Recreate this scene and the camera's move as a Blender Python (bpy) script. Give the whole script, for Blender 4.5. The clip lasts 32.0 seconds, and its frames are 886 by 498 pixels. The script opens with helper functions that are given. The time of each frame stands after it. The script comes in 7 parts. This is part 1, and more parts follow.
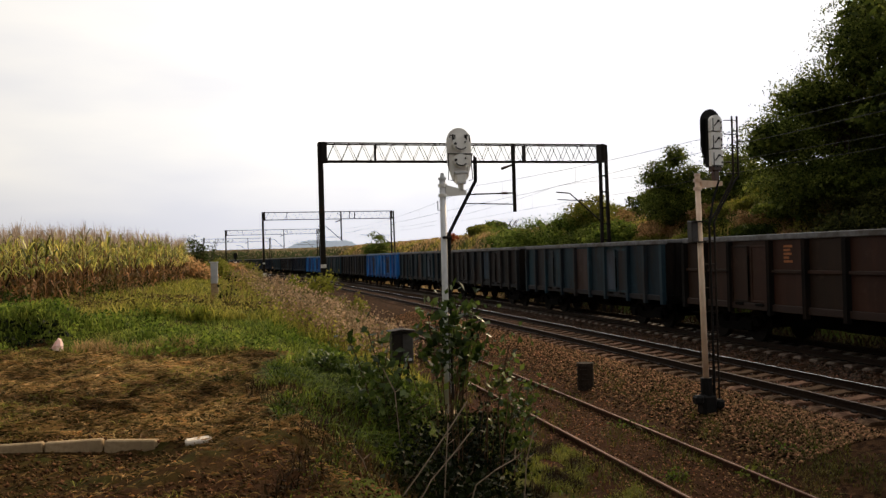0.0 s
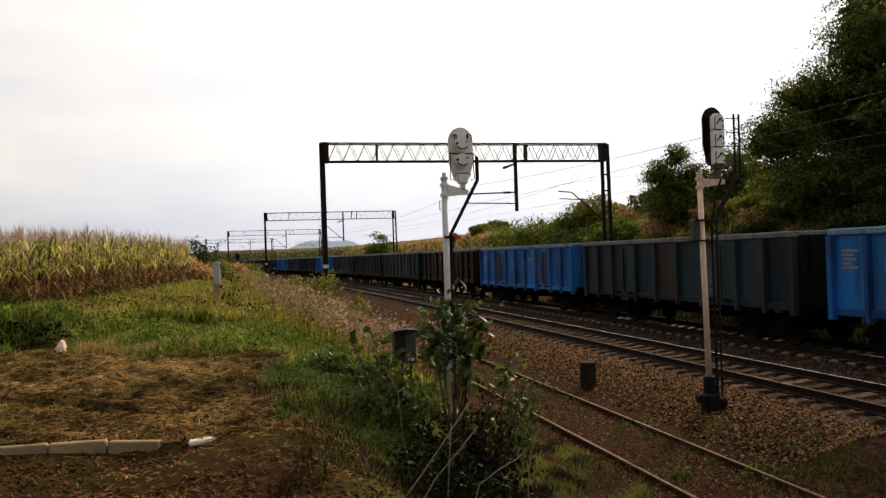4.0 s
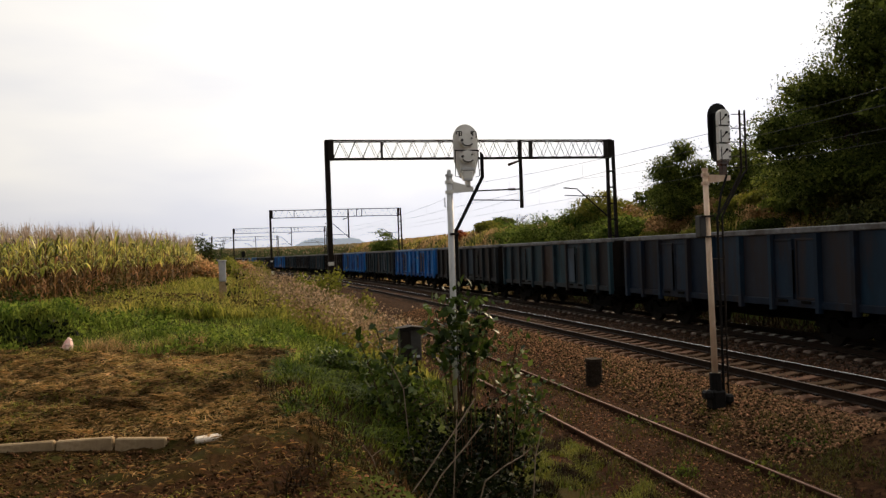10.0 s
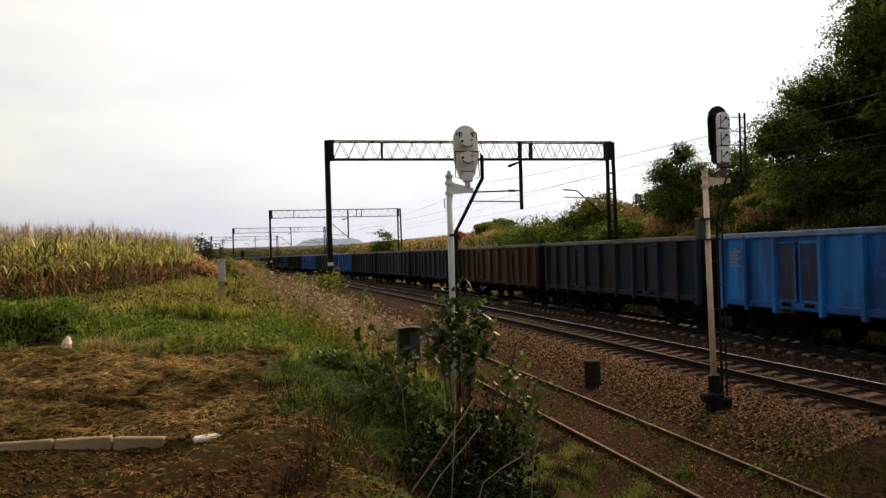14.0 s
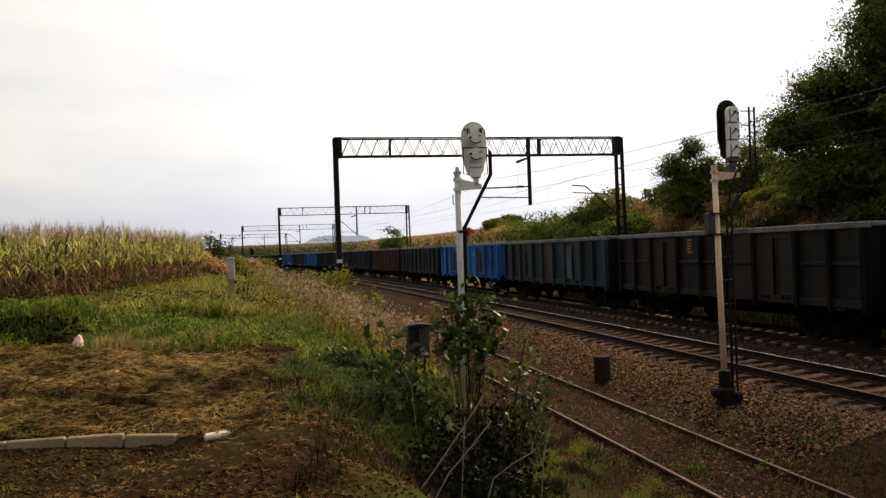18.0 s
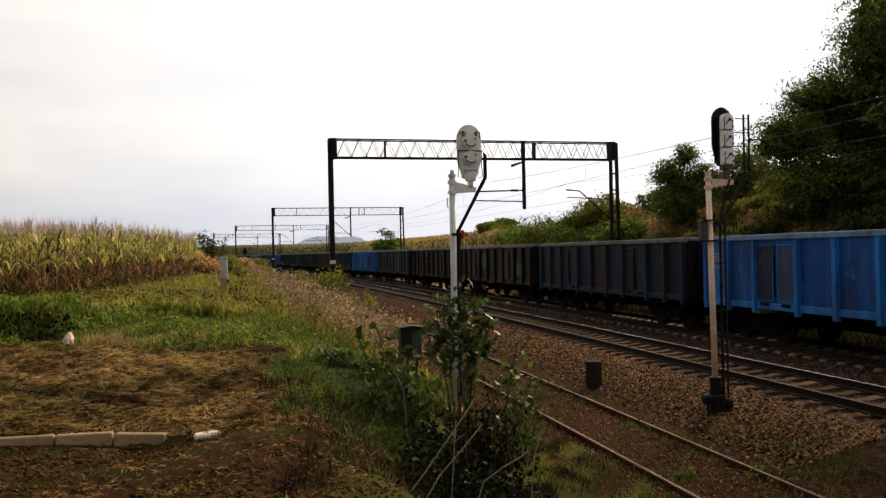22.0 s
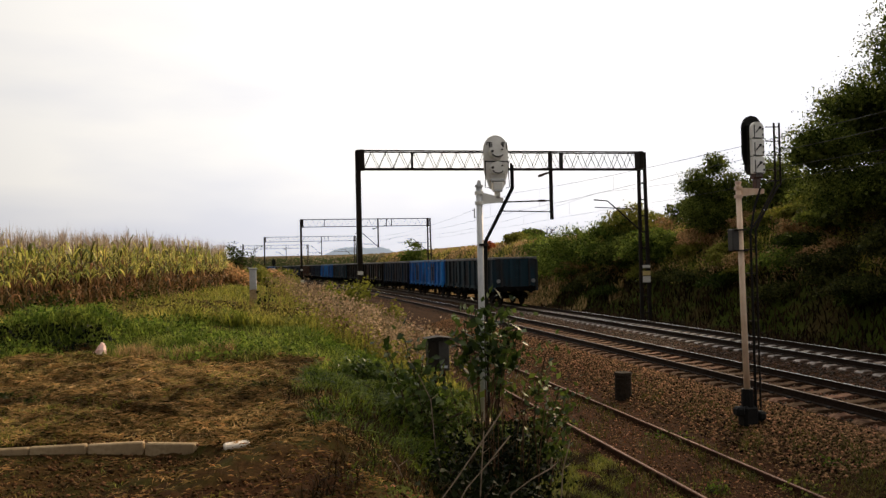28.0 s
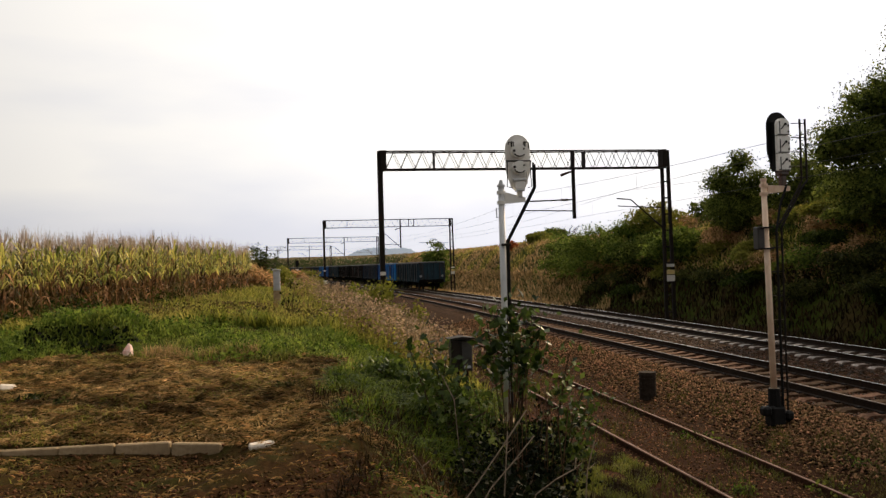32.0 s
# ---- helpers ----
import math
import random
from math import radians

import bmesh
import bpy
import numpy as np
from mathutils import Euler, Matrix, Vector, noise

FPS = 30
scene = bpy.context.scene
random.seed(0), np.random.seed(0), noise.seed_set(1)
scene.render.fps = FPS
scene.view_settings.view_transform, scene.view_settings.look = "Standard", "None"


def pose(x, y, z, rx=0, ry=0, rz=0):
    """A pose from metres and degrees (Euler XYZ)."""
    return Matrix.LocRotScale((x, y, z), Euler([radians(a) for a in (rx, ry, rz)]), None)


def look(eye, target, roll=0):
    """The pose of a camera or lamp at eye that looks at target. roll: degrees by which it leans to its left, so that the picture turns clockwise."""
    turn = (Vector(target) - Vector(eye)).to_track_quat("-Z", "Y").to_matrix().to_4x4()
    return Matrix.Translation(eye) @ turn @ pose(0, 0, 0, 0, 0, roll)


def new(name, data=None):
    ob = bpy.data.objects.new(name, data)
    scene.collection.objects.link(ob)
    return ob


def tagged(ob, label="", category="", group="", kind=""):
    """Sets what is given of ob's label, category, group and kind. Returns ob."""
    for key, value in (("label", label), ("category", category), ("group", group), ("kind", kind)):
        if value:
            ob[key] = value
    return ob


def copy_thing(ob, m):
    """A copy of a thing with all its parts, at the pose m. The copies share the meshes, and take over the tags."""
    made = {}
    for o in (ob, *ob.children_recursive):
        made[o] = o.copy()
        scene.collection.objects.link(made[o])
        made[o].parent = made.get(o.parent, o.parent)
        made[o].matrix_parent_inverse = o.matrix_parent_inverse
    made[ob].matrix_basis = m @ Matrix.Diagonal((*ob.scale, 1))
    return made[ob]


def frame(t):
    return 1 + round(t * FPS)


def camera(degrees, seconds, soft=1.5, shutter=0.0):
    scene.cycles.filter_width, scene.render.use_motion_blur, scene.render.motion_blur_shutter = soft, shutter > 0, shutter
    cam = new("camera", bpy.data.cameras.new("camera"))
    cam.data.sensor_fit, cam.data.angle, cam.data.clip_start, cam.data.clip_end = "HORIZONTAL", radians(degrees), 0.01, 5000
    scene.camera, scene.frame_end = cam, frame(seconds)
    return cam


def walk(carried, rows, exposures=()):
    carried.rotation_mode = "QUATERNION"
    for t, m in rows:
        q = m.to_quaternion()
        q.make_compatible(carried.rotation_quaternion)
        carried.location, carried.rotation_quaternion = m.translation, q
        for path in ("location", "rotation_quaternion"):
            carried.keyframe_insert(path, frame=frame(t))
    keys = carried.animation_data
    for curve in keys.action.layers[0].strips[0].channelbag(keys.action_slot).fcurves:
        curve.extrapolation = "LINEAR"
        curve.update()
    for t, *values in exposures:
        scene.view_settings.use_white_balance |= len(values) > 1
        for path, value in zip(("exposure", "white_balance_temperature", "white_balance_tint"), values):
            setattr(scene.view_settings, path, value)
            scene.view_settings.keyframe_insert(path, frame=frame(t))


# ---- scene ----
FOCAL = 1400.0
cam = camera(math.degrees(2 * math.atan(784 / FOCAL)), 32.0, soft=1.42)
EYE = (0.0, 0.0, 2.764)


def aim(yaw, pitch, roll):
    y, p = radians(yaw), radians(pitch)
    return look(EYE, (EYE[0] + math.sin(y) * math.cos(p), EYE[1] + math.cos(y) * math.cos(p), EYE[2] + math.sin(p)), roll)


# seconds, yaw from the track's direction, pitch, lean: a camera held by hand
VIEW = [(0.0, 13.877, 0.454, -1.592), (0.5, 13.456, 0.024, -1.944), (1.0, 13.576, -0.181, -1.491), (1.5, 13.727, -0.207, -1.444), (2.0, 13.718, 0.069, -1.424),
        (2.5, 13.703, 0.114, -1.449), (3.0, 13.773, 0.169, -1.656), (3.5, 13.766, 0.321, -1.795), (5.5, 13.634, 0.521, -1.988), (6.0, 13.606, 0.521, -1.895),
        (6.5, 13.555, 0.462, -1.868), (7.0, 13.472, 0.483, -1.832), (7.5, 13.414, 0.419, -1.759), (8.0, 13.43, 0.418, -1.753), (8.5, 13.436, 0.401, -1.886),
        (9.0, 13.313, 0.328, -2.037), (9.5, 13.307, 0.228, -1.927), (10.0, 13.336, 0.232, -2.022), (10.5, 13.33, 0.16, -2.183), (11.0, 13.279, 0.001, -2.28),
        (11.5, 13.298, -0.115, -2.02), (12.0, 13.484, -0.181, -1.838), (12.5, 13.267, -0.054, -1.625), (13.0, 13.245, 0.069, -1.457), (13.5, 13.416, 0.263, -1.834),
        (14.0, 13.374, 0.303, -1.665), (14.5, 13.264, 0.339, -1.7), (16.5, 12.969, -0.131, -2.048), (17.0, 12.861, -0.169, -2.183), (17.5, 12.809, -0.129, -2.067),
        (18.0, 12.735, 0.07, -2.034), (18.5, 12.698, 0.392, -1.959), (19.0, 12.677, 0.499, -1.709), (19.5, 12.86, 0.34, -1.94), (20.0, 12.901, 0.261, -1.741),
        (20.5, 12.887, 0.14, -1.65), (21.0, 13.0, 0.082, -1.617), (21.5, 13.156, 0.092, -1.476), (22.0, 13.207, 0.244, -1.158), (22.5, 13.029, 0.423, -0.952),
        (23.0, 12.946, 0.58, -0.997), (23.5, 12.83, 0.75, -1.084), (24.0, 12.731, 0.875, -0.947), (24.5, 12.606, 0.935, -1.056), (25.0, 12.482, 0.799, -1.239),
        (25.5, 12.368, 0.754, -1.283), (27.5, 11.463, 1.026, -1.378), (28.0, 11.254, 1.059, -1.307), (28.5, 10.967, 1.063, -1.432), (29.0, 10.659, 1.095, -1.425),
        (29.5, 10.466, 1.16, -1.255), (30.0, 10.487, 1.104, -1.412), (30.5, 10.394, 1.003, -1.534), (31.0, 10.087, 0.948, -1.573), (31.5, 9.787, 0.992, -1.681),
        (32.0, 9.636, 1.109, -1.661)]
walk(cam, [(t, aim(a, b, c)) for t, a, b, c in VIEW])

# ---------------------------------------------------------------- world and sun
SUN_AZ, SUN_EL = 50.0, 32.0          # degrees to the right of the track's direction, above the horizon


def make_world():
    w = bpy.data.worlds.new("overcast_sky")
    scene.world = w
    w.use_nodes = True
    nt = w.node_tree
    nt.nodes.clear()
    N, L = nt.nodes.new, nt.links.new
    out, bg = N("ShaderNodeOutputWorld"), N("ShaderNodeBackground")
    sky = N("ShaderNodeTexSky")
    sky.sky_type, sky.sun_disc = "NISHITA", False
    sky.sun_elevation, sky.sun_rotation = radians(SUN_EL), radians(SUN_AZ)
    sky.dust_density = 3.0
    thin = N("ShaderNodeVectorMath")
    thin.operation = "SCALE"
    thin.inputs["Scale"].default_value = 0.10
    L(sky.outputs[0], thin.inputs[0])
    co = N("ShaderNodeTexCoord")
    mp = N("ShaderNodeMapping")
    mp.inputs["Scale"].default_value = (1.0, 1.0, 4.2)
    mp.inputs["Location"].default_value = (0.35, 0.1, 0.0)
    L(co.outputs["Generated"], mp.inputs[0])
    no = N("ShaderNodeTexNoise")
    no.inputs["Scale"].default_value, no.inputs["Detail"].default_value = 1.5, 6.0
    no.inputs["Roughness"].default_value = 0.45
    L(mp.outputs[0], no.inputs["Vector"])
    ramp = N("ShaderNodeValToRGB")
    r = ramp.color_ramp
    r.elements[0].position, r.elements[0].color = 0.36, (0.72, 0.76, 0.89, 1)
    r.elements[1].position, r.elements[1].color = 0.58, (1.0, 1.0, 1.01, 1)
    # thicker, greyer cloud towards the horizon
    sep = N("ShaderNodeSeparateXYZ")
    L(co.outputs["Generated"], sep.inputs[0])
    rise = N("ShaderNodeMath")
    rise.operation, rise.inputs[1].default_value, rise.inputs[2].default_value = "MULTIPLY_ADD", 0.85, -0.19
    L(sep.outputs["Z"], rise.inputs[0])
    both = N("ShaderNodeMath")
    both.operation = "ADD"
    L(no.outputs["Fac"], both.inputs[0])
    L(rise.outputs[0], both.inputs[1])
    L(both.outputs[0], ramp.inputs[0])
    # the cloud is brightest round the veiled sun and falls off smoothly away from it
    dot = N("ShaderNodeVectorMath")
    dot.operation = "DOT_PRODUCT"
    az, el = radians(SUN_AZ), radians(SUN_EL)
    dot.inputs[1].default_value = (math.sin(az) * math.cos(el), math.cos(az) * math.cos(el), math.sin(el))
    L(co.outputs["Generated"], dot.inputs[0])
    glow = N("ShaderNodeMapRange")
    glow.interpolation_type = "SMOOTHSTEP"
    glow.inputs["From Min"].default_value, glow.inputs["From Max"].default_value = -0.30, 1.05
    glow.inputs["To Min"].default_value, glow.inputs["To Max"].default_value = 0.38, 2.0
    L(dot.outputs["Value"], glow.inputs["Value"])
    lit = N("ShaderNodeVectorMath")
    lit.operation = "SCALE"
    L(ramp.outputs[0], lit.inputs[0])
    L(glow.outputs["Result"], lit.inputs["Scale"])
    mix = N("ShaderNodeMix")
    mix.data_type = "RGBA"
    mix.inputs["Factor"].default_value = 0.90
    L(thin.outputs[0], mix.inputs["A"])
    L(lit.outputs[0], mix.inputs["B"])
    L(mix.outputs["Result"], bg.inputs[0])
    bg.inputs[1].default_value = 1.0
    L(bg.outputs[0], out.inputs[0])


make_world()
sun = new("sun", bpy.data.lights.new("sun", "SUN"))
sun.data.energy, sun.data.angle, sun.data.color = 5.0, radians(6), (1.0, 0.78, 0.53)
_az, _el = radians(SUN_AZ), radians(SUN_EL)
sun.matrix_world = look((math.sin(_az) * math.cos(_el) * 60, math.cos(_az) * math.cos(_el) * 60, math.sin(_el) * 60), (0, 0, 0))
scene.view_settings.exposure = -0.45
scene.view_settings.use_white_balance = True
scene.view_settings.white_balance_temperature = 7000


# ---------------------------------------------------------------- materials
def mat(name, c1, c2, scale=8.0, rough=0.8, metal=0.0, bump=0.3, c3=None, scale2=0.8, cut2=0.5, stretch=(1, 1, 1), vary="", amount=0.25, world=False,
        spec=0.4, bump_scale=None, through_light=0.0):
    """A surface with a fine grain (c1, c2), a larger patchy stain (c3), relief, and a shade of its own for each object or island."""
    m = bpy.data.materials.new(name)
    m.use_nodes = True
    nt = m.node_tree
    N, L = nt.nodes.new, nt.links.new
    bs = nt.nodes["Principled BSDF"]
    co = N("ShaderNodeNewGeometry").outputs["Position"] if world else N("ShaderNodeTexCoord").outputs["Object"]
    mp = N("ShaderNodeMapping")
    mp.inputs["Scale"].default_value = stretch
    L(co, mp.inputs[0])

    def noise_node(s, d=6.0):
        n = N("ShaderNodeTexNoise")
        n.inputs["Scale"].default_value, n.inputs["Detail"].default_value, n.inputs["Roughness"].default_value = s, d, 0.6
        L(mp.outputs[0], n.inputs["Vector"])
        return n.outputs["Fac"]

    def ramped(sock, a, b):
        r = N("ShaderNodeMapRange")
        r.inputs["From Min"].default_value, r.inputs["From Max"].default_value = a, b
        L(sock, r.inputs["Value"])
        return r.outputs["Result"]

    def mixed(fac, a, b):
        x = N("ShaderNodeMix")
        x.data_type = "RGBA"
        L(fac, x.inputs["Factor"])
        for key, v in (("A", a), ("B", b)):
            if isinstance(v, tuple):
                x.inputs[key].default_value = (*v, 1)
            else:
                L(v, x.inputs[key])
        return x.outputs["Result"]

    fine = noise_node(scale)
    col = mixed(ramped(fine, 0.35, 0.65), c1, c2)
    if c3:
        col = mixed(ramped(noise_node(scale2, 8.0), cut2, cut2 + 0.14), col, c3)
    if vary:
        src = N("ShaderNodeObjectInfo").outputs["Random"] if vary == "object" else N("ShaderNodeNewGeometry").outputs["Random Per Island"]
        hs = N("ShaderNodeHueSaturation")
        a = N("ShaderNodeMapRange")
        a.inputs["To Min"].default_value, a.inputs["To Max"].default_value = 1 - amount, 1 + amount
        L(src, a.inputs["Value"])
        L(a.outputs["Result"], hs.inputs["Value"])
        b = N("ShaderNodeMapRange")
        b.inputs["To Min"].default_value, b.inputs["To Max"].default_value = 0.5 + amount * 0.025, 0.5 - amount * 0.025
        L(src, b.inputs["Value"])
        L(b.outputs["Result"], hs.inputs["Hue"])
        L(col, hs.inputs["Color"])
        col = hs.outputs["Color"]
    L(col, bs.inputs["Base Color"])
    bs.inputs["Metallic"].default_value = metal
    bs.inputs["Specular IOR Level"].default_value = spec
    rr = N("ShaderNodeMapRange")
    rr.inputs["To Min"].default_value, rr.inputs["To Max"].default_value = max(rough - 0.12, 0.05), min(rough + 0.12, 1.0)
    L(fine, rr.inputs["Value"])
    L(rr.outputs["Result"], bs.inputs["Roughness"])
    if bump:
        bp = N("ShaderNodeBump")
        bp.inputs["Strength"].default_value, bp.inputs["Distance"].default_value = bump, 0.02
        L(noise_node(bump_scale or scale * 2.5), bp.inputs["Height"])
        L(bp.outputs[0], bs.inputs["Normal"])
    if through_light:
        tr = N("ShaderNodeBsdfTranslucent")
        L(col, tr.inputs[0])
        ms = N("ShaderNodeMixShader")
        ms.inputs[0].default_value = through_light
        L(bs.outputs[0], ms.inputs[1])
        L(tr.outputs[0], ms.inputs[2])
        L(ms.outputs[0], nt.nodes["Material Output"].inputs[0])
    return m


def leaf_mat(name, c1, c2, amount=0.45, c3=None, rough=0.55, glow=0.35, spec=0.05):
    return mat(name, c1, c2, 1.3, rough, 0, 0, c3=c3, scale2=0.45, cut2=0.58, vary="island", amount=amount, world=True, spec=spec, through_light=glow)


M = {}
M["steel_dark"] = mat("blackened_steel", (0.010, 0.008, 0.007), (0.022, 0.015, 0.011), 9, 0.75, 0.0, 0.2, c3=(0.045, 0.022, 0.012), scale2=1.5, cut2=0.62, spec=0.2)
M["rail_side"] = mat("rusty_rail_steel", (0.016, 0.010, 0.007), (0.032, 0.018, 0.011), 14, 0.85, 0.0, 0.3, spec=0.15)
M["rail_top"] = mat("polished_rail_head", (0.78, 0.77, 0.76), (0.95, 0.94, 0.92), 9, 0.20, 1.0, 0.35, bump_scale=7)
M["rail_rust"] = mat("rusted_rail_head", (0.15, 0.070, 0.048), (0.25, 0.13, 0.090), 18, 0.6, 0.0, 0.3, c3=(0.10, 0.048, 0.031))
# Darker, rougher head for the nearer rail of the near main track.
M["rail_dull"] = mat("dull_dark_rail_head", (0.16, 0.12, 0.10), (0.30, 0.25, 0.22), 9, 0.45, 0.8, 0.35, bump_scale=7)
M["rail_side_rust"] = mat("flaking_rusty_rail", (0.045, 0.020, 0.011), (0.085, 0.040, 0.023), 16, 0.85, 0, 0.4, spec=0.1)
M["sleeper"] = mat("weathered_concrete_sleeper", (0.105, 0.058, 0.034), (0.235, 0.142, 0.090), 9, 0.95, 0, 0.4, c3=(0.055, 0.028, 0.016), scale2=2.5, vary="object", amount=0.35, spec=0.05)
M["sleeper_pale"] = mat("pale_grey_concrete_sleeper", (0.120, 0.086, 0.064), (0.240, 0.182, 0.140), 9, 0.45, 0, 0.3, c3=(0.066, 0.040, 0.026), scale2=2.5, vary="object", amount=0.3, spec=0.5)
M["stone"] = mat("ballast_stone", (0.020, 0.010, 0.005), (0.270, 0.160, 0.076), 14, 0.95, 0, 0.3, vary="island", amount=1.0, world=True, spec=0.03)
M["stone_grey"] = mat("dark_ballast_stone", (0.018, 0.010, 0.006), (0.105, 0.060, 0.034), 14, 0.65, 0, 0.3, vary="island", amount=0.85, world=True, spec=0.22)
M["clod"] = mat("crumbled_dark_soil", (0.030, 0.014, 0.006), (0.115, 0.062, 0.028), 9, 0.95, 0, 0.4, vary="island", amount=0.7, world=True, spec=0.03)
M["concrete"] = mat("old_concrete", (0.270, 0.190, 0.108), (0.400, 0.295, 0.180), 16, 0.95, 0, 0.5, c3=(0.150, 0.100, 0.056), scale2=4.0, cut2=0.50, vary="object", amount=0.12, spec=0.05)
M["concrete_dark"] = mat("damp_dark_concrete", (0.022, 0.016, 0.012), (0.042, 0.032, 0.024), 14, 0.95, 0, 0.5, spec=0.08)
M["pale_stone"] = mat("pale_broken_stone", (0.55, 0.47, 0.38), (0.72, 0.63, 0.52), 10, 0.9, 0, 0.4)
M["pink_stone"] = mat("pinkish_white_plaster", (0.90, 0.52, 0.44), (0.98, 0.76, 0.68), 9, 0.85, 0, 0.3)
M["paint_white"] = mat("chalky_white_signal_paint", (0.80, 0.78, 0.74), (0.90, 0.88, 0.84), 7, 0.6, 0, 0.1, c3=(0.55, 0.48, 0.40), scale2=4, cut2=0.62)
M["paint_grey"] = mat("weathered_grey_mast_paint", (0.50, 0.51, 0.53), (0.66, 0.66, 0.66), 10, 0.5, 0, 0.15, c3=(0.26, 0.20, 0.16), scale2=3, cut2=0.64, stretch=(1, 1, 0.3))
M["paint_beige"] = mat("faded_salmon_mast_paint", (0.70, 0.48, 0.33), (0.85, 0.66, 0.50), 8, 0.6, 0, 0.15, c3=(0.38, 0.18, 0.09), scale2=2.6, cut2=0.60, stretch=(1, 1, 0.35))
M["black"] = mat("matt_black_paint", (0.006, 0.006, 0.006), (0.012, 0.011, 0.011), 10, 0.7, 0, 0.1, spec=0.15)
M["box_grey"] = mat("grey_painted_sheet_box", (0.034, 0.031, 0.030), (0.062, 0.057, 0.054), 8, 0.6, 0, 0.1, c3=(0.022, 0.015, 0.011), scale2=4)
M["cabinet"] = mat("pale_grey_cabinet_paint", (0.42, 0.42, 0.47), (0.52, 0.52, 0.56), 6, 0.6, 0, 0.1)
M["band_white"] = mat("white_band_paint", (0.62, 0.60, 0.56), (0.75, 0.73, 0.68), 10, 0.7, 0, 0.1)
M["band_yellow"] = mat("yellowed_sign_paint", (0.55, 0.42, 0.16), (0.65, 0.52, 0.24), 10, 0.7, 0, 0.1)
M["insulator"] = mat("brown_porcelain", (0.05, 0.025, 0.015), (0.08, 0.04, 0.025), 10, 0.25, 0, 0.0)
M["wire"] = mat("weathered_copper_wire", (0.05, 0.05, 0.048), (0.08, 0.08, 0.075), 10, 0.6, 0.3, 0.0)
M["bark"] = mat("rough_grey_brown_bark", (0.035, 0.023, 0.015), (0.08, 0.055, 0.036), 9, 0.95, 0, 0.7, stretch=(1, 1, 0.3), spec=0.05)
M["dead_wood"] = mat("bleached_dead_twig", (0.17, 0.115, 0.078), (0.30, 0.22, 0.16), 14, 0.9, 0, 0.3)
M["dry_stem"] = mat("withered_brown_stem", (0.055, 0.028, 0.016), (0.150, 0.085, 0.050), 14, 0.9, 0, 0.3, vary="object", amount=0.4, spec=0.05)
M["crown_dark"] = leaf_mat("dark_summer_leaves", (0.040, 0.062, 0.011), (0.175, 0.208, 0.044), 0.8, glow=0.5)
M["crown_mid"] = leaf_mat("green_acacia_leaves", (0.056, 0.096, 0.014), (0.170, 0.220, 0.044), 0.7, glow=0.5)
M["crown_olive"] = leaf_mat("olive_autumn_leaves", (0.133, 0.147, 0.021), (0.257, 0.247, 0.052), c3=(0.304, 0.199, 0.057), glow=0.5)
M["crown_rust"] = leaf_mat("orange_autumn_leaves", (0.288, 0.077, 0.027), (0.378, 0.117, 0.036))
M["vine_leaf"] = leaf_mat("fresh_vine_leaves", (0.022, 0.042, 0.007), (0.092, 0.132, 0.026), 0.75, glow=0.4, rough=0.4, spec=0.3)
M["nettle"] = leaf_mat("dull_green_nettle_leaves", (0.018, 0.034, 0.005), (0.056, 0.078, 0.015), 0.7, glow=0.3)
# The shade in the hollow and on the heap is put into this leaf colour.
M["shade_leaf"] = leaf_mat("shade_darkened_leaves", (0.004, 0.007, 0.003), (0.012, 0.017, 0.004), 0.7, glow=0.15)
M["sumac_leaf"] = leaf_mat("yellow_green_leaves", (0.110, 0.128, 0.018), (0.215, 0.215, 0.040), 0.5, c3=(0.220, 0.140, 0.040), glow=0.4)
M["grass_lush"] = leaf_mat("lush_green_grass", (0.092, 0.138, 0.021), (0.235, 0.280, 0.052), 0.7, c3=(0.250, 0.205, 0.060), glow=0.5)
M["grass_olive"] = leaf_mat("olive_autumn_grass", (0.150, 0.168, 0.024), (0.350, 0.320, 0.070), 0.65, c3=(0.370, 0.260, 0.090), glow=0.5)
M["siding_grass"] = leaf_mat("thin_dull_grass", (0.045, 0.050, 0.009), (0.130, 0.115, 0.026), 0.65, c3=(0.105, 0.068, 0.024), glow=0.4)
# Dead grass, its brown darkened to hold the hollow's shade.
M["dead_shade_grass"] = leaf_mat("dead_grass_with_shade", (0.014, 0.008, 0.004), (0.056, 0.036, 0.014), 0.8, c3=(0.020, 0.020, 0.006), spec=0.02)
M["bank_olive"] = leaf_mat("olive_bank_grass", (0.218, 0.195, 0.043), (0.418, 0.342, 0.095), 0.6, c3=(0.437, 0.285, 0.114), glow=0.5)
# Dry brown grass with the shade of the bank's foot in its colour.
M["dry_shade_grass"] = leaf_mat("brown_grass_with_shade", (0.011, 0.007, 0.003), (0.042, 0.026, 0.011), 0.7, c3=(0.012, 0.014, 0.004), glow=0.3, spec=0.02)
M["bank_tan"] = leaf_mat("tan_dry_bank_grass", (0.250, 0.160, 0.064), (0.520, 0.360, 0.170), 0.6, c3=(0.190, 0.165, 0.050), glow=0.45)
M["bramble"] = leaf_mat("dark_bramble_leaves", (0.024, 0.032, 0.009), (0.090, 0.096, 0.026), 0.8, c3=(0.095, 0.064, 0.024), glow=0.4)
M["litter"] = leaf_mat("fallen_brown_leaves", (0.085, 0.033, 0.015), (0.300, 0.150, 0.066), 0.85, c3=(0.140, 0.115, 0.028), glow=0.1)
M["dock"] = leaf_mat("olive_brown_dock_leaves", (0.050, 0.046, 0.012), (0.165, 0.125, 0.042), 0.7, glow=0.4)
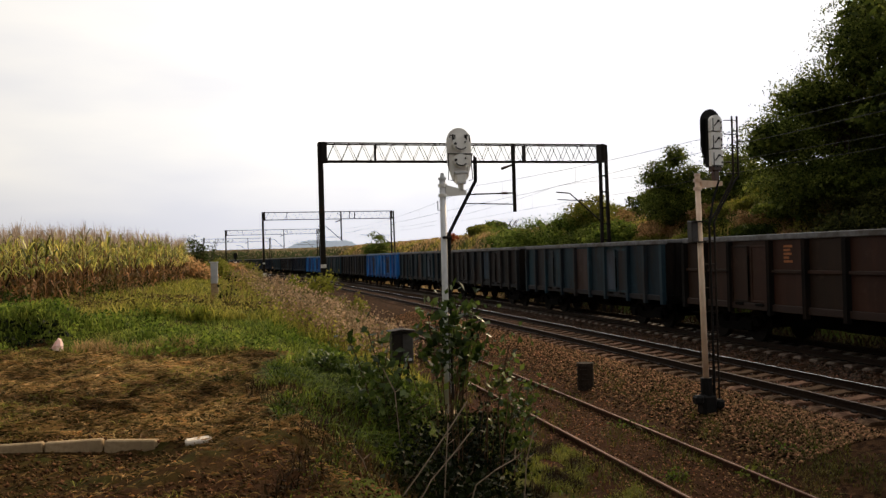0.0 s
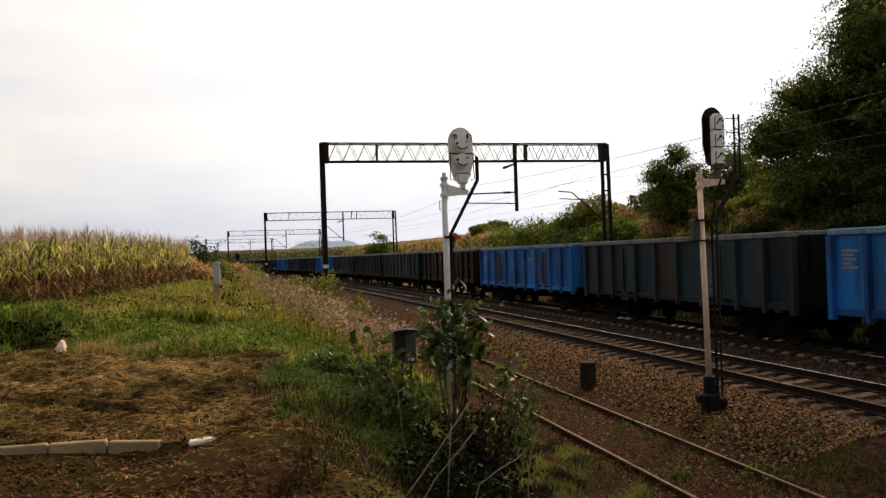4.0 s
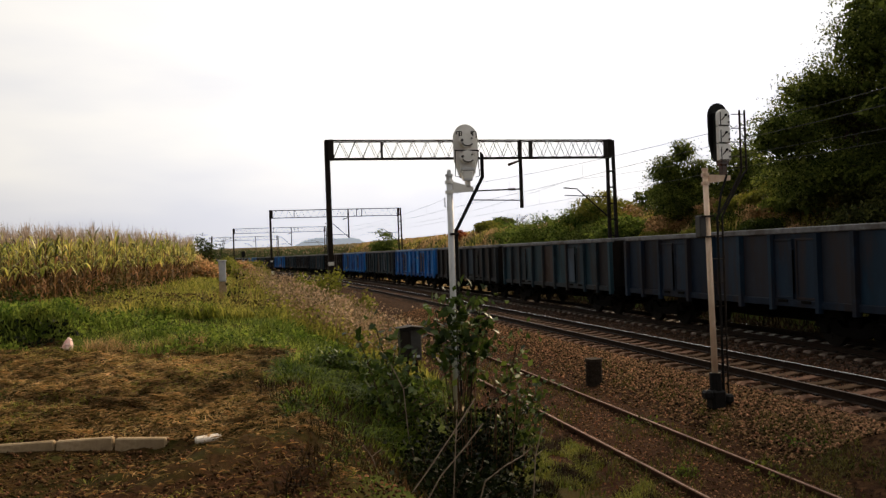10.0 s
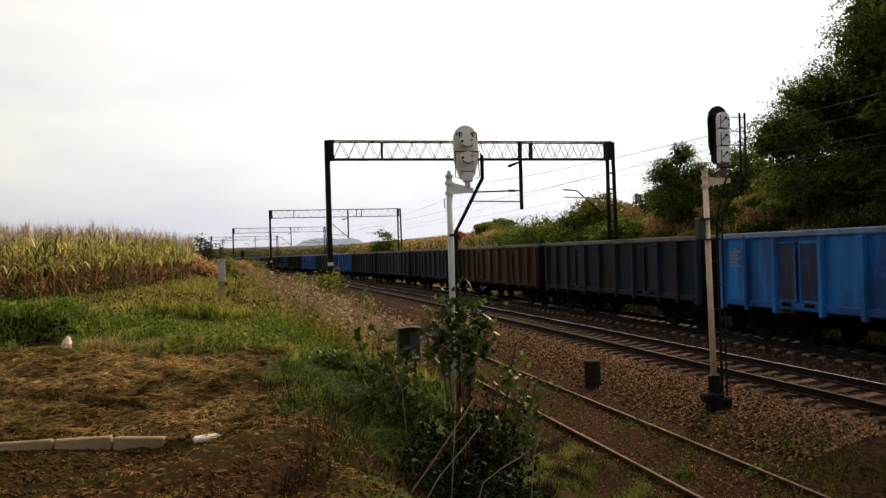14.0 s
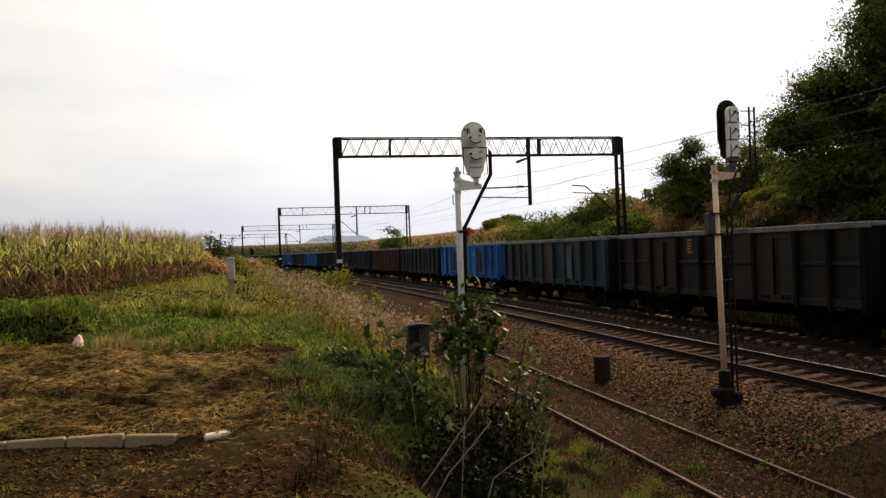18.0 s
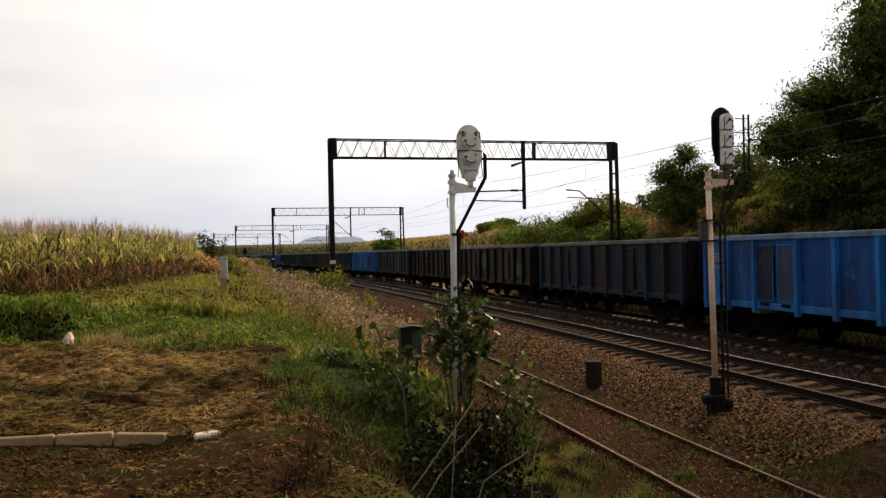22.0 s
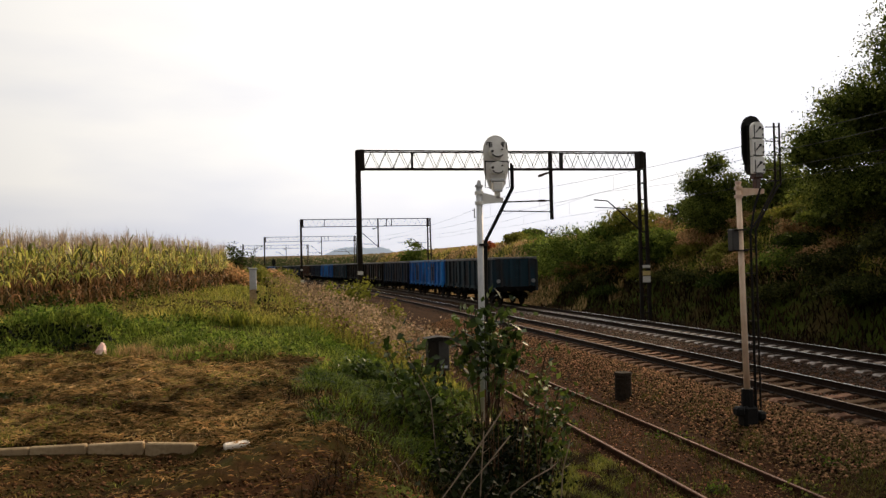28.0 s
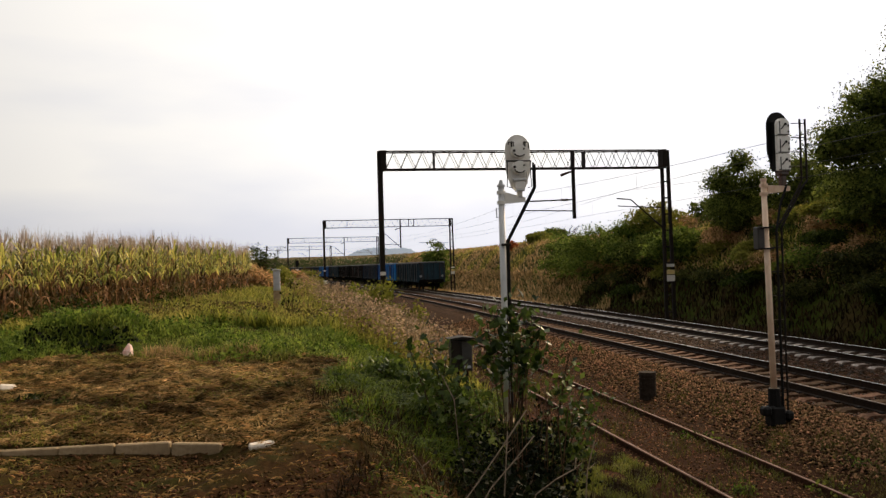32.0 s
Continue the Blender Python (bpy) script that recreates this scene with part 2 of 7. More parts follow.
M["far_tan"] = leaf_mat("pale_brown_field_grass", (0.200, 0.150, 0.085), (0.330, 0.255, 0.150), 0.35, c3=(0.170, 0.150, 0.062), glow=0.3)
# Shaded copy of the green grass colour, for the hollow's surroundings.
M["shade_green"] = leaf_mat("shaded_dark_grass", (0.020, 0.042, 0.004), (0.110, 0.150, 0.016), 0.85, c3=(0.075, 0.056, 0.014), glow=0.40, spec=0.05)
M["stone_bed"] = mat("brown_trodden_ballast", (0.020, 0.009, 0.005), (0.180, 0.090, 0.042), 14, 0.7, 0, 0.3, vary="island", amount=0.9, world=True, spec=0.25)
M["weed_brown"] = leaf_mat("withered_brown_weeds", (0.270, 0.160, 0.066), (0.540, 0.350, 0.165), 0.65, c3=(0.240, 0.195, 0.055), glow=0.55)
M["herb"] = leaf_mat("broad_green_herb_leaves", (0.062, 0.110, 0.015), (0.190, 0.250, 0.044), 0.75, c3=(0.130, 0.120, 0.030), glow=0.5)
M["grass_dry"] = leaf_mat("dry_straw_grass", (0.150, 0.094, 0.038), (0.247, 0.169, 0.075), 0.45)
M["hay"] = leaf_mat("mown_brown_hay", (0.066, 0.040, 0.014), (0.520, 0.360, 0.140), 0.95, c3=(0.145, 0.122, 0.030), glow=0.25)
M["weed_fluff"] = leaf_mat("faded_fluffy_seed_heads", (0.185, 0.122, 0.070), (0.430, 0.315, 0.195), 0.65, c3=(0.17, 0.135, 0.05))
M["corn_leaf"] = leaf_mat("ripening_corn_leaves", (0.165, 0.212, 0.030), (0.560, 0.490, 0.130), 0.9, c3=(0.330, 0.235, 0.075), glow=0.5, rough=0.4, spec=0.2)
M["corn_dry"] = leaf_mat("dry_lower_corn_leaves", (0.070, 0.038, 0.016), (0.300, 0.180, 0.072), 0.85, c3=(0.100, 0.110, 0.022), glow=0.3, spec=0.1)
M["corn_tassel"] = leaf_mat("pale_brown_corn_tassels", (0.330, 0.250, 0.190), (0.560, 0.450, 0.360), 0.4, glow=0.3)


def ground_material():
    """One ground: gravel, bare earth, mown stubble and turf, blended by the sheet's own cover masks."""
    m = bpy.data.materials.new("trackside_ground")
    m.use_nodes = True
    nt = m.node_tree
    N, L = nt.nodes.new, nt.links.new
    bs = nt.nodes["Principled BSDF"]
    pos = N("ShaderNodeNewGeometry").outputs["Position"]

    def nz(s, d=8.0):
        n = N("ShaderNodeTexNoise")
        n.inputs["Scale"].default_value, n.inputs["Detail"].default_value, n.inputs["Roughness"].default_value = s, d, 0.65
        L(pos, n.inputs["Vector"])
        return n.outputs["Fac"]

    def mr(sock, a, b):
        r = N("ShaderNodeMapRange")
        r.inputs["From Min"].default_value, r.inputs["From Max"].default_value = a, b
        L(sock, r.inputs["Value"])
        return r.outputs["Result"]

    def mx(fac, a, b):
        x = N("ShaderNodeMix")
        x.data_type = "RGBA"
        L(fac, x.inputs["Factor"])
        for key, v in (("A", a), ("B", b)):
            if isinstance(v, tuple):
                x.inputs[key].default_value = (*v, 1)
            else:
                L(v, x.inputs[key])
        return x.outputs["Result"]

    def vor(s):
        v = N("ShaderNodeTexVoronoi")
        v.inputs["Scale"].default_value = s
        L(pos, v.inputs["Vector"])
        return v
    at = N("ShaderNodeVertexColor")
    at.layer_name = "cover"
    sp = N("ShaderNodeSeparateColor")
    L(at.outputs["Color"], sp.inputs[0])
    fine, mid, wide = nz(22), nz(3.1), nz(0.35)
    cells = vor(13.0)
    grey = N("ShaderNodeRGBToBW")
    L(cells.outputs["Color"], grey.inputs[0])
    gravel = mx(mr(grey.outputs[0], 0.2, 0.85), (0.013, 0.0055, 0.0028), (0.066, 0.033, 0.015))
    gravel = mx(mr(mid, 0.50, 0.68), gravel, (0.027, 0.014, 0.007))
    earth = mx(mr(fine, 0.3, 0.7), (0.012, 0.0042, 0.0018), (0.046, 0.018, 0.0075))
    stubble = mx(mr(fine, 0.35, 0.65), (0.015, 0.008, 0.0025), (0.060, 0.033, 0.011))
    stubble = mx(mr(mid, 0.48, 0.62), stubble, (0.029, 0.027, 0.006))
    turf = mx(mr(fine, 0.3, 0.7), (0.022, 0.034, 0.005), (0.060, 0.074, 0.012))
    turf = mx(mr(wide, 0.48, 0.62), turf, (0.061, 0.045, 0.016))
    col = mx(sp.outputs["Red"], earth, gravel)
    col = mx(sp.outputs["Green"], col, turf)
    col = mx(sp.outputs["Blue"], col, stubble)
    L(col, bs.inputs["Base Color"])
    bs.inputs["Roughness"].default_value = 0.95
    bs.inputs["Specular IOR Level"].default_value = 0.03
    bp = N("ShaderNodeBump")
    bp.inputs["Strength"].default_value, bp.inputs["Distance"].default_value = 0.7, 0.03
    L(fine, bp.inputs["Height"])
    L(bp.outputs[0], bs.inputs["Normal"])
    return m


M["ground"] = ground_material()
# Distance haze is put into the ridge's pale blue colour and its glow.
M["hill"] = mat("hazed_far_ridge", (0.40, 0.47, 0.58), (0.46, 0.53, 0.64), 0.02, 0.95, 0, 0, world=True)
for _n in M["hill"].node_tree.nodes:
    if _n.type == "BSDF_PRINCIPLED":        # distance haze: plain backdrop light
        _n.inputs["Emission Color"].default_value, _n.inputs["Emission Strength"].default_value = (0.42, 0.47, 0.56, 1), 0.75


def paint(name, c, dirt=0.45, rust=(0.040, 0.019, 0.010), other=0.6):
    """Wagon paint, streaked from the rim down, with coal dust, rust and chalky worn patches."""
    d = tuple(v * 0.5 + 0.008 for v in c)
    m = mat(name, c, tuple(v * 0.62 for v in c), 2.6, 0.62, 0, 0.15, c3=tuple(a * (1 - dirt) + b * dirt for a, b in zip(d, rust)), scale2=1.3, cut2=0.48,
            stretch=(1, 1, 0.2), vary="object", amount=0.42, bump_scale=30, spec=0.2)
    nt = m.node_tree
    bs = nt.nodes["Principled BSDF"]
    old = bs.inputs["Base Color"].links[0].from_socket
    N, L = nt.nodes.new, nt.links.new
    co = N("ShaderNodeTexCoord")
    no = N("ShaderNodeTexNoise")
    no.inputs["Scale"].default_value, no.inputs["Detail"].default_value, no.inputs["Roughness"].default_value = 1.9, 9.0, 0.75
    L(co.outputs["Object"], no.inputs["Vector"])
    r = N("ShaderNodeMapRange")
    r.inputs["From Min"].default_value, r.inputs["From Max"].default_value, r.inputs["To Max"].default_value = 0.56, 0.72, 0.75
    L(no.outputs["Fac"], r.inputs["Value"])
    x = N("ShaderNodeMix")
    x.data_type = "RGBA"
    L(r.outputs["Result"], x.inputs["Factor"])
    L(old, x.inputs["A"])
    x.inputs["B"].default_value = (*(min(1.0, v * 1.4 + 0.012) for v in c), 1)
    # now and then a sheet or a door of another, browner batch
    info = N("ShaderNodeObjectInfo")
    mult = N("ShaderNodeMath")
    mult.operation, mult.inputs[1].default_value = "MULTIPLY", 7.31
    L(info.outputs["Random"], mult.inputs[0])
    fract = N("ShaderNodeMath")
    fract.operation = "FRACT"
    L(mult.outputs[0], fract.inputs[0])
    odd = N("ShaderNodeMapRange")
    odd.inputs["From Min"].default_value, odd.inputs["From Max"].default_value, odd.inputs["To Max"].default_value = 0.70, 0.95, other
    L(fract.outputs[0], odd.inputs["Value"])
    y = N("ShaderNodeMix")
    y.data_type = "RGBA"
    L(odd.outputs["Result"], y.inputs["Factor"])
    L(x.outputs["Result"], y.inputs["A"])
    y.inputs["B"].default_value = (0.034, 0.022, 0.019, 1)
    L(y.outputs["Result"], bs.inputs["Base Color"])
    return m


PAINT = {
    "blue": paint("faded_bright_blue_wagon_paint", (0.013, 0.165, 0.540), 0.25, other=0.0),
    "teal": paint("dirty_blue_grey_wagon_paint", (0.013, 0.038, 0.056), 0.40),
    "navy": paint("dirty_dark_blue_wagon_paint", (0.007, 0.023, 0.048)),
    "grey": paint("coal_dusted_dark_grey_wagon_paint", (0.009, 0.013, 0.018)),
    "brown": paint("rust_brown_wagon_paint", (0.040, 0.018, 0.010)),
    "rust": paint("oxide_red_wagon_paint", (0.080, 0.031, 0.012)),
    "sooty": paint("sooty_dark_grey_wagon_paint", (0.014, 0.015, 0.013)),
    "ochre": paint("grey_brown_patched_wagon_paint", (0.036, 0.026, 0.020)),
}
# Light falling on the top chords is put into these pale rim colours.
M["rim"] = mat("skylit_pale_wagon_rim", (0.11, 0.11, 0.115), (0.20, 0.20, 0.205), 6, 0.6, 0, 0.2, c3=(0.07, 0.058, 0.05), scale2=1.2)
M["rim_blue"] = mat("pale_blue_wagon_rim", (0.10, 0.20, 0.36), (0.18, 0.30, 0.46), 6, 0.6, 0, 0.2, c3=(0.06, 0.10, 0.18), scale2=1.2)
# Brake dust, with the shade beneath the wagons put into the same near-black.
M["under"] = mat("brake_dust_and_shade_black", (0.003, 0.0028, 0.0026), (0.007, 0.0055, 0.0048), 8, 0.95, 0, 0.2, spec=0.08)
# Shade between the wagons, painted on their ends; black dirt on some posts.
M["dirt_and_shade"] = mat("dirt_and_shade_black", (0.005, 0.0045, 0.0045), (0.013, 0.011, 0.010), 3, 0.9, 0, 0.2, c3=(0.02, 0.012, 0.008), scale2=1.2, stretch=(1, 1, 0.3), spec=0.1)
M["wheel"] = mat("worn_wheel_steel", (0.008, 0.006, 0.005), (0.016, 0.012, 0.009), 8, 0.8, 0.0, 0.1, spec=0.15)
M["patch_blue"] = paint("pale_blue_repair_panel_paint", (0.085, 0.135, 0.145), 0.2)
M["patch_red"] = paint("dull_red_repair_panel_paint", (0.085, 0.038, 0.034), 0.3)
M["mark_orange"] = mat("flaking_orange_mark", (0.42, 0.15, 0.05), (0.30, 0.10, 0.035), 12, 0.7, 0, 0.1)
M["mark_pale"] = mat("faded_pale_lettering_paint", (0.28, 0.30, 0.32), (0.20, 0.21, 0.22), 12, 0.7, 0, 0.1)


# ---------------------------------------------------------------- mesh helpers
class Geo:
    """Gathers simple solids into one mesh."""

    def __init__(self):
        self.v, self.f = [], []

    def add(self, verts, faces, m=None):
        o = len(self.v)
        self.v += [tuple(m @ Vector(p)) if m else tuple(p) for p in verts]
        self.f += [tuple(i + o for i in q) for q in faces]
        return self

    def box(self, c, s, bev=0.0, m=None):
        hx, hy, hz = (v / 2 for v in s)
        b = min(bev, hx * 0.9, hy * 0.9, hz * 0.9)
        if b <= 0:
            vs = [(c[0] + i * hx, c[1] + j * hy, c[2] + k * hz) for i in (-1, 1) for j in (-1, 1) for k in (-1, 1)]
            return self.add(vs, [(0, 1, 3, 2), (4, 6, 7, 5), (0, 4, 5, 1), (2, 3, 7, 6), (0, 2, 6, 4), (1, 5, 7, 3)], m)
        vs, ix = [], {}
        for i in (-1, 1):
            for j in (-1, 1):
                for k in (-1, 1):
                    for ax in range(3):
                        h = [hx - b, hy - b, hz - b]
                        h[ax] += b
                        ix[i, j, k, ax] = len(vs)
                        vs.append((c[0] + i * h[0], c[1] + j * h[1], c[2] + k * h[2]))
        fs = []
        for ax in range(3):
            for sgn in (-1, 1):
                ring = []
                for p, q in ((-1, -1), (1, -1), (1, 1), (-1, 1)):
                    key = [p, q]
                    key.insert(ax, sgn)
                    ring.append(ix[(*key, ax)])
                fs.append(tuple(ring if (sgn > 0) != (ax == 1) else ring[::-1]))
        for a1 in range(3):
            for a2 in range(a1 + 1, 3):
                rest = 3 - a1 - a2
                for s1 in (-1, 1):
                    for s2 in (-1, 1):
                        e = []
                        for r, ax in ((-1, a1), (1, a1), (1, a2), (-1, a2)):
                            key = [0, 0, 0]
                            key[a1], key[a2], key[rest] = s1, s2, r
                            e.append(ix[(*key, ax)])
                        fs.append(tuple(e))
        for i in (-1, 1):
            for j in (-1, 1):
                for k in (-1, 1):
                    fs.append((ix[i, j, k, 0], ix[i, j, k, 1], ix[i, j, k, 2]))
        return self.add(vs, fs, m)

    def tube(self, p, q, r0, r1=None, n=8, caps=True):
        p, q = Vector(p), Vector(q)
        r1 = r0 if r1 is None else r1
        d = (q - p).normalized()
        a = d.orthogonal().normalized()
        b = d.cross(a)
        vs = []
        for c, r in ((p, r0), (q, r1)):
            vs += [tuple(c + (a * math.cos(t) + b * math.sin(t)) * r) for t in (2 * math.pi * i / n for i in range(n))]
        fs = [(i, (i + 1) % n, n + (i + 1) % n, n + i) for i in range(n)]
        if caps:
            fs += [tuple(range(n))[::-1], tuple(range(n, 2 * n))]
        return self.add(vs, fs)

    def bar(self, p, q, w, h):
        """A rectangular bar from p to q."""
        p, q = Vector(p), Vector(q)
        d = (q - p).normalized()
        side = d.cross(Vector((0, 0, 1)))
        side = side.normalized() if side.length > 1e-4 else Vector((1, 0, 0))
        up = side.cross(d)
        vs = [tuple(c + side * (i * w / 2) + up * (j * h / 2)) for c in (p, q) for i, j in ((-1, -1), (1, -1), (1, 1), (-1, 1))]
        return self.add(vs, [(0, 1, 5, 4), (1, 2, 6, 5), (2, 3, 7, 6), (3, 0, 4, 7), (3, 2, 1, 0), (4, 5, 6, 7)])

    def pipe(self, pts, r, n=6):
        """A bent round bar through all the points, one closed skin."""
        pts = [Vector(p) for p in pts]
        a = (pts[1] - pts[0]).normalized().orthogonal().normalized()
        vs, fs = [], []
        for k, p in enumerate(pts):
            d = (pts[min(k + 1, len(pts) - 1)] - pts[max(k - 1, 0)]).normalized()
            a = (a - d * a.dot(d)).normalized()
            b = d.cross(a)
            vs += [tuple(p + (a * math.cos(t) + b * math.sin(t)) * r) for t in (2 * math.pi * i / n for i in range(n))]
        for k in range(len(pts) - 1):
            fs += [(k * n + i, k * n + (i + 1) % n, (k + 1) * n + (i + 1) % n, (k + 1) * n + i) for i in range(n)]
        fs += [tuple(range(n))[::-1], tuple(range((len(pts) - 1) * n, len(pts) * n))]
        return self.add(vs, fs)

    def prism(self, outline, lo, hi, axis=0, m=None):
        """A closed outline in the two other axes, pushed along axis from lo to hi."""
        n = len(outline)
        vs = []
        for t in (lo, hi):
            for a, b in outline:
                p = [a, b]
                p.insert(axis, t)
                vs.append(p)
        fs = [(i, (i + 1) % n, n + (i + 1) % n, n + i) for i in range(n)] + [tuple(range(n))[::-1], tuple(range(n, 2 * n))]
        return self.add(vs, fs, m)

    def mesh(self, name):
        me = bpy.data.meshes.new(name)
        me.from_pydata(self.v, [], self.f)
        bm = bmesh.new()
        bm.from_mesh(me)
        bmesh.ops.recalc_face_normals(bm, faces=bm.faces)
        bm.to_mesh(me)
        bm.free()
        return me


def part(name, geo, material, parent=None, label="", at=None, smooth=False):
    """Links a Geo or a ready mesh as one object, under parent if there is one."""
    me = geo.mesh(name) if isinstance(geo, Geo) else geo
    if not me.materials:
        me.materials.append(material)
    if smooth:
        me.polygons.foreach_set("use_smooth", [True] * len(me.polygons))
    ob = new(name, me)
    if parent:
        ob.parent = parent
    if at:
        ob.matrix_basis = at
    if label:
        tagged(ob, label)
    return ob


def thing(name, m, label, category, group="", kind=""):
    ob = new(name)
    ob.matrix_basis = m
    ob.empty_display_size = 0.2
    return tagged(ob, label, category, group, kind)


def tri_mesh(name, V, F):
    me = bpy.data.meshes.new(name)
    V, F = np.asarray(V, np.float32), np.asarray(F, np.int32)
    me.vertices.add(len(V))
    me.vertices.foreach_set("co", V.ravel())
    me.loops.add(F.size)
    me.loops.foreach_set("vertex_index", F.ravel())
    me.polygons.add(len(F))
    me.polygons.foreach_set("loop_start", np.arange(0, F.size, F.shape[1], dtype=np.int32))
    me.update(calc_edges=True)
    return me


def blades(rng, P, h, w, lean=0.35, curl=0.6, flat=None):
    """Grass blades: for each root in P a bent strip of three triangles. Returns vertices and faces."""
    n = len(P)
    az = rng.uniform(0, 2 * np.pi, n)
    d = np.stack([np.cos(az), np.sin(az), np.zeros(n)], 1)
    s = np.stack([-np.sin(az), np.cos(az), np.zeros(n)], 1)
    h = np.broadcast_to(h, n)[:, None]
    w = np.broadcast_to(w, n)[:, None]
    ln = (rng.uniform(0.2, 1.0, n) * lean)[:, None]
    up = np.array([0, 0, 1.0])
    mid = P + up * h * 0.55 + d * h * ln * 0.5
    tip = P + up * h * (1 - ln * curl * 0.6) + d * h * ln * 1.5
    V = np.stack([P - s * w / 2, P + s * w / 2, mid - s * w * 0.4, mid + s * w * 0.4, tip], 1).reshape(-1, 3)
    o = np.arange(n)[:, None] * 5
    F = np.concatenate([o + np.array([[0, 1, 3]]), o + np.array([[0, 3, 2]]), o + np.array([[2, 3, 4]])], 0)
    return V, F


def leaves(rng, C, size, droop=0.2, width=0.3):
    """Small pointed leaves, each four-cornered and folded along its middle, round the places C."""
    n = len(C)
    a = rng.normal(size=(n, 3))
    a[:, 2] -= droop
    a /= np.linalg.norm(a, axis=1)[:, None]
    b = np.cross(a, rng.normal(size=(n, 3)))
    b /= np.linalg.norm(b, axis=1)[:, None] + 1e-9
    nrm = np.cross(a, b)
    s = np.broadcast_to(size, n)[:, None] * rng.uniform(0.6, 1.3, n)[:, None]
    V = np.stack([C - a * s * 0.5, C + b * s * width + nrm * s * 0.1, C + a * s * 0.5, C - b * s * width + nrm * s * 0.1], 1).reshape(-1, 3)
    o = np.arange(n)[:, None] * 4
    F = np.concatenate([o + np.array([[0, 1, 2]]), o + np.array([[0, 2, 3]])], 0)
    return V, F


def joined(*pairs):
    V, F, o = [], [], 0
    for v, f in pairs:
        V.append(v)
        F.append(np.asarray(f) + o)
        o += len(v)
    return np.concatenate(V), np.concatenate(F)


# ---------------------------------------------------------------- the line of the tracks
TRACK_X, BEND, SPACING, SIDING = 15.36, 0.000358, 4.316, -9.03


def track_x(y):
    """The far track's centre line: straight behind the camera, then a wide left-hand bend."""
    y = np.asarray(y, float)
    c = np.clip(y, 0, 330)
    return TRACK_X - BEND * c * c - np.maximum(y - 330, 0) * 2 * BEND * 330


def heading(y):
    return math.degrees(math.atan(2 * BEND * min(max(y, 0), 330)))


_Y = np.linspace(-420, 700, 4481)
_S = np.concatenate([[0], np.cumsum(np.hypot(np.diff(_Y), np.diff(track_x(_Y))))])
_S -= np.interp(0, _Y, _S)


def on_track(s):
    y = float(np.interp(s, _S, _Y))
    return float(track_x(y)), y


PROFILE_U = [-400, -60, -24, -17.5, -14.9, -13.4, -11.9, -10.6, -9.9, -8.0, -7.6, -6.5, -6.0, 1.7, 2.3, 3.3, 4.4, 7.5, 11.0, 13.0, 22, 60, 400]
PROFILE_Z = [2.2, 1.75, 1.45, 1.28, 1.12, 0.62, -0.2, -0.56, -0.60, -0.60, -0.57, -0.30, -0.235, -0.235, -0.40, -0.72, -0.55, 1.7, 4.2, 4.75, 5.0, 5.4, 6.0]


def kerb_y(x):
    """Line of the old edging stones across the mown ground."""
    return np.interp(x, [-3.4, -2.37, -1.34, -0.79, -0.4], [8.04, 8.0, 7.95, 7.68, 7.45])


def ground_z(u, y):
    """Height of the land at u metres right of the far track and y metres along."""
    u, y = np.asarray(u, float), np.asarray(y, float)
    z = np.interp(u, PROFILE_U, PROFILE_Z)
    field = np.clip((-14.0 - u) / 3.0, 0, 1)
    z = z + field * np.interp(y, [-20, 6, 13, 20, 40, 90], [-0.12, -0.16, -0.04, 0.10, 0.16, 0.10])
    x = u + track_x(y)
    z = z + 0.56 * np.exp(-(((x + 4.15) / 0.95) ** 6) - ((y - 15.9) / 0.9) ** 4)     # overgrown heap at the edge of the mown ground
    z = z + 0.22 * np.exp(-(((x + 1.6) / 2.6) ** 2) - ((y - 18.0) / 2.2) ** 2)
    z = z - 0.75 * np.exp(-(((x - 2.15) / 0.85) ** 2) - ((y - 7.7) / 1.9) ** 2)      # hollow full of shrubs
    z = z - 0.085 * np.clip((kerb_y(x) + 0.05 - y) / 0.08, 0, 1) * np.clip((-0.45 - x) / 0.5, 0, 1) * np.clip((y - 5.0) / 2.0, 0, 1)   # the ground drops before the edging
    bank = np.clip((u - 4.6) / 4, 0, 1)
    z = z + bank * np.interp(y, [0, 60, 120, 220, 400], [0.6, 0.2, 0.0, 0.4, 3.0])
    return z


def bumps(x, y):
    """Small unevenness of loose ground."""
    return 0.045 * np.sin(1.7 * x + 0.6 * y) * np.sin(1.3 * y - 0.4 * x + 1.0) + 0.025 * np.sin(4.1 * x + 2.0) * np.sin(3.7 * y + 0.7 * x)


def lumps(x, y):
    """Heaps and hollows of the mown hay, a hand or two across."""
    a = np.sin(7.3 * x + 2.1 * np.sin(1.9 * y)) * np.sin(8.9 * y + 1.7 * np.sin(2.3 * x))
    b = np.sin(17.0 * x + 3.0 * np.sin(3.1 * y + 1)) * np.sin(19.0 * y + 2.0 * np.sin(2.7 * x))
    c = np.sin(2.6 * x + 0.9 * np.sin(y)) * np.sin(3.3 * y + 0.8)
    return (0.042 * np.maximum(a + 0.4 * c, -0.35) + 0.022 * b + 0.025 * c) * (1 - np.exp(-(((y - kerb_y(x)) / 0.3) ** 2)) * np.clip((-0.3 - x) / 0.3, 0, 1))


def mown_mask(x, y):
    return np.clip((0.9 - x) / 0.5, 0, 1) * np.clip((14.6 - y) / 0.6, 0, 1) * np.clip((y - 3.5) / 1.0, 0, 1) * np.clip((x + 9) / 1.0, 0, 1)


def soft_mask(u):
    """Where the ground is loose soil and not the levelled bed of the tracks."""
    return np.clip((-10.6 - u) / 0.8, 0, 1) + np.clip((u - 3.6) / 0.8, 0, 1)


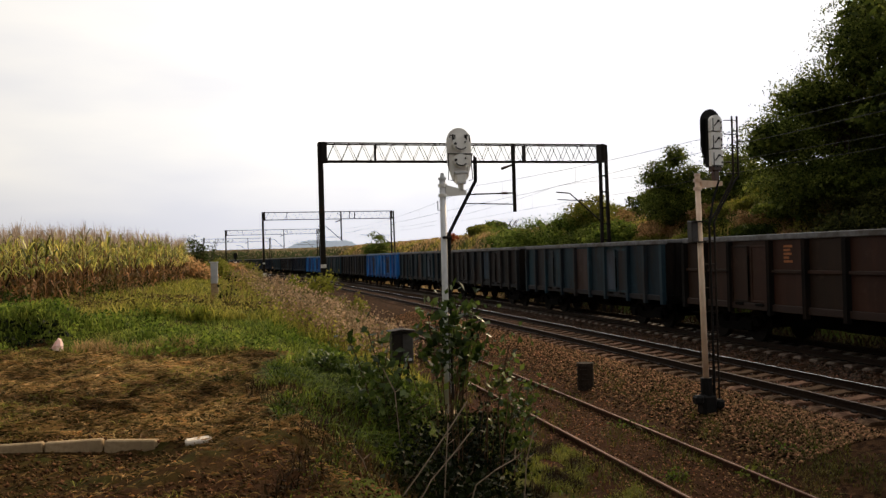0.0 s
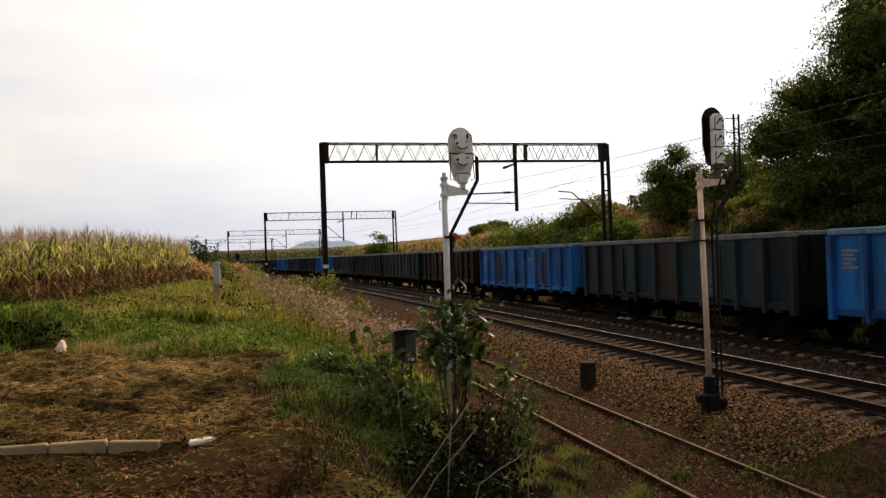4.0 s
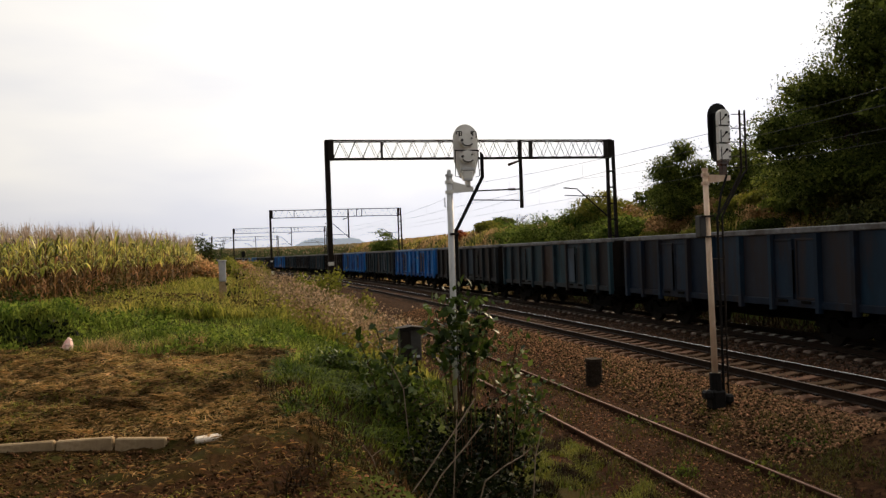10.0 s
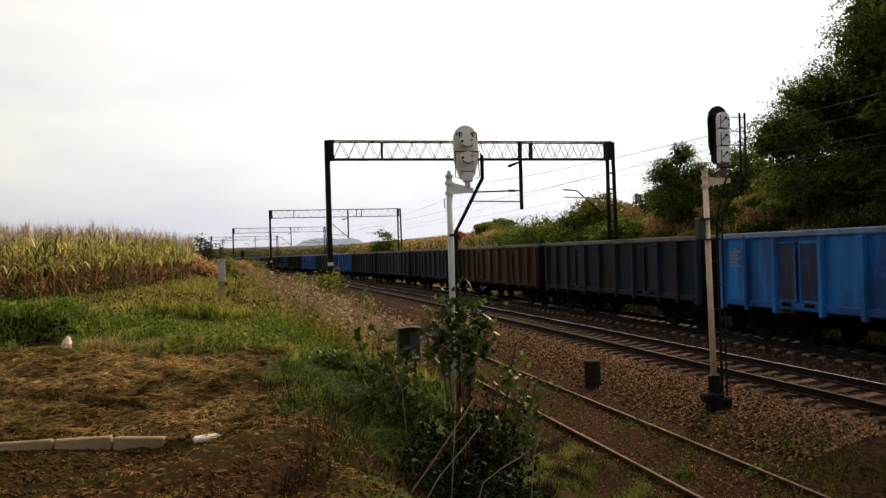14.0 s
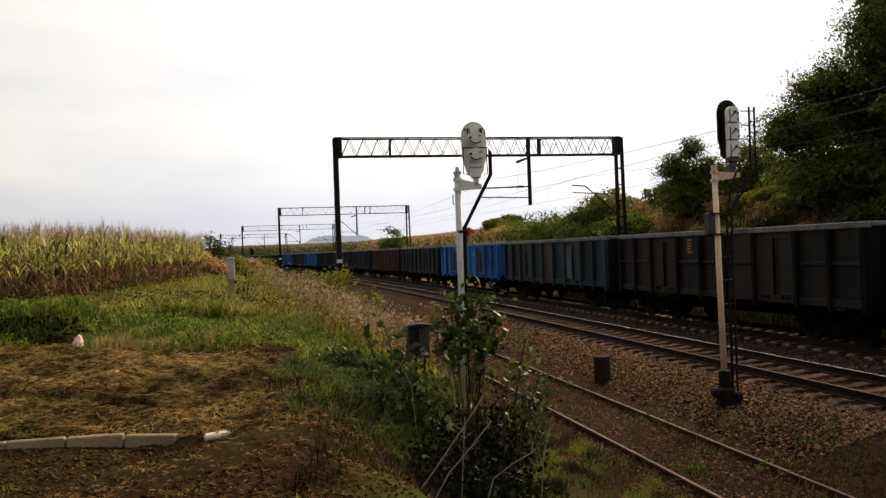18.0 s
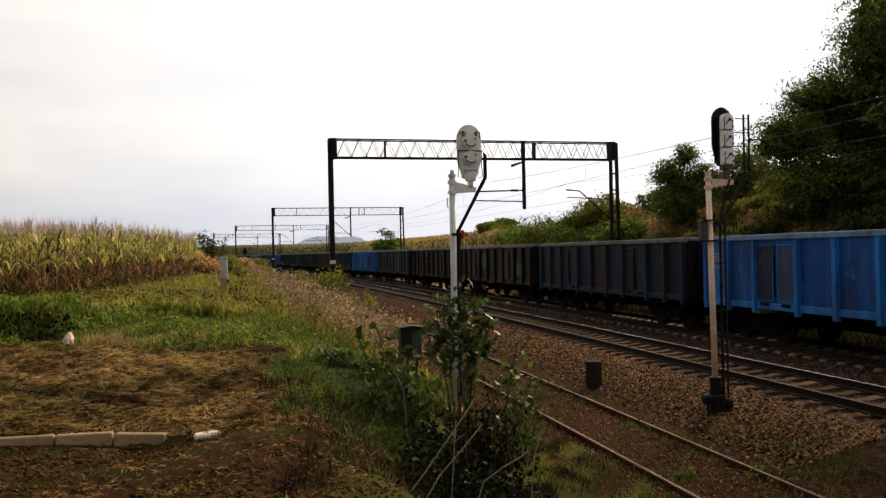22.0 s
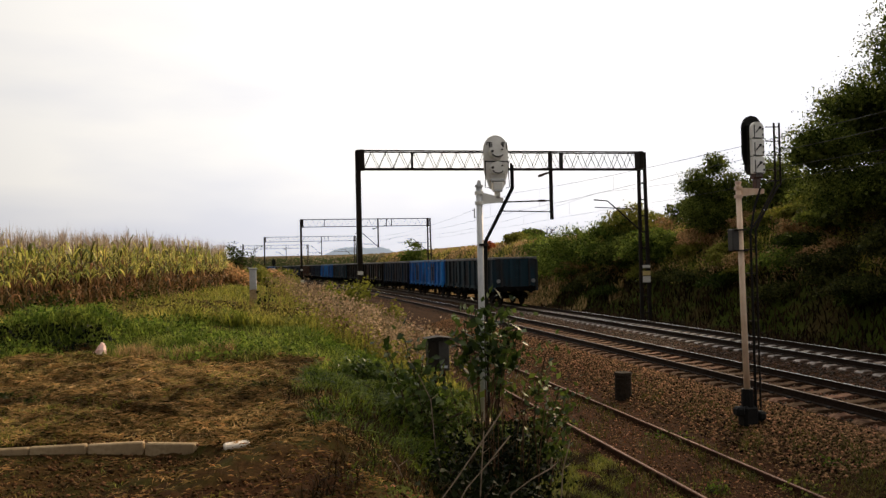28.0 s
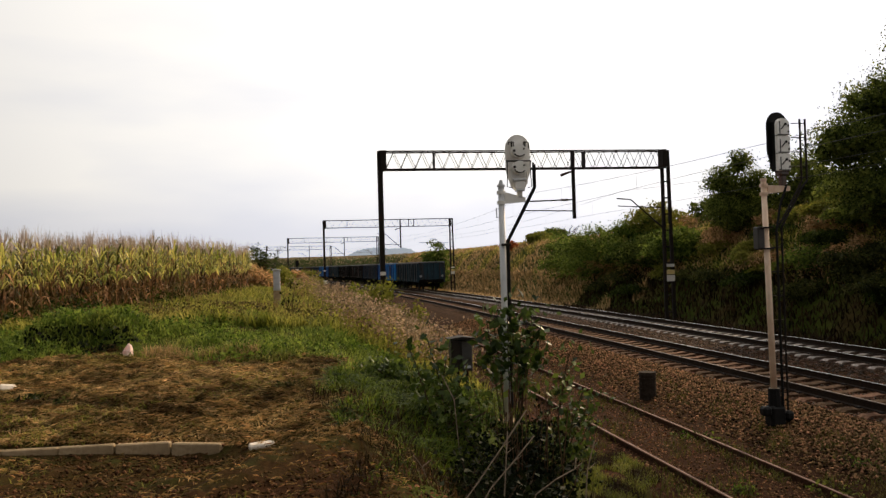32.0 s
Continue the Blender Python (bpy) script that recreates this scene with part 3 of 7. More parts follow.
def land(x, y):
    u = np.asarray(x, float) - track_x(y)
    x, y = np.asarray(x, float), np.asarray(y, float)
    return ground_z(u, y) + soft_mask(u) * bumps(x, y) + mown_mask(x, y) * lumps(x, y)


def make_ground():
    us = np.concatenate([np.array([-1500, -800, -400, -200, -110]), np.arange(-70, -26, 4.0), np.arange(-26, -22.5, 0.4), np.arange(-22.5, -10.6, 0.14), np.arange(-10.6, 5.0, 0.3),
                         np.arange(5.0, 14, 0.6), np.arange(14, 60, 5.0), np.array([70, 110, 200, 400, 800, 1500])])
    ys = np.concatenate([np.array([-1500, -700, -420, -200, -90, -40, -20, -8, -2]), np.array([1, 2, 3, 4]), np.arange(4.5, 16, 0.14), np.arange(16, 30, 0.4), np.arange(30, 60, 1.0), np.arange(60, 130, 2.5),
                         np.arange(130, 340, 7.0), np.array([345, 400, 500, 650, 850, 1200, 1800, 2600])])
    U, Y = np.meshgrid(us, ys)
    X = U + track_x(Y)
    Z = land(X, Y)
    V = np.stack([X, Y, Z], -1).reshape(-1, 3)
    nx = len(us)
    i, j = np.meshgrid(np.arange(len(us) - 1), np.arange(len(ys) - 1))
    o = (j * nx + i).ravel()
    me = tri_mesh("ground", V, np.stack([o, o + 1, o + nx + 1, o + nx], 1))
    me.polygons.foreach_set("use_smooth", [True] * len(me.polygons))
    u, x, y = U.ravel(), X.ravel(), Y.ravel()
    wob = 0.35 * np.sin(0.9 * y + 0.4) + 0.25 * np.sin(2.3 * y)
    gravel = np.clip((u + 8.1 + 0.5 * wob) / 0.8, 0, 1) * np.clip((3.0 - u) / 0.8, 0, 1)
    gravel = np.maximum(gravel, 0.22 * np.clip((u + 10.0) / 0.5, 0, 1) * np.clip((3.0 - u) / 0.8, 0, 1))
    mown = np.clip((-14.3 - u + 0.2 * wob) / 0.6, 0, 1) * np.clip((14.6 + 0.4 * np.sin(x) - y) / 0.6, 0, 1)
    turf = np.clip((-11.0 - u) / 0.8, 0, 1) * (1 - mown) + np.clip((u - 3.2) / 1.0, 0, 1)
    bare = np.clip((7.4 + 0.5 * np.sin(1.3 * x) - y) / 0.8, 0, 1) * 0.75
    col = np.stack([gravel, np.clip(turf, 0, 1), mown * (1 - bare), np.ones_like(u)], 1).astype(np.float32)
    at = me.color_attributes.new("cover", "FLOAT_COLOR", "POINT")
    at.data.foreach_set("color", col.ravel())
    ob = part("ground", me, M["ground"])
    return tagged(ob, "uneven trackside land with gravel bed, mown patch and grassy banks", "ground", kind="structure")


make_ground()


def make_hill():
    """A far wooded ridge on the horizon, about a kilometre and a half away."""
    rng = np.random.default_rng(5)
    g = Geo()
    xs = np.linspace(8, 268, 70)
    h = 17 + 20 * np.exp(-(((xs - 142) / 66) ** 6)) - 0.02 * (xs - 142) + 1.2 * np.sin(xs * 0.11) + rng.uniform(-1.2, 1.2, 70)
    for a, b, p, q in zip(xs, xs[1:], h, h[1:]):
        g.add([(a, 1500, -5), (b, 1500, -5), (b, 1500, q), (a, 1500, p), (a, 1650, -5), (b, 1650, -5), (b, 1650, q * 0.8), (a, 1650, p * 0.8)],
              [(0, 1, 2, 3), (3, 2, 6, 7), (5, 4, 7, 6)])
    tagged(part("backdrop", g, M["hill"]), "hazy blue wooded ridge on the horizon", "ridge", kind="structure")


make_hill()


# ---------------------------------------------------------------- tracks
def sweep(profile, offset, z, y0, y1, step=3.0):
    """A rail-like section swept along the line of the tracks."""
    ys = np.arange(y0, y1 + step, step)
    n = len(profile)
    V = []
    for y in ys:
        a = radians(heading(y))
        cx, sx = math.cos(a), math.sin(a)
        x0 = float(track_x(y))
        for p, q in profile:
            V.append((x0 + (offset + p) * cx, y + (offset + p) * sx, z + q))
    F = []
    for k in range(len(ys) - 1):
        for i in range(n):
            F.append((k * n + i, k * n + (i + 1) % n, (k + 1) * n + (i + 1) % n, (k + 1) * n + i))
    g = Geo()
    g.add(V, F)
    return g


RAIL_BODY = [(-0.07, -0.17), (0.07, -0.17), (0.07, -0.155), (0.012, -0.135), (0.010, -0.045), (0.035, -0.035), (0.036, -0.004), (-0.036, -0.004), (-0.035, -0.035),
             (-0.010, -0.045), (-0.012, -0.135), (-0.07, -0.155)]
RAIL_HEAD = [(-0.014, -0.004), (0.014, -0.004), (0.011, 0.0), (-0.011, 0.0)]


def sleeper_mesh():
    g = Geo()
    out = [(-1.25, 0), (1.25, 0), (1.25, 0.15), (1.18, 0.19), (0.45, 0.19), (0.35, 0.165), (-0.35, 0.165), (-0.45, 0.19), (-1.18, 0.19), (-1.25, 0.15)]
    g.prism(out, -0.13, 0.13, axis=1)
    return g.mesh("sleeper")


def clip_mesh():
    g = Geo()
    for s in (-0.7525, 0.7525):
        for e in (-0.1, 0.1):
            g.box((s + e, 0, 0.2), (0.08, 0.12, 0.045), 0.012)
    return g.mesh("rail_clips")


def make_track(name, offset, z, y0, y1, near, wooden, label, sleeper="sleeper"):
    t = thing(name, Matrix(), label, "railway track", kind="structure")
    for s in (-0.7525, 0.7525):
        part("rail", sweep(RAIL_BODY, offset + s, z, y0, y1), M["rail_side_rust"] if wooden else M["rail_side"], t)
        part("rail_head", sweep(RAIL_HEAD, offset + s, z, y0, y1), M["rail_rust"] if wooden else M["rail_dull"] if s < 0 and offset < 0 else M["rail_top"], t)
    sm, cm = sleeper_mesh(), clip_mesh()
    sm.materials.append(M[sleeper])
    cm.materials.append(M["steel_dark"])
    rest = Geo()
    y = y0 + 0.3
    k = 0
    rng = random.Random(7)
    while y < y1 and not wooden:        # the siding's sleepers are sunk below the soil
        a = heading(y)
        x = float(track_x(y)) + offset * math.cos(radians(a))
        m = pose(x, y + offset * math.sin(radians(a)), z - 0.355, 0, 0, a + rng.uniform(-0.5, 0.5))
        if near[0] <= y <= near[1]:
            part("sleeper", sm, None, t, at=m)
            if not wooden and y < 48:
                part("rail_clips", cm, None, t, at=m)
        elif y < 190:
            rest.box((0, 0, 0.095), (2.5, 0.26, 0.19), 0, m)
        y += 0.62 if wooden else 0.6
    if rest.v:
        tagged(part("sleepers_beyond", rest, sm.materials[0], t), kind="stuff")


make_track("main_track_near", -SPACING, 0.0, -60, 420, (6, 80), False, "electrified main track with shiny rails on concrete sleepers")
make_track("main_track_far", 0.0, 0.0, -260, 560, (6, 80), False, "electrified main track carrying the coal train on concrete sleepers", "sleeper_pale")
make_track("siding_track", SIDING, -0.5, -30, 230, (5, 30), True, "disused siding of thin rusty rails sunk in soil and weeds")


def make_stones():
    """Loose ballast round the near tracks, uncountable."""
    rng = np.random.default_rng(11)
    ico = np.array([(1, 0, 0), (-1, 0, 0), (0, 1, 0), (0, -1, 0), (0, 0, 1), (0, 0, -1)], float)       # crushed stone: eight rough faces
    fac = np.array([(0, 2, 4), (2, 1, 4), (1, 3, 4), (3, 0, 4), (2, 0, 5), (1, 2, 5), (3, 1, 5), (0, 3, 5)])

    def heap(n, u0, u1, y0, y1, smin, smax, power, rise=1.0):
        u = u0 + (u1 - u0) * rng.uniform(0, 1, n) ** rise
        y = y0 + (y1 - y0) * rng.uniform(0, 1, n) ** power
        x = u + track_x(y)
        s = rng.uniform(smin, smax, n)
        z = ground_z(u, y) + s * rng.uniform(0.0, 0.55, n)
        q = ico[None] * (1.15 + rng.uniform(-0.30, 0.30, (n, 6, 1))) + rng.normal(size=(n, 6, 3)) * 0.28
        sc = s[:, None, None] * np.stack([rng.uniform(0.8, 1.3, n), rng.uniform(0.7, 1.2, n), rng.uniform(0.55, 0.95, n)], 1)[:, None, :]
        a = rng.uniform(0, 6.28, n)
        q = q * sc
        qx = q[..., 0] * np.cos(a)[:, None] - q[..., 1] * np.sin(a)[:, None]
        qy = q[..., 0] * np.sin(a)[:, None] + q[..., 1] * np.cos(a)[:, None]
        V = np.stack([qx + x[:, None], qy + y[:, None], q[..., 2] + z[:, None]], -1).reshape(-1, 3)
        F = (np.arange(n)[:, None, None] * 6 + fac[None]).reshape(-1, 3)
        return V, F
    V, F = joined(heap(34000, -7.9, -5.6, 10.3, 42, 0.013, 0.036, 1.35, 0.55), heap(10000, -10.2, -7.9, 6.5, 26, 0.007, 0.022, 1.4))
    tagged(part("ballast_stones", tri_mesh("ballast_stones", V, F), M["stone"]), "loose reddish-brown ballast stones beside the rails", "ballast", kind="stuff")
    tagged(part("bed_stones", tri_mesh("bed_stones", *heap(17000, -5.6, -2.4, 11, 42, 0.016, 0.036, 1.5)), M["stone_bed"]), "trodden brown ballast in the bed of the near track", "ballast", kind="stuff")

    def clods(n):
        V, F = heap(n, -22.5, -14.2, 4.6, 8.3, 0.005, 0.020, 0.8)
        return V, F
    V, F = clods(8000)
    tagged(part("soil_clods", tri_mesh("soil_clods", V, F), M["clod"]), "crumbled dark soil clods on the bare ground", "soil", kind="stuff")
    V, F = joined(heap(12000, -2.4, 2.2, 14, 55, 0.020, 0.042, 1.4))
    tagged(part("grey_ballast_stones", tri_mesh("grey_ballast_stones", V, F), M["stone_grey"]), "newer grey ballast stones under the far track", "ballast", kind="stuff")


make_stones()


# ---------------------------------------------------------------- overhead line
def lattice_post(g, x, y, z0, z1, w0, w1, lean=0.0):
    """Two channel legs joined by short bars."""
    for s in (-1, 1):
        g.bar((x + s * w0 / 2, y, z0), (x + lean + s * w1 / 2, y, z1), 0.10, 0.16)
    n = int((z1 - z0) / 0.75)
    for k in range(n + 1):
        t = k / n
        w = w0 * (1 - t) + w1 * t
        xc, z = x + lean * t, z0 + (z1 - z0) * t
        g.box((xc, y, z - 0.05 if k == n else z + 0.05), (w, 0.12, 0.07), 0.01)


def make_gantry(y, xl, xr, hang_u, label, small=False):
    """A portal of two posts and a lattice beam across all tracks, with its hangers and brackets. hang_u: drop posts, from the far track."""
    x0 = float(track_x(y))
    top, low = 8.0, 7.12
    t = thing("catenary_gantry", pose((xl + xr) / 2, y, 0), label, "catenary gantry", "gantries over the tracks")
    half = (xr - xl) / 2
    zl = float(land(xl, y)) - 0.3
    zr = float(land(xr, y)) - 0.3
    g = Geo()
    g.box((-half, 0, (zl + top) / 2), (0.16, 0.30, top - zl + 0.05), 0.01)
    for s in (-0.11, 0.11):
        g.box((-half + s * 0.87, 0, (zl + top) / 2 - 0.004), (0.035, 0.34, top - zl), 0.008)
    part("post", g, M["steel_dark"], t)
    g = Geo()
    lattice_post(g, half, 0, zr, top, 0.42, 0.30, -0.04)
    part("post", g, M["steel_dark"], t)
    for d in (-0.26, 0.26):
        for z, h in ((top - 0.03, 0.06), (low + 0.03, 0.06)):
            g = Geo()
            g.box((0, d, z), (2 * half - 0.5, 0.07, h), 0.01)
            part("chord", g, M["steel_dark"], t)
    n = 2 * round(half / 0.355 / 2) * 2
    step = (2 * half - 0.56) / n
    up = Geo().bar((0, 0, 0), (step, 0, top - low - 0.13), 0.020, 0.024).mesh("brace")
    dn = Geo().bar((0, 0, top - low - 0.13), (step, 0, 0), 0.020, 0.024).mesh("brace")
    for me in (up, dn):
        me.materials.append(M["steel_dark"])
    for k in range(n):
        for d in (0.0,) if small else (-0.26, 0.26):
            part("brace", (up, dn)[k % 2], None, t, at=pose(-half + 0.28 + k * step, d, low + 0.065))
    for f in (0.18, 0.43, 0.66, 0.70):
        g = Geo()
        g.box((-half + 2 * half * f, 0, (top + low) / 2), (0.05, 0.45, top - low - 0.13), 0.01)
        part("frame_stiffener", g, M["steel_dark"], t)
    for s in (-1, 1):
        g = Geo()
        g.box((s * (half - 0.16), 0, (top + low) / 2), (0.24 if s < 0 else 0.20, 0.60, top - low + 0.03), 0.015)
        part("end_plate", g, M["steel_dark"], t)
    mid = (xl + xr) / 2
    for hu in hang_u:
        hx = x0 + hu - mid
        g = Geo()
        g.box((hx, 0, (top + 4.72) / 2 + 0.03), (0.15, 0.15, top - 4.72), 0.015)
        hp = part("drop_post", g, M["steel_dark"], t)
        side = -1
        g = Geo().pipe([(hx, 0, 4.80), (hx + side * 1.7, 0, 6.35), (hx + side * 2.6, 0, 6.40)], 0.04) if small else Geo().tube((hx, 0, 5.66), (hx + side * 2.55, 0, 5.60), 0.035)
        part("bracket_tube", g, M["steel_dark"], hp)
        g = Geo().tube((hx, 0, 5.12), (hx + side * 2.45, 0, 5.18), 0.028)
        part("steady_arm", g, M["steel_dark"], hp)
        g = Geo()
        for k in range(6):
            g.tube((hx + side * (0.32 + 0.06 * k), 0, 5.653), (hx + side * (0.345 + 0.06 * k), 0, 5.652), 0.075, 0.05, 10)
        if not small:
            part("insulator", g, M["insulator"], hp)
        g = Geo().tube((hx - 0.1, 0, 7.0), (hx - 0.62, 0, 6.82), 0.05, 0.07, 8)
        part("feeder_insulator", g, M["insulator"], hp)
    # bracket on the far post for the far track
    g = Geo().pipe([(half - 0.15, 0, 4.15), (half - 1.85, 0, 5.62), (half - 2.55, 0, 5.68)], 0.034)
    part("bracket_tube", g, M["steel_dark"], t)
    g = Geo().pipe([(half - 0.15, 0, 5.20), (x0 - mid - 0.2, 0, 5.32)], 0.025)
    part("steady_arm", g, M["steel_dark"], t)
    # painted bands and plates low on the posts
    for px, z, h, mk in ((-half, 2.42, 0.16, "band_white"), (half, 2.40, 0.14, "band_white"), (half, 2.08, 0.22, "band_yellow"), (half, 1.78, 0.30, "band_white")):
        g = Geo()
        g.box((px, -0.165, z), (0.26 if px < 0 else 0.40, 0.03, h), 0.005)
        part("painted_plate", g, M[mk], t)
    if small:
        part("painted_plate", Geo().box((-half, -0.2, 1.12), (0.46, 0.03, 0.46), 0.005), M["band_white"], t, "white square plate")
    g = Geo().box((half, 0, zr + 0.28), (0.75, 0.75, 0.25), 0.04)
    part("footing", g, M["concrete"], t)
    g = Geo().box((-half, 0, zl + 0.28), (0.75, 0.75, 0.25), 0.04)
    part("footing", g, M["concrete"], t)
    return t


GANTRIES = [(36.0, 3.30, 17.20, (-2.40,)), (88.7, 1.70, 16.1, (-2.3,)), (139.0, -3.55, 12.0, (-2.3,)), (190.0, -9.8, 5.2, (-2.3,)), (-16.0, 3.7, 17.8, (-2.4,))]
for k, (gy, gl, gr, gh) in enumerate(GANTRIES):
    make_gantry(gy, gl, gr, gh, "black lattice steel portal carrying the overhead wires", small=k > 0)


def make_wires():
    """Messenger and contact wire with droppers over each main track."""
    stops = [-16, 36, 88.7, 139, 190, 240]
    for off, name in ((0.0, "far"), (-SPACING, "near")):
        t = thing("overhead_wire", Matrix(), "thin dark contact and messenger wires strung over a track", "overhead wire", "wires over the tracks")
        for a, b in zip(stops, stops[1:]):
            g, c = Geo(), Geo()
            pts, low = [], []
            n = 14
            for k in range(n + 1):
                f = k / n
                y = a + (b - a) * f
                x = float(track_x(y)) + off
                z = 6.02 - 0.62 * 4 * f * (1 - f)
                pts.append((x, y, z))
                low.append((x, y, 5.12 + 0.02 * math.sin(f * 20)))
            g.pipe(pts, 0.0065, 5)
            c.pipe(low, 0.0065, 5)
            part("messenger_wire", g, M["wire"], t)
            part("contact_wire", c, M["wire"], t)
            for p, q in list(zip(pts, low))[1:-1:2]:
                part("dropper", Geo().tube(p, q, 0.004, n=4), M["wire"], t)


make_wires()


# ---------------------------------------------------------------- signals
def oval(w, top, low, n=14):
    """Outline of a signal board in x and z: a round head that narrows below."""
    pts = [(w * math.cos(a), top + w * 1.12 * math.sin(a)) for a in (math.pi * k / n for k in range(n + 1))]
    return pts + [(-w * 0.97, low + 0.34), (-w * 0.62, low + 0.06), (-w * 0.45, low), (w * 0.45, low), (w * 0.62, low + 0.06), (w * 0.97, low + 0.34)]


def make_signal_a():
    """Seen from behind: a pale board with two lamp cases on a bracket of a slim grey mast."""
    x, y = 3.63, 14.6
    z0 = float(land(x, y))
    t = thing("railway_signal", pose(x, y, 0, 0, 0, 0), "grey tubular mast with a white two-lamp signal head seen from behind", "railway signal", "trackside signals")
    part("mast", Geo().tube((0, 0, z0 - 0.2), (0, 0, 4.20), 0.068, 0.060, 14), M["paint_grey"], t, smooth=True)
    part("mast_cap", Geo().tube((0, 0, 4.20), (0, 0, 4.24), 0.078, 0.078, 14).tube((0, 0, 4.24), (0, 0, 4.33), 0.05, 0.028, 12), M["paint_grey"], t)
    g = Geo()
    for z in (4.09, 3.90):
        g.tube((0, 0, z - 0.03), (0, 0, z + 0.03), 0.085, 0.085, 14)
    g.prism([(0.05, 4.10), (0.46, 3.99), (0.46, 3.91), (0.05, 3.88)], -0.05, 0.05, axis=1)
    part("bracket", g, M["paint_white"], t)
    part("board", Geo().prism([(a + 0.36, b) for a, b in oval(0.245, 4.93, 4.16)], 0.05, 0.075, axis=1), M["paint_white"], t, "white painted signal board")
    for z in (4.87, 4.56):
        g = Geo().prism([(0.36 + 0.15 * math.cos(a), z + 0.13 * math.sin(a)) for a in (2 * math.pi * k / 12 for k in range(12))], -0.10, 0.05, axis=1)
        lc = part("lamp_case", g, M["paint_white"], t)
        sm = Geo().tube((0.25, -0.125, z + 0.005), (0.25, -0.10, z + 0.005), 0.026).tube((0.44, -0.125, z + 0.04), (0.44, -0.10, z + 0.04), 0.016)
        sm.pipe([(0.36 + 0.12 * math.cos(a), -0.108, z + 0.10 * math.sin(a)) for a in (math.pi * (1.15 + 0.08 * i) for i in range(9))], 0.012)
        part("door_seam", sm, M["box_grey"], lc)
        part("hood", Geo().tube((0.36, 0.07, z), (0.36, 0.34, z - 0.02), 0.11, 0.12, 14, caps=False), M["black"], t)
    part("seam", Geo().box((0.36, 0.044, 4.70), (0.46, 0.022, 0.02)).box((0.50, 0.03, 5.02), (0.02, 0.05, 0.10)).box((0.24, 0.03, 5.02), (0.02, 0.05, 0.10)), M["black"], t)
    for x0 in (0.215, 0.505):
        part("latch_rod", Geo().pipe([(x0 - 0.05, -0.03, 5.00), (x0 - 0.05, -0.03, 5.05), (x0 + 0.05, -0.03, 5.05), (x0 + 0.05, -0.03, 4.93)], 0.011), M["steel_dark"], t)
    for x0, x1 in ((0.13, 0.22), (0.585, 0.52)):
        part("side_rod", Geo().pipe([(x0, -0.02, 4.71), (x0, -0.02, 4.44), (x0 + (x0 - 0.36) * 0.06, -0.02, 4.20), (x1, -0.02, 4.18)], 0.009), M["steel_dark"], t)
    part("head_collar", Geo().box((0.36, -0.02, 4.33), (0.26, 0.14, 0.05), 0.01).box((0.36, -0.02, 4.13), (0.17, 0.14, 0.04), 0.01), M["paint_grey"], t)
    g = Geo().box((0.36, 0.0, 4.22), (0.20, 0.16, 0.16), 0.02).box((0.36, 0, 4.06), (0.10, 0.10, 0.18), 0.015)
    for s in (-1, 1):
        g.box((0.36 + s * 0.15, -0.02, 4.36), (0.025, 0.03, 0.22), 0.004)
    part("head_foot", g, M["paint_white"], t)
    for d in (0.0, 0.034):
        g = Geo().pipe([(0.63 + d, -0.04, 4.66 - d), (0.63 + d, -0.04, 4.18), (0.07 + d, -0.05, 3.16), (0.07 + d * 0.6, -0.03, z0 + 0.3)], 0.020)
        part("cable_pipe", g, M["black"], t)
    for z in (3.10, 1.60):
        part("cable_clamp", Geo().box((0.05, -0.02, z), (0.18, 0.16, 0.05), 0.01), M["steel_dark"], t)
    part("hook", Geo().pipe([(-0.02, 0, 3.62), (-0.10, 0, 3.62), (-0.10, 0, 3.80)], 0.012), M["paint_grey"], t)
    g = Geo().box((0, 0, z0 - 0.14), (0.45, 0.45, 0.4), 0.04)
    part("footing", g, M["concrete"], t)


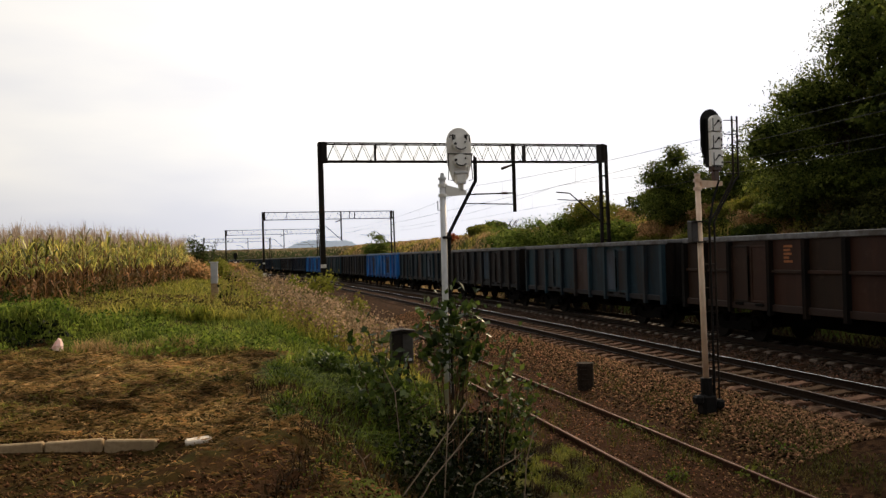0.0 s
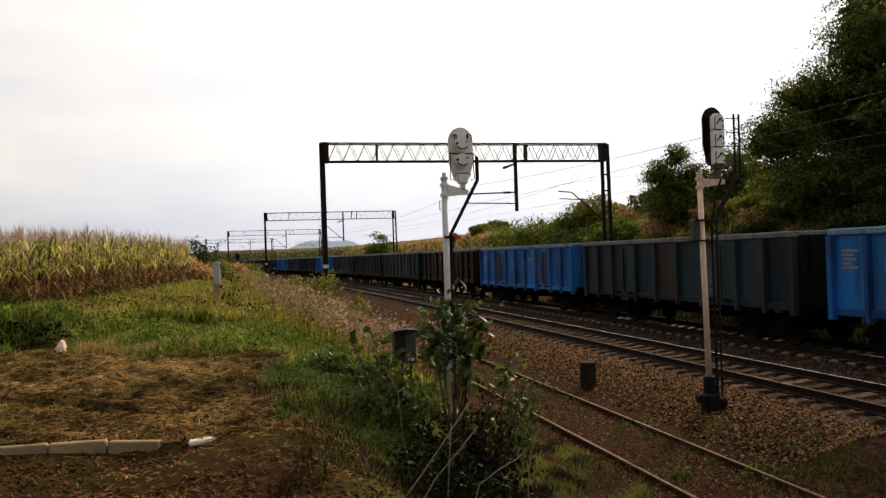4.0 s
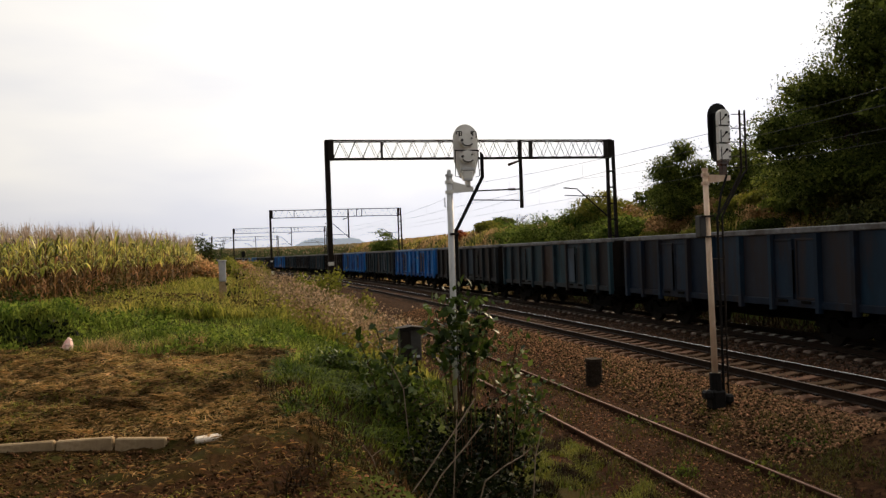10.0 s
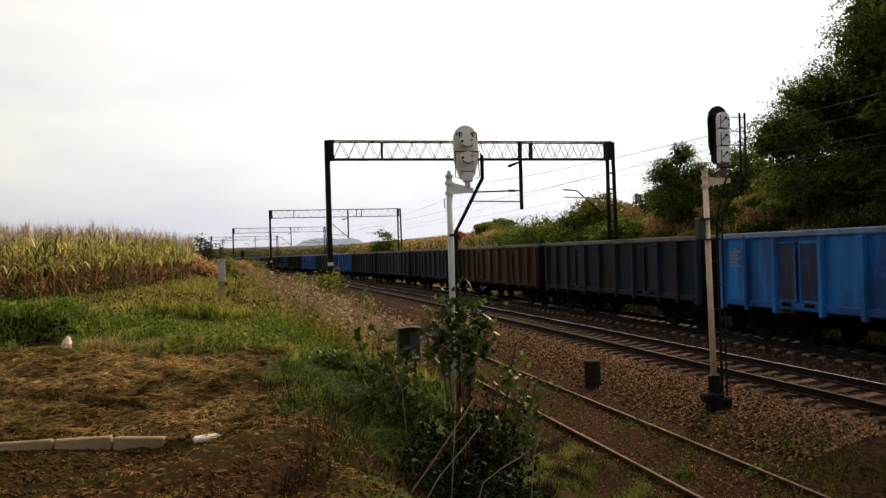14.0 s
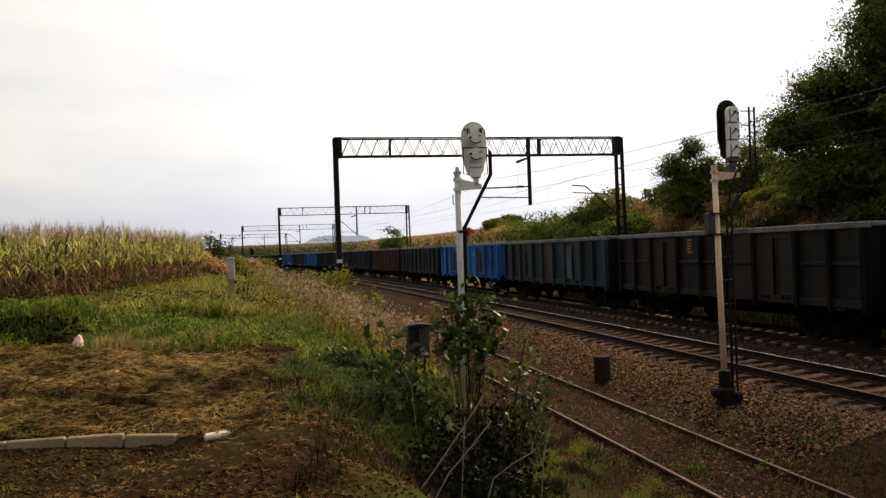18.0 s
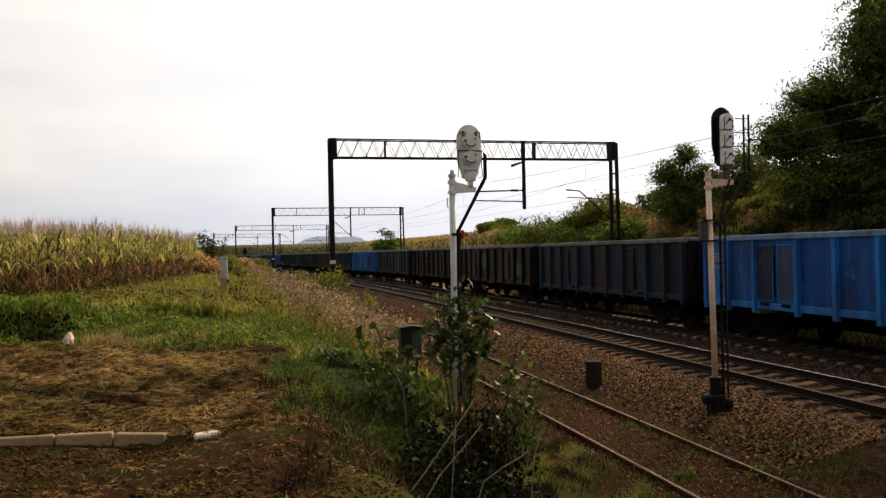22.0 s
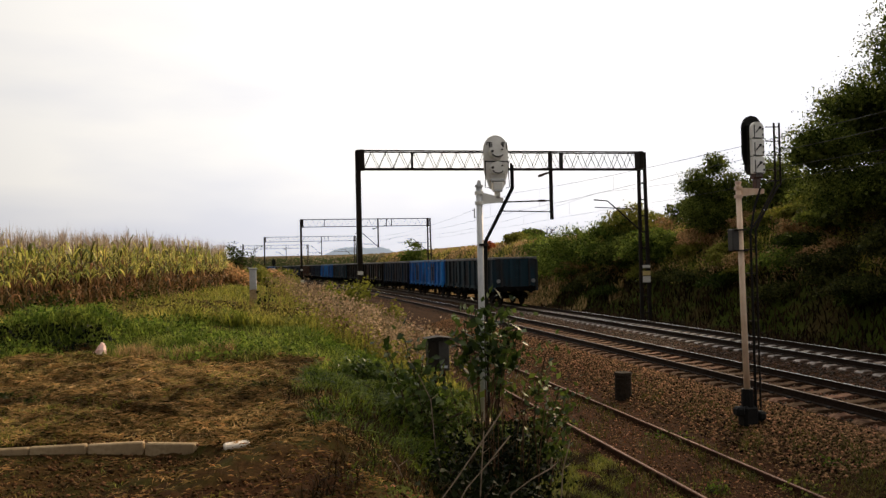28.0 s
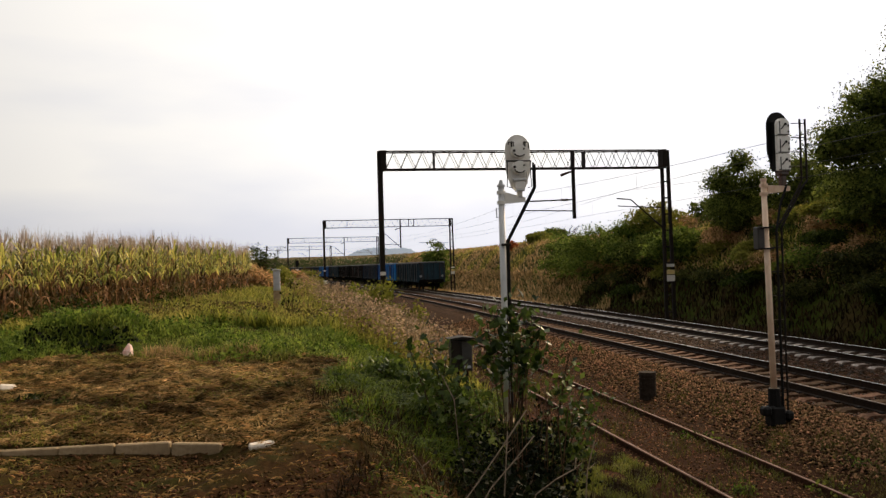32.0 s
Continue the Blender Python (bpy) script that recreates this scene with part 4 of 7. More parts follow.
def make_signal_c():
    """Seen from behind and the side: a black board, a pale three-lamp case, a service cage, on a salmon mast."""
    x, y = 8.43, 13.5
    z0 = -0.66
    t = thing("railway_signal", pose(x, y, 0), "faded salmon mast with a three-lamp head and service cage", "railway signal", "trackside signals")
    part("mast", Geo().tube((0.02, 0, z0 + 0.2), (-0.05, 0, 4.15), 0.060, 0.051, 16), M["paint_beige"], t, smooth=True)
    part("mast_cap", Geo().tube((-0.05, 0, 4.15), (-0.05, 0, 4.19), 0.063, 0.060, 16), M["paint_beige"], t)
    g = Geo()
    for z in (4.06, 3.90):
        g.tube((-0.05, 0, z - 0.03), (-0.05, 0, z + 0.03), 0.075, 0.075, 14)
    g.prism([(0.0, 4.06), (0.46, 4.04), (0.46, 3.95), (0.0, 3.90)], -0.05, 0.05, axis=1)
    part("bracket", g, M["paint_beige"], t)
    turn = pose(0.30, 0, 0, 0, 0, 9)
    board = Geo().prism([(a + 0.07, b) for a, b in oval(0.21, 5.19, 4.36)], 0.10, 0.135, axis=1)
    part("board", board, M["black"], t, "black signal board", at=turn)
    rim = Geo()
    o = [(a + 0.07, b) for a, b in oval(0.21, 5.19, 4.36)]
    for (a, b), (c, d) in zip(o, o[1:] + o[:1]):
        rim.bar((a, 0.125, b), (c, 0.125, d), 0.04, 0.06)
    part("board_rim", rim, M["black"], t, at=turn)
    part("case_backing", Geo().box((0.02, 0.035, 4.80), (0.25, 0.13, 0.94), 0.02), M["black"], t, at=turn)
    for k, z in enumerate((5.145, 4.815, 4.485)):
        if k == 0:
            outline = [(-0.12, z - 0.157), (0.16, z - 0.157), (0.16, z + 0.04)] + [(0.02 + 0.14 * math.cos(a), z + 0.04 + 0.12 * math.sin(a)) for a in (math.pi * i / 8 for i in range(1, 8))] + [(-0.12, z + 0.04)]
        else:
            outline = [(-0.12, z - 0.157), (0.16, z - 0.157), (0.16, z + 0.157), (-0.12, z + 0.157)]
        lc = part("lamp_case", Geo().prism(outline, -0.10, -0.03, axis=1), M["paint_white"], t, at=turn)
        part("case_seam", Geo().box((-0.065, -0.102, z - 0.03), (0.014, 0.012, 0.24)).box((0.02, -0.102, z - 0.150), (0.26, 0.012, 0.014)), M["black"], lc)
        part("latch", Geo().tube((0.06, -0.125, z + 0.045), (0.06, -0.10, z + 0.045), 0.024).bar((0.055, -0.112, z + 0.045), (-0.04, -0.112, z - 0.05), 0.014, 0.014)
             .box((0.13, -0.105, z + 0.02), (0.025, 0.02, 0.035)).box((0.13, -0.105, z - 0.09), (0.025, 0.02, 0.035)), M["black"], lc)
        part("hood", Geo().tube((0.10, 0.14, z), (0.12, 0.28, z - 0.02), 0.10, 0.105, 14, caps=False), M["black"], t, at=turn)
    part("head_foot", Geo().box((0.06, 0.02, 4.29), (0.20, 0.16, 0.10), 0.015).box((0.06, 0.02, 4.14), (0.11, 0.11, 0.20), 0.01), M["insulator"], t, "rusty brown clamp under the lamp cases", at=turn)
    cage = Geo()
    for d in (0.0, 0.11):
        cage.pipe([(0.72 + d, -0.02, 5.30), (0.72 + d, -0.02, 4.14), (0.66 + d * 0.6, -0.02, 4.02), (0.30 + d * 0.5, -0.02, 3.42), (0.16 + d, -0.02, 3.25), (0.16 + d, -0.02, z0 + 0.4)], 0.021)
    cage = part("service_cage", cage, M["steel_dark"], t)
    for z in (5.22, 4.95, 4.68, 4.40, 4.20):
        part("rung", Geo().tube((0.55, 0, z), (0.83, -0.02, z), 0.010), M["steel_dark"], cage)
    for k in range(7):
        z = 2.9 - k * 0.45
        part("rung", Geo().tube((0.03, -0.02, z), (0.28, -0.02, z), 0.010), M["steel_dark"], cage)
    part("cable", Geo().pipe([(0.38, -0.05, 4.05), (0.24, -0.06, 3.7), (0.12, -0.09, 3.2), (0.13, -0.09, z0 + 0.35)], 0.022), M["black"], t)
    bx = part("junction_box", Geo().box((-0.17, 0.02, 3.08), (0.14, 0.18, 0.42), 0.02), M["box_grey"], t)
    for z in (3.27, 2.88):
        part("strap", Geo().box((-0.08, 0.0, z), (0.26, 0.22, 0.03), 0.005), M["steel_dark"], bx)
    part("footing", Geo().box((0.02, 0, z0 + 0.06), (0.42, 0.42, 0.36), 0.05), M["black"], t)
    g = Geo().box((0.02, 0, z0 + 0.44), (0.30, 0.28, 0.40), 0.05).tube((0.02, 0, z0 + 0.55), (0.01, 0, z0 + 0.95), 0.12, 0.11, 12)
    part("base_sleeve", g, M["black"], t)
    for s in (-1, 1):
        part("cable_box", Geo().box((0.02 + s * 0.22, -0.05, z0 + 0.50 - 0.05 * s), (0.17, 0.2, 0.17), 0.04), M["black"], t)


def make_far_signal():
    """A small signal far along the line, seen as a dark head over a white plate."""
    x, y = -1.9, 130.0
    z0 = float(land(x, y))
    t = thing("railway_signal", pose(x, y, 0), "distant signal post with a black head and a white plate", "railway signal", "trackside signals")
    part("mast", Geo().tube((0, 0, z0 - 0.2), (0, 0, 3.4), 0.07, 0.06, 10), M["steel_dark"], t)
    part("head", Geo().prism(oval(0.30, 3.75, 3.05), -0.06, 0.06, axis=1), M["black"], t)
    part("plate", Geo().box((0, -0.09, 2.45), (0.45, 0.03, 0.42), 0.006), M["band_white"], t, "white square plate")


make_signal_a()
make_signal_c()
make_far_signal()


def make_small_boxes():
    # low relay box on a post beside the siding
    x, y = 2.925, 15.5
    z0 = float(land(x, y))
    t = thing("relay_box", pose(x, y, 0), "dark grey trackside relay box with a lid on a short post", "relay box")
    b = part("body", Geo().box((0, 0, 0.955), (0.43, 0.30, 0.62), 0.015), M["box_grey"], t)
    part("lid", Geo().prism([(-0.27, 1.272), (0.27, 1.272), (0.27, 1.295), (0.0, 1.33), (-0.27, 1.295)], -0.20, 0.19, axis=1), M["steel_dark"], t, "rust-darkened sheet lid")
    part("door", Geo().box((0.095, -0.160, 0.96), (0.20, 0.02, 0.56), 0.006), M["box_grey"], b)
    # This leaf is darker than the other one.
    part("door", Geo().box((-0.118, -0.160, 0.96), (0.185, 0.02, 0.56), 0.006), M["steel_dark"], b, "darker door leaf")
    part("hinge_bar", Geo().box((-0.015, -0.168, 0.96), (0.02, 0.03, 0.58), 0.004), M["steel_dark"], b)
    part("nameplate", Geo().box((0.10, -0.176, 0.73), (0.13, 0.014, 0.05), 0.004), M["cabinet"], t)
    for s in (-0.06, 0.12):
        part("post", Geo().box((s, 0, (z0 + 0.65) / 2 - 0.1), (0.05, 0.05, 0.65 - z0 + 0.2), 0.006), M["steel_dark"], t)
    # weathered concrete stump by the siding
    x, y = 7.80, 17.67
    t = thing("concrete_stump", pose(x, y, -0.64), "dark ribbed concrete stub standing beside the siding", "stump")
    part("body", Geo().tube((0, 0, -0.1), (0, 0, 0.68), 0.195, 0.19, 20), M["concrete_dark"], t, smooth=False)
    for k in range(5):
        part("rib", Geo().tube((0, 0, 0.08 + k * 0.12), (0, 0, 0.115 + k * 0.12), 0.203, 0.203, 20), M["concrete_dark"], t)
    part("rim", Geo().tube((0, 0, 0.66), (0, 0, 0.73), 0.215, 0.20, 20), M["concrete_dark"], t)
    # distant cable cabinet in the grass
    x, y = -1.20, 30.0
    z0 = float(land(x, y))
    t = thing("cable_cabinet", pose(x, y, 0), "pale grey cable cabinet standing in the long grass", "cabinet")
    part("body", Geo().box((0, 0, 2.34), (0.25, 0.22, 0.74), 0.02), M["cabinet"], t)
    part("roof", Geo().box((0, 0, 2.735), (0.31, 0.27, 0.05), 0.012), M["cabinet"], t)
    part("door", Geo().box((-0.01, -0.117, 2.34), (0.18, 0.014, 0.60), 0.004), M["cabinet"], t)
    part("plinth", Geo().box((0, 0, (z0 + 1.97) / 2 - 0.1), (0.26, 0.2, 1.97 - z0 + 0.2), 0.01), M["concrete"], t)


make_small_boxes()


def make_gutter():
    """Short concrete edging stones half sunk in the mown ground, with a gap, and a broken piece."""
    pts = [(-3.62, 8.055, -1), (-3.12, 8.045, -2), (-2.62, 8.02, -3), (-2.115, 7.99, -3), (-1.60, 7.96, -4), (-1.09, 7.855, -20), (-0.66, 7.63, -34)]
    me = Geo().box((0, 0, 0), (0.502, 0.10, 0.26), 0.012).mesh("edging_stone")
    me.materials.append(M["concrete"])
    for k, (x, y, a) in enumerate(pts):
        sunk = (0, 0, 0.004, 0, 0.004, 0.016, 0.115)[k]
        ob = part("edging_stone", me, None, at=pose(x, y, 1.018 - sunk, 0.6 * (k % 3 - 1) - 5, 0, a))
        tagged(ob, "worn concrete edging stone half sunk in mown grass", "edging stone", "row of edging stones")
    x, y = -0.47, 7.52
    tagged(part("broken_stone", Geo().box((0, 0, 0), (0.24, 0.11, 0.05), 0.015), M["pale_stone"], at=pose(x, y, float(land(x, y)) + 0.03, 4, -3, 8)),
           "pale broken flat stone lying on mown grass", "stone")
    g = Geo()
    g.tube((0, 0, -0.05), (0.01, 0, 0.09), 0.10, 0.085, 8).tube((0.02, 0, 0.09), (0.03, 0.01, 0.17), 0.085, 0.055, 7).tube((0.03, 0.01, 0.17), (0.02, 0, 0.215), 0.055, 0.015, 7)
    g.tube((-0.09, -0.02, -0.02), (-0.08, -0.02, 0.06), 0.05, 0.03, 6)
    x, y = -3.15, 14.5
    tagged(part("marker_stone", g, M["pink_stone"], at=pose(x, y, float(land(x, y)))), "small pinkish-white stone at the edge of the grass", "stone")
    g = Geo().box((0, 0, 0), (0.24, 0.16, 0.10), 0.04)
    x, y = -3.97, 11.3
    tagged(part("pale_stone", g, M["pale_stone"], at=pose(x, y, float(land(x, y)) + 0.04, 5, 8, 20)), "pale rounded stone lying on mown ground", "stone")


make_gutter()


# ---------------------------------------------------------------- coal train
LONG, PITCH = 12.80, 14.04             # body length; coupling to coupling
SILL, RIM, HALF = 1.00, 3.03, 1.40     # heights over the rail; half the width over the side sheets
POSTS = [-6.4, -5.15, -3.9, -3.0, -2.1, -0.7, 0.7, 2.1, 3.0, 3.9, 5.15, 6.4]
BAYS = [-6.4, -5.15, -3.9, -2.1, -0.7, 0.7, 2.1, 3.9, 5.15, 6.4]
DOORS = [(-3.9, -3.0), (-3.0, -2.1), (2.1, 3.0), (3.0, 3.9)]


def once(name, g, material):
    me = g.mesh(name)
    me.materials.append(material)
    return me


GEAR = {}


def gear():
    """Meshes of the running gear, shared by all wagons."""
    g = Geo()
    for s in (-1, 1):
        x = s * 1.0
        g.prism([(-1.35, 0.50), (-1.15, 0.72), (-0.5, 0.70), (-0.3, 0.52), (0.3, 0.52), (0.5, 0.70), (1.15, 0.72), (1.35, 0.50), (0.75, 0.42), (0.45, 0.30), (-0.45, 0.30), (-0.75, 0.42)],
                x - 0.06, x + 0.06, axis=0)
        for e in (-0.9, 0.9):
            g.box((x + s * 0.07, e, 0.47), (0.12, 0.30, 0.28), 0.03)
            for d in (-0.2, 0.2):
                g.tube((x, e + d, 0.52), (x, e + d, 0.76), 0.075, 0.075, 8)
    g.box((0, 0, 0.62), (2.0, 0.40, 0.24), 0.03)
    for e in (-1.28, 1.28):
        g.box((0, e, 0.58), (2.0, 0.10, 0.14), 0.01)
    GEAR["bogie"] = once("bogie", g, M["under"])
    GEAR["wheelset"] = once("wheelset", Geo().tube((-1.0, 0, 0), (1.0, 0, 0), 0.085, 0.085, 10), M["wheel"])
    g = Geo().tube((-0.06, 0, 0), (0.065, 0, 0), 0.455, 0.46, 22).tube((-0.085, 0, 0), (-0.055, 0, 0), 0.485, 0.485, 22).tube((0.06, 0, 0), (0.10, 0, 0), 0.16, 0.13, 14)
    for k in range(3):
        a = 2.1 * k
        g.box((0.07, 0.28 * math.cos(a), 0.28 * math.sin(a)), (0.03, 0.09, 0.09), 0.01)
    GEAR["wheel"] = once("wheel", g, M["wheel"])
    g = Geo()
    g.box((0, 0, 0), (0.30, 0.10, 0.26), 0.02).tube((0, 0, 0), (0, 0.36, 0), 0.11, 0.10, 12).tube((0, 0.36, 0), (0, 0.40, 0), 0.20, 0.225, 18).tube((0, 0.40, 0), (0, 0.425, 0), 0.225, 0.19, 18)
    GEAR["buffer"] = once("buffer", g, M["under"])
    g = Geo().pipe([(0, 0, 0), (0, 0.25, -0.02), (0, 0.45, -0.12), (0, 0.40, -0.30)], 0.05).box((0, 0.05, 0), (0.2, 0.16, 0.2), 0.03)
    GEAR["coupling_hook"] = once("coupling_hook", g, M["under"])
    g = Geo()
    for s in (-1, 1):
        # The second box is a beam added to block lit ground seen underneath.
        g.box((s * 0.30, 0, 0.96), (0.16, LONG - 0.2, 0.24), 0.02).box((s * 0.30, 0, 0.68), (0.14, 6.2, 0.34), 0.03)
    for e in (-5.6, -4.5, -2.4, 0, 2.4, 4.5, 5.6):
        g.box((0, e, 1.02), (2.5, 0.16, 0.14), 0.01)
    g.tube((-0.55, -0.9, 0.72), (-0.55, 0.3, 0.72), 0.20, 0.20, 14).box((0.5, 0.5, 0.72), (0.4, 0.6, 0.25), 0.03).tube((0, -3.6, 0.70), (0, 3.6, 0.70), 0.03)
    for e in (-1.2, 1.2):
        g.box((0, e, 0.82), (0.10, 0.10, 0.22))
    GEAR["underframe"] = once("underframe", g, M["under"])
    GEAR["step"] = once("step", Geo().box((0, 0, 0.62), (0.22, 0.34, 0.03)).box((0.09, 0.16, 0.80), (0.03, 0.025, 0.38)).box((0.09, -0.16, 0.80), (0.03, 0.025, 0.38)), M["under"])


gear()


def make_wagon(kind, label, rim="rim", ribbed=False, patches=(), marks=(), tail=False):
    """A four-axle open coal wagon: posts, sheets, double side doors, rim, underframe, two bogies with wheelsets."""
    P = PAINT[kind]
    t = thing("coal_wagon", Matrix(), label, "freight wagon", "wagons of the coal train")
    for s in (-1, 1):
        for a, b in zip(BAYS, BAYS[1:]):
            part("side_sheet", Geo().box((s * HALF, (a + b) / 2, (SILL + RIM) / 2 + 0.08), (0.035, b - a, RIM - SILL - 0.20), 0.006), P, t)
        part("side_sill", Geo().box((s * (HALF + 0.015), 0, SILL + 0.085), (0.13, LONG, 0.19), 0.015), P, t)
        part("top_rim", Geo().box((s * HALF, 0, RIM - 0.02), (0.16, LONG + 0.04, 0.16), 0.02), M[rim], t, "pale top rim, lightened to stand for skylight")
        for k, y in enumerate(POSTS):
            if y in (-3.0, 3.0):
                continue
            w = 0.16 if k in (0, len(POSTS) - 1) else 0.125
            yy = y + (0.08 if k == 0 else -0.08 if k == len(POSTS) - 1 else 0)
            h0, h1 = SILL - 0.12, RIM - 0.103
            g = Geo()
            x0, x1 = HALF + 0.02, HALF + 0.145
            outline = [(x0, yy - w / 2 - 0.03), (x1, yy - w / 2), (x1, yy + w / 2), (x0, yy + w / 2 + 0.03)]
            g.prism([(s * a, b) for a, b in outline], h0, h1, axis=2)
            part("post", g, M["dirt_and_shade"] if P in (PAINT["ochre"], PAINT["sooty"], PAINT["brown"]) else P, t)
        for y0, y1 in DOORS:
            d = part("door", Geo().box((s * (HALF + 0.035), (y0 + y1) / 2, SILL + 1.0), (0.035, y1 - y0 - 0.12, 1.60), 0.01), P, t)
            g = Geo()
            c, w = (y0 + y1) / 2, y1 - y0 - 0.12
            for e in (-1, 1):
                g.box((s * (HALF + 0.064), c + e * (w / 2 - 0.035), SILL + 1.0), (0.026, 0.06, 1.60), 0.006)
            for z in (SILL + 0.23, SILL + 1.77):
                g.box((s * (HALF + 0.064), c, z), (0.026, w - 0.13, 0.06), 0.006)
            part("door_frame", g, P, d)
            part("hinge", Geo().box((s * (HALF + 0.09), c, SILL + 0.14), (0.05, 0.35, 0.07), 0.01), M["under"], d)
            part("bolt", Geo().tube((s * (HALF + 0.095), y1 if y0 in (-3.9, 2.1) else y0, SILL + 0.35), (s * (HALF + 0.095), y1 if y0 in (-3.9, 2.1) else y0, SILL + 1.5), 0.02), M["under"], d)
        if ribbed:
            for a, b in zip(POSTS, POSTS[1:]):
                if (a, b) not in DOORS:
                    part("cross_rib", Geo().box((s * (HALF + 0.05), (a + b) / 2, SILL + 1.08), (0.07, b - a - 0.16, 0.09), 0.012), P, t)
        for k, (y, z, w, h, mk) in enumerate(patches):
            part("repair_panel", Geo().box((s * (HALF + (0.059 if 2.1 < abs(y) < 3.9 else 0.022)), y, z), (0.014, w, h), 0.003), M[mk], t)
        for k, (y, z, w, h, mk) in enumerate(marks):
            g = Geo()
            rows = max(1, int(h / 0.09))
            for r in range(rows):
                ww = w * (1.0, 0.75, 0.9, 0.6)[r % 4]
                g.box((s * (HALF + 0.024), y + (w - ww) / 2, z + h / 2 - (r + 0.5) * h / rows), (0.008, ww, h / rows * 0.6))
            part("marking", g, M[mk], t)
    for s in (-1, 1):
        part("end_sheet", Geo().box((0, s * (LONG / 2 - 0.02), (SILL + RIM) / 2 + 0.05), (2 * HALF - 0.04, 0.035, RIM - SILL - 0.14), 0.006), P if tail or kind == "blue" else M["dirt_and_shade"], t)
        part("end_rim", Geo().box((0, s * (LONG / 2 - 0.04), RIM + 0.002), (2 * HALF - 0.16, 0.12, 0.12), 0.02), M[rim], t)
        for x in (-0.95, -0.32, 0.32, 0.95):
            part("end_post", Geo().box((x, s * (LONG / 2 + 0.04), (SILL + RIM) / 2 - 0.01), (0.13, 0.10, RIM - SILL - 0.16), 0.02), P if tail or kind == "blue" else M["dirt_and_shade"], t)
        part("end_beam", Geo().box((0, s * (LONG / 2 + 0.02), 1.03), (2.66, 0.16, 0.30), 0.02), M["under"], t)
        for x in (-0.875, 0.875):
            part("buffer", GEAR["buffer"], None, t, at=pose(x, s * (LONG / 2 + 0.10), 1.03) if s > 0 else pose(x, -LONG / 2 - 0.10, 1.03, 0, 0, 180))
        part("coupling_hook", GEAR["coupling_hook"], None, t, at=pose(0, s * (LONG / 2 + 0.08), 1.03, 0, 0, 0 if s > 0 else 180))
        part("step", GEAR["step"], None, t, at=pose(-1.28, s * 5.9, 0.12))
        part("step", GEAR["step"], None, t, at=pose(1.28, s * 5.9, 0.12, 0, 0, 180))
    part("floor", Geo().box((0, 0, SILL + 0.19), (2 * HALF - 0.05, LONG - 0.08, 0.05)), M["under"], t)
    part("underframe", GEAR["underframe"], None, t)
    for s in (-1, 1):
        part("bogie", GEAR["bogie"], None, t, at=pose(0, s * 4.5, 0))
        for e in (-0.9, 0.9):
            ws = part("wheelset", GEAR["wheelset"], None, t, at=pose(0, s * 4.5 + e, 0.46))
            part("wheel", GEAR["wheel"], None, ws, at=pose(0.75, 0, 0))
            part("wheel", GEAR["wheel"], None, ws, at=pose(-0.75, 0, 0, 0, 0, 180))
    if tail:
        part("tail_disc", Geo().tube((1.18, -LONG / 2 - 0.12, 1.55), (1.18, -LONG / 2 - 0.15, 1.55), 0.13, 0.13, 18), M["mark_pale"], t)
        part("tail_disc", Geo().tube((-1.18, -LONG / 2 - 0.12, 1.55), (-1.18, -LONG / 2 - 0.15, 1.55), 0.13, 0.13, 18), M["mark_pale"], t)
    return t


KINDS = {
    "blue": dict(kind="blue", rim="rim_blue", label="bright blue four-axle open coal wagon with grey-blue side doors", marks=((5.75, 2.35, 0.5, 0.5, "mark_pale"), (-1.4, 2.4, 0.7, 0.18, "mark_pale")),
                 patches=tuple((v, 2.0, 0.64, 1.46, "patch_mauve") for v in (-3.45, -2.55, 2.55, 3.45))),
    "teal": dict(kind="teal", label="dirty blue-grey four-axle open coal wagon with a browned panel", patches=((0.0, 2.02, 1.2, 1.7, "patch_brown"), (-2.55, 2.0, 0.64, 1.46, "patch_grey"))),
    "navy": dict(kind="navy", label="dirty dark blue four-axle open coal wagon"),
    "grey": dict(kind="grey", label="coal-dusted dark grey four-axle open wagon", patches=((-1.4, 2.1, 1.1, 1.5, "patch_blue_dark"),)),
    "brown": dict(kind="brown", ribbed=True, label="rust-brown open coal wagon with a rib along its sides", marks=((1.4, 2.55, 0.34, 0.5, "mark_orange"),)),
    "rust": dict(kind="rust", label="oxide-red rusty four-axle open coal wagon", marks=((1.2, 2.5, 0.3, 0.4, "mark_orange"),)),
    "ochre": dict(kind="ochre", label="patched grey-brown open coal wagon with mismatched side panels",
                  patches=((-2.55, 2.0, 0.64, 1.46, "patch_red"), (3.45, 2.0, 0.64, 1.46, "patch_red"), (1.4, 2.2, 0.9, 0.9, "patch_blue"), (-4.5, 1.8, 0.9, 0.7, "patch_blue"))),
    "ribbed": dict(kind="sooty", ribbed=True, label="sooty dark grey open wagon with ribbed sides and an orange mark", marks=((1.4, 2.6, 0.3, 0.5, "mark_orange"),)),
    "tail": dict(kind="teal", tail=True, label="last wagon of the train, dark blue-green, with two pale tail discs"),
}
M["patch_mauve"] = paint("mauve_grey_door_paint", (0.036, 0.056, 0.125), 0.4)
M["patch_brown"] = paint("browned_side_panel_paint", (0.060, 0.042, 0.038), 0.5)
M["patch_grey"] = paint("grey_replacement_door_paint", (0.060, 0.085, 0.125), 0.3)
M["patch_blue_dark"] = paint("dark_blue_panel_paint", (0.03, 0.055, 0.085), 0.4)

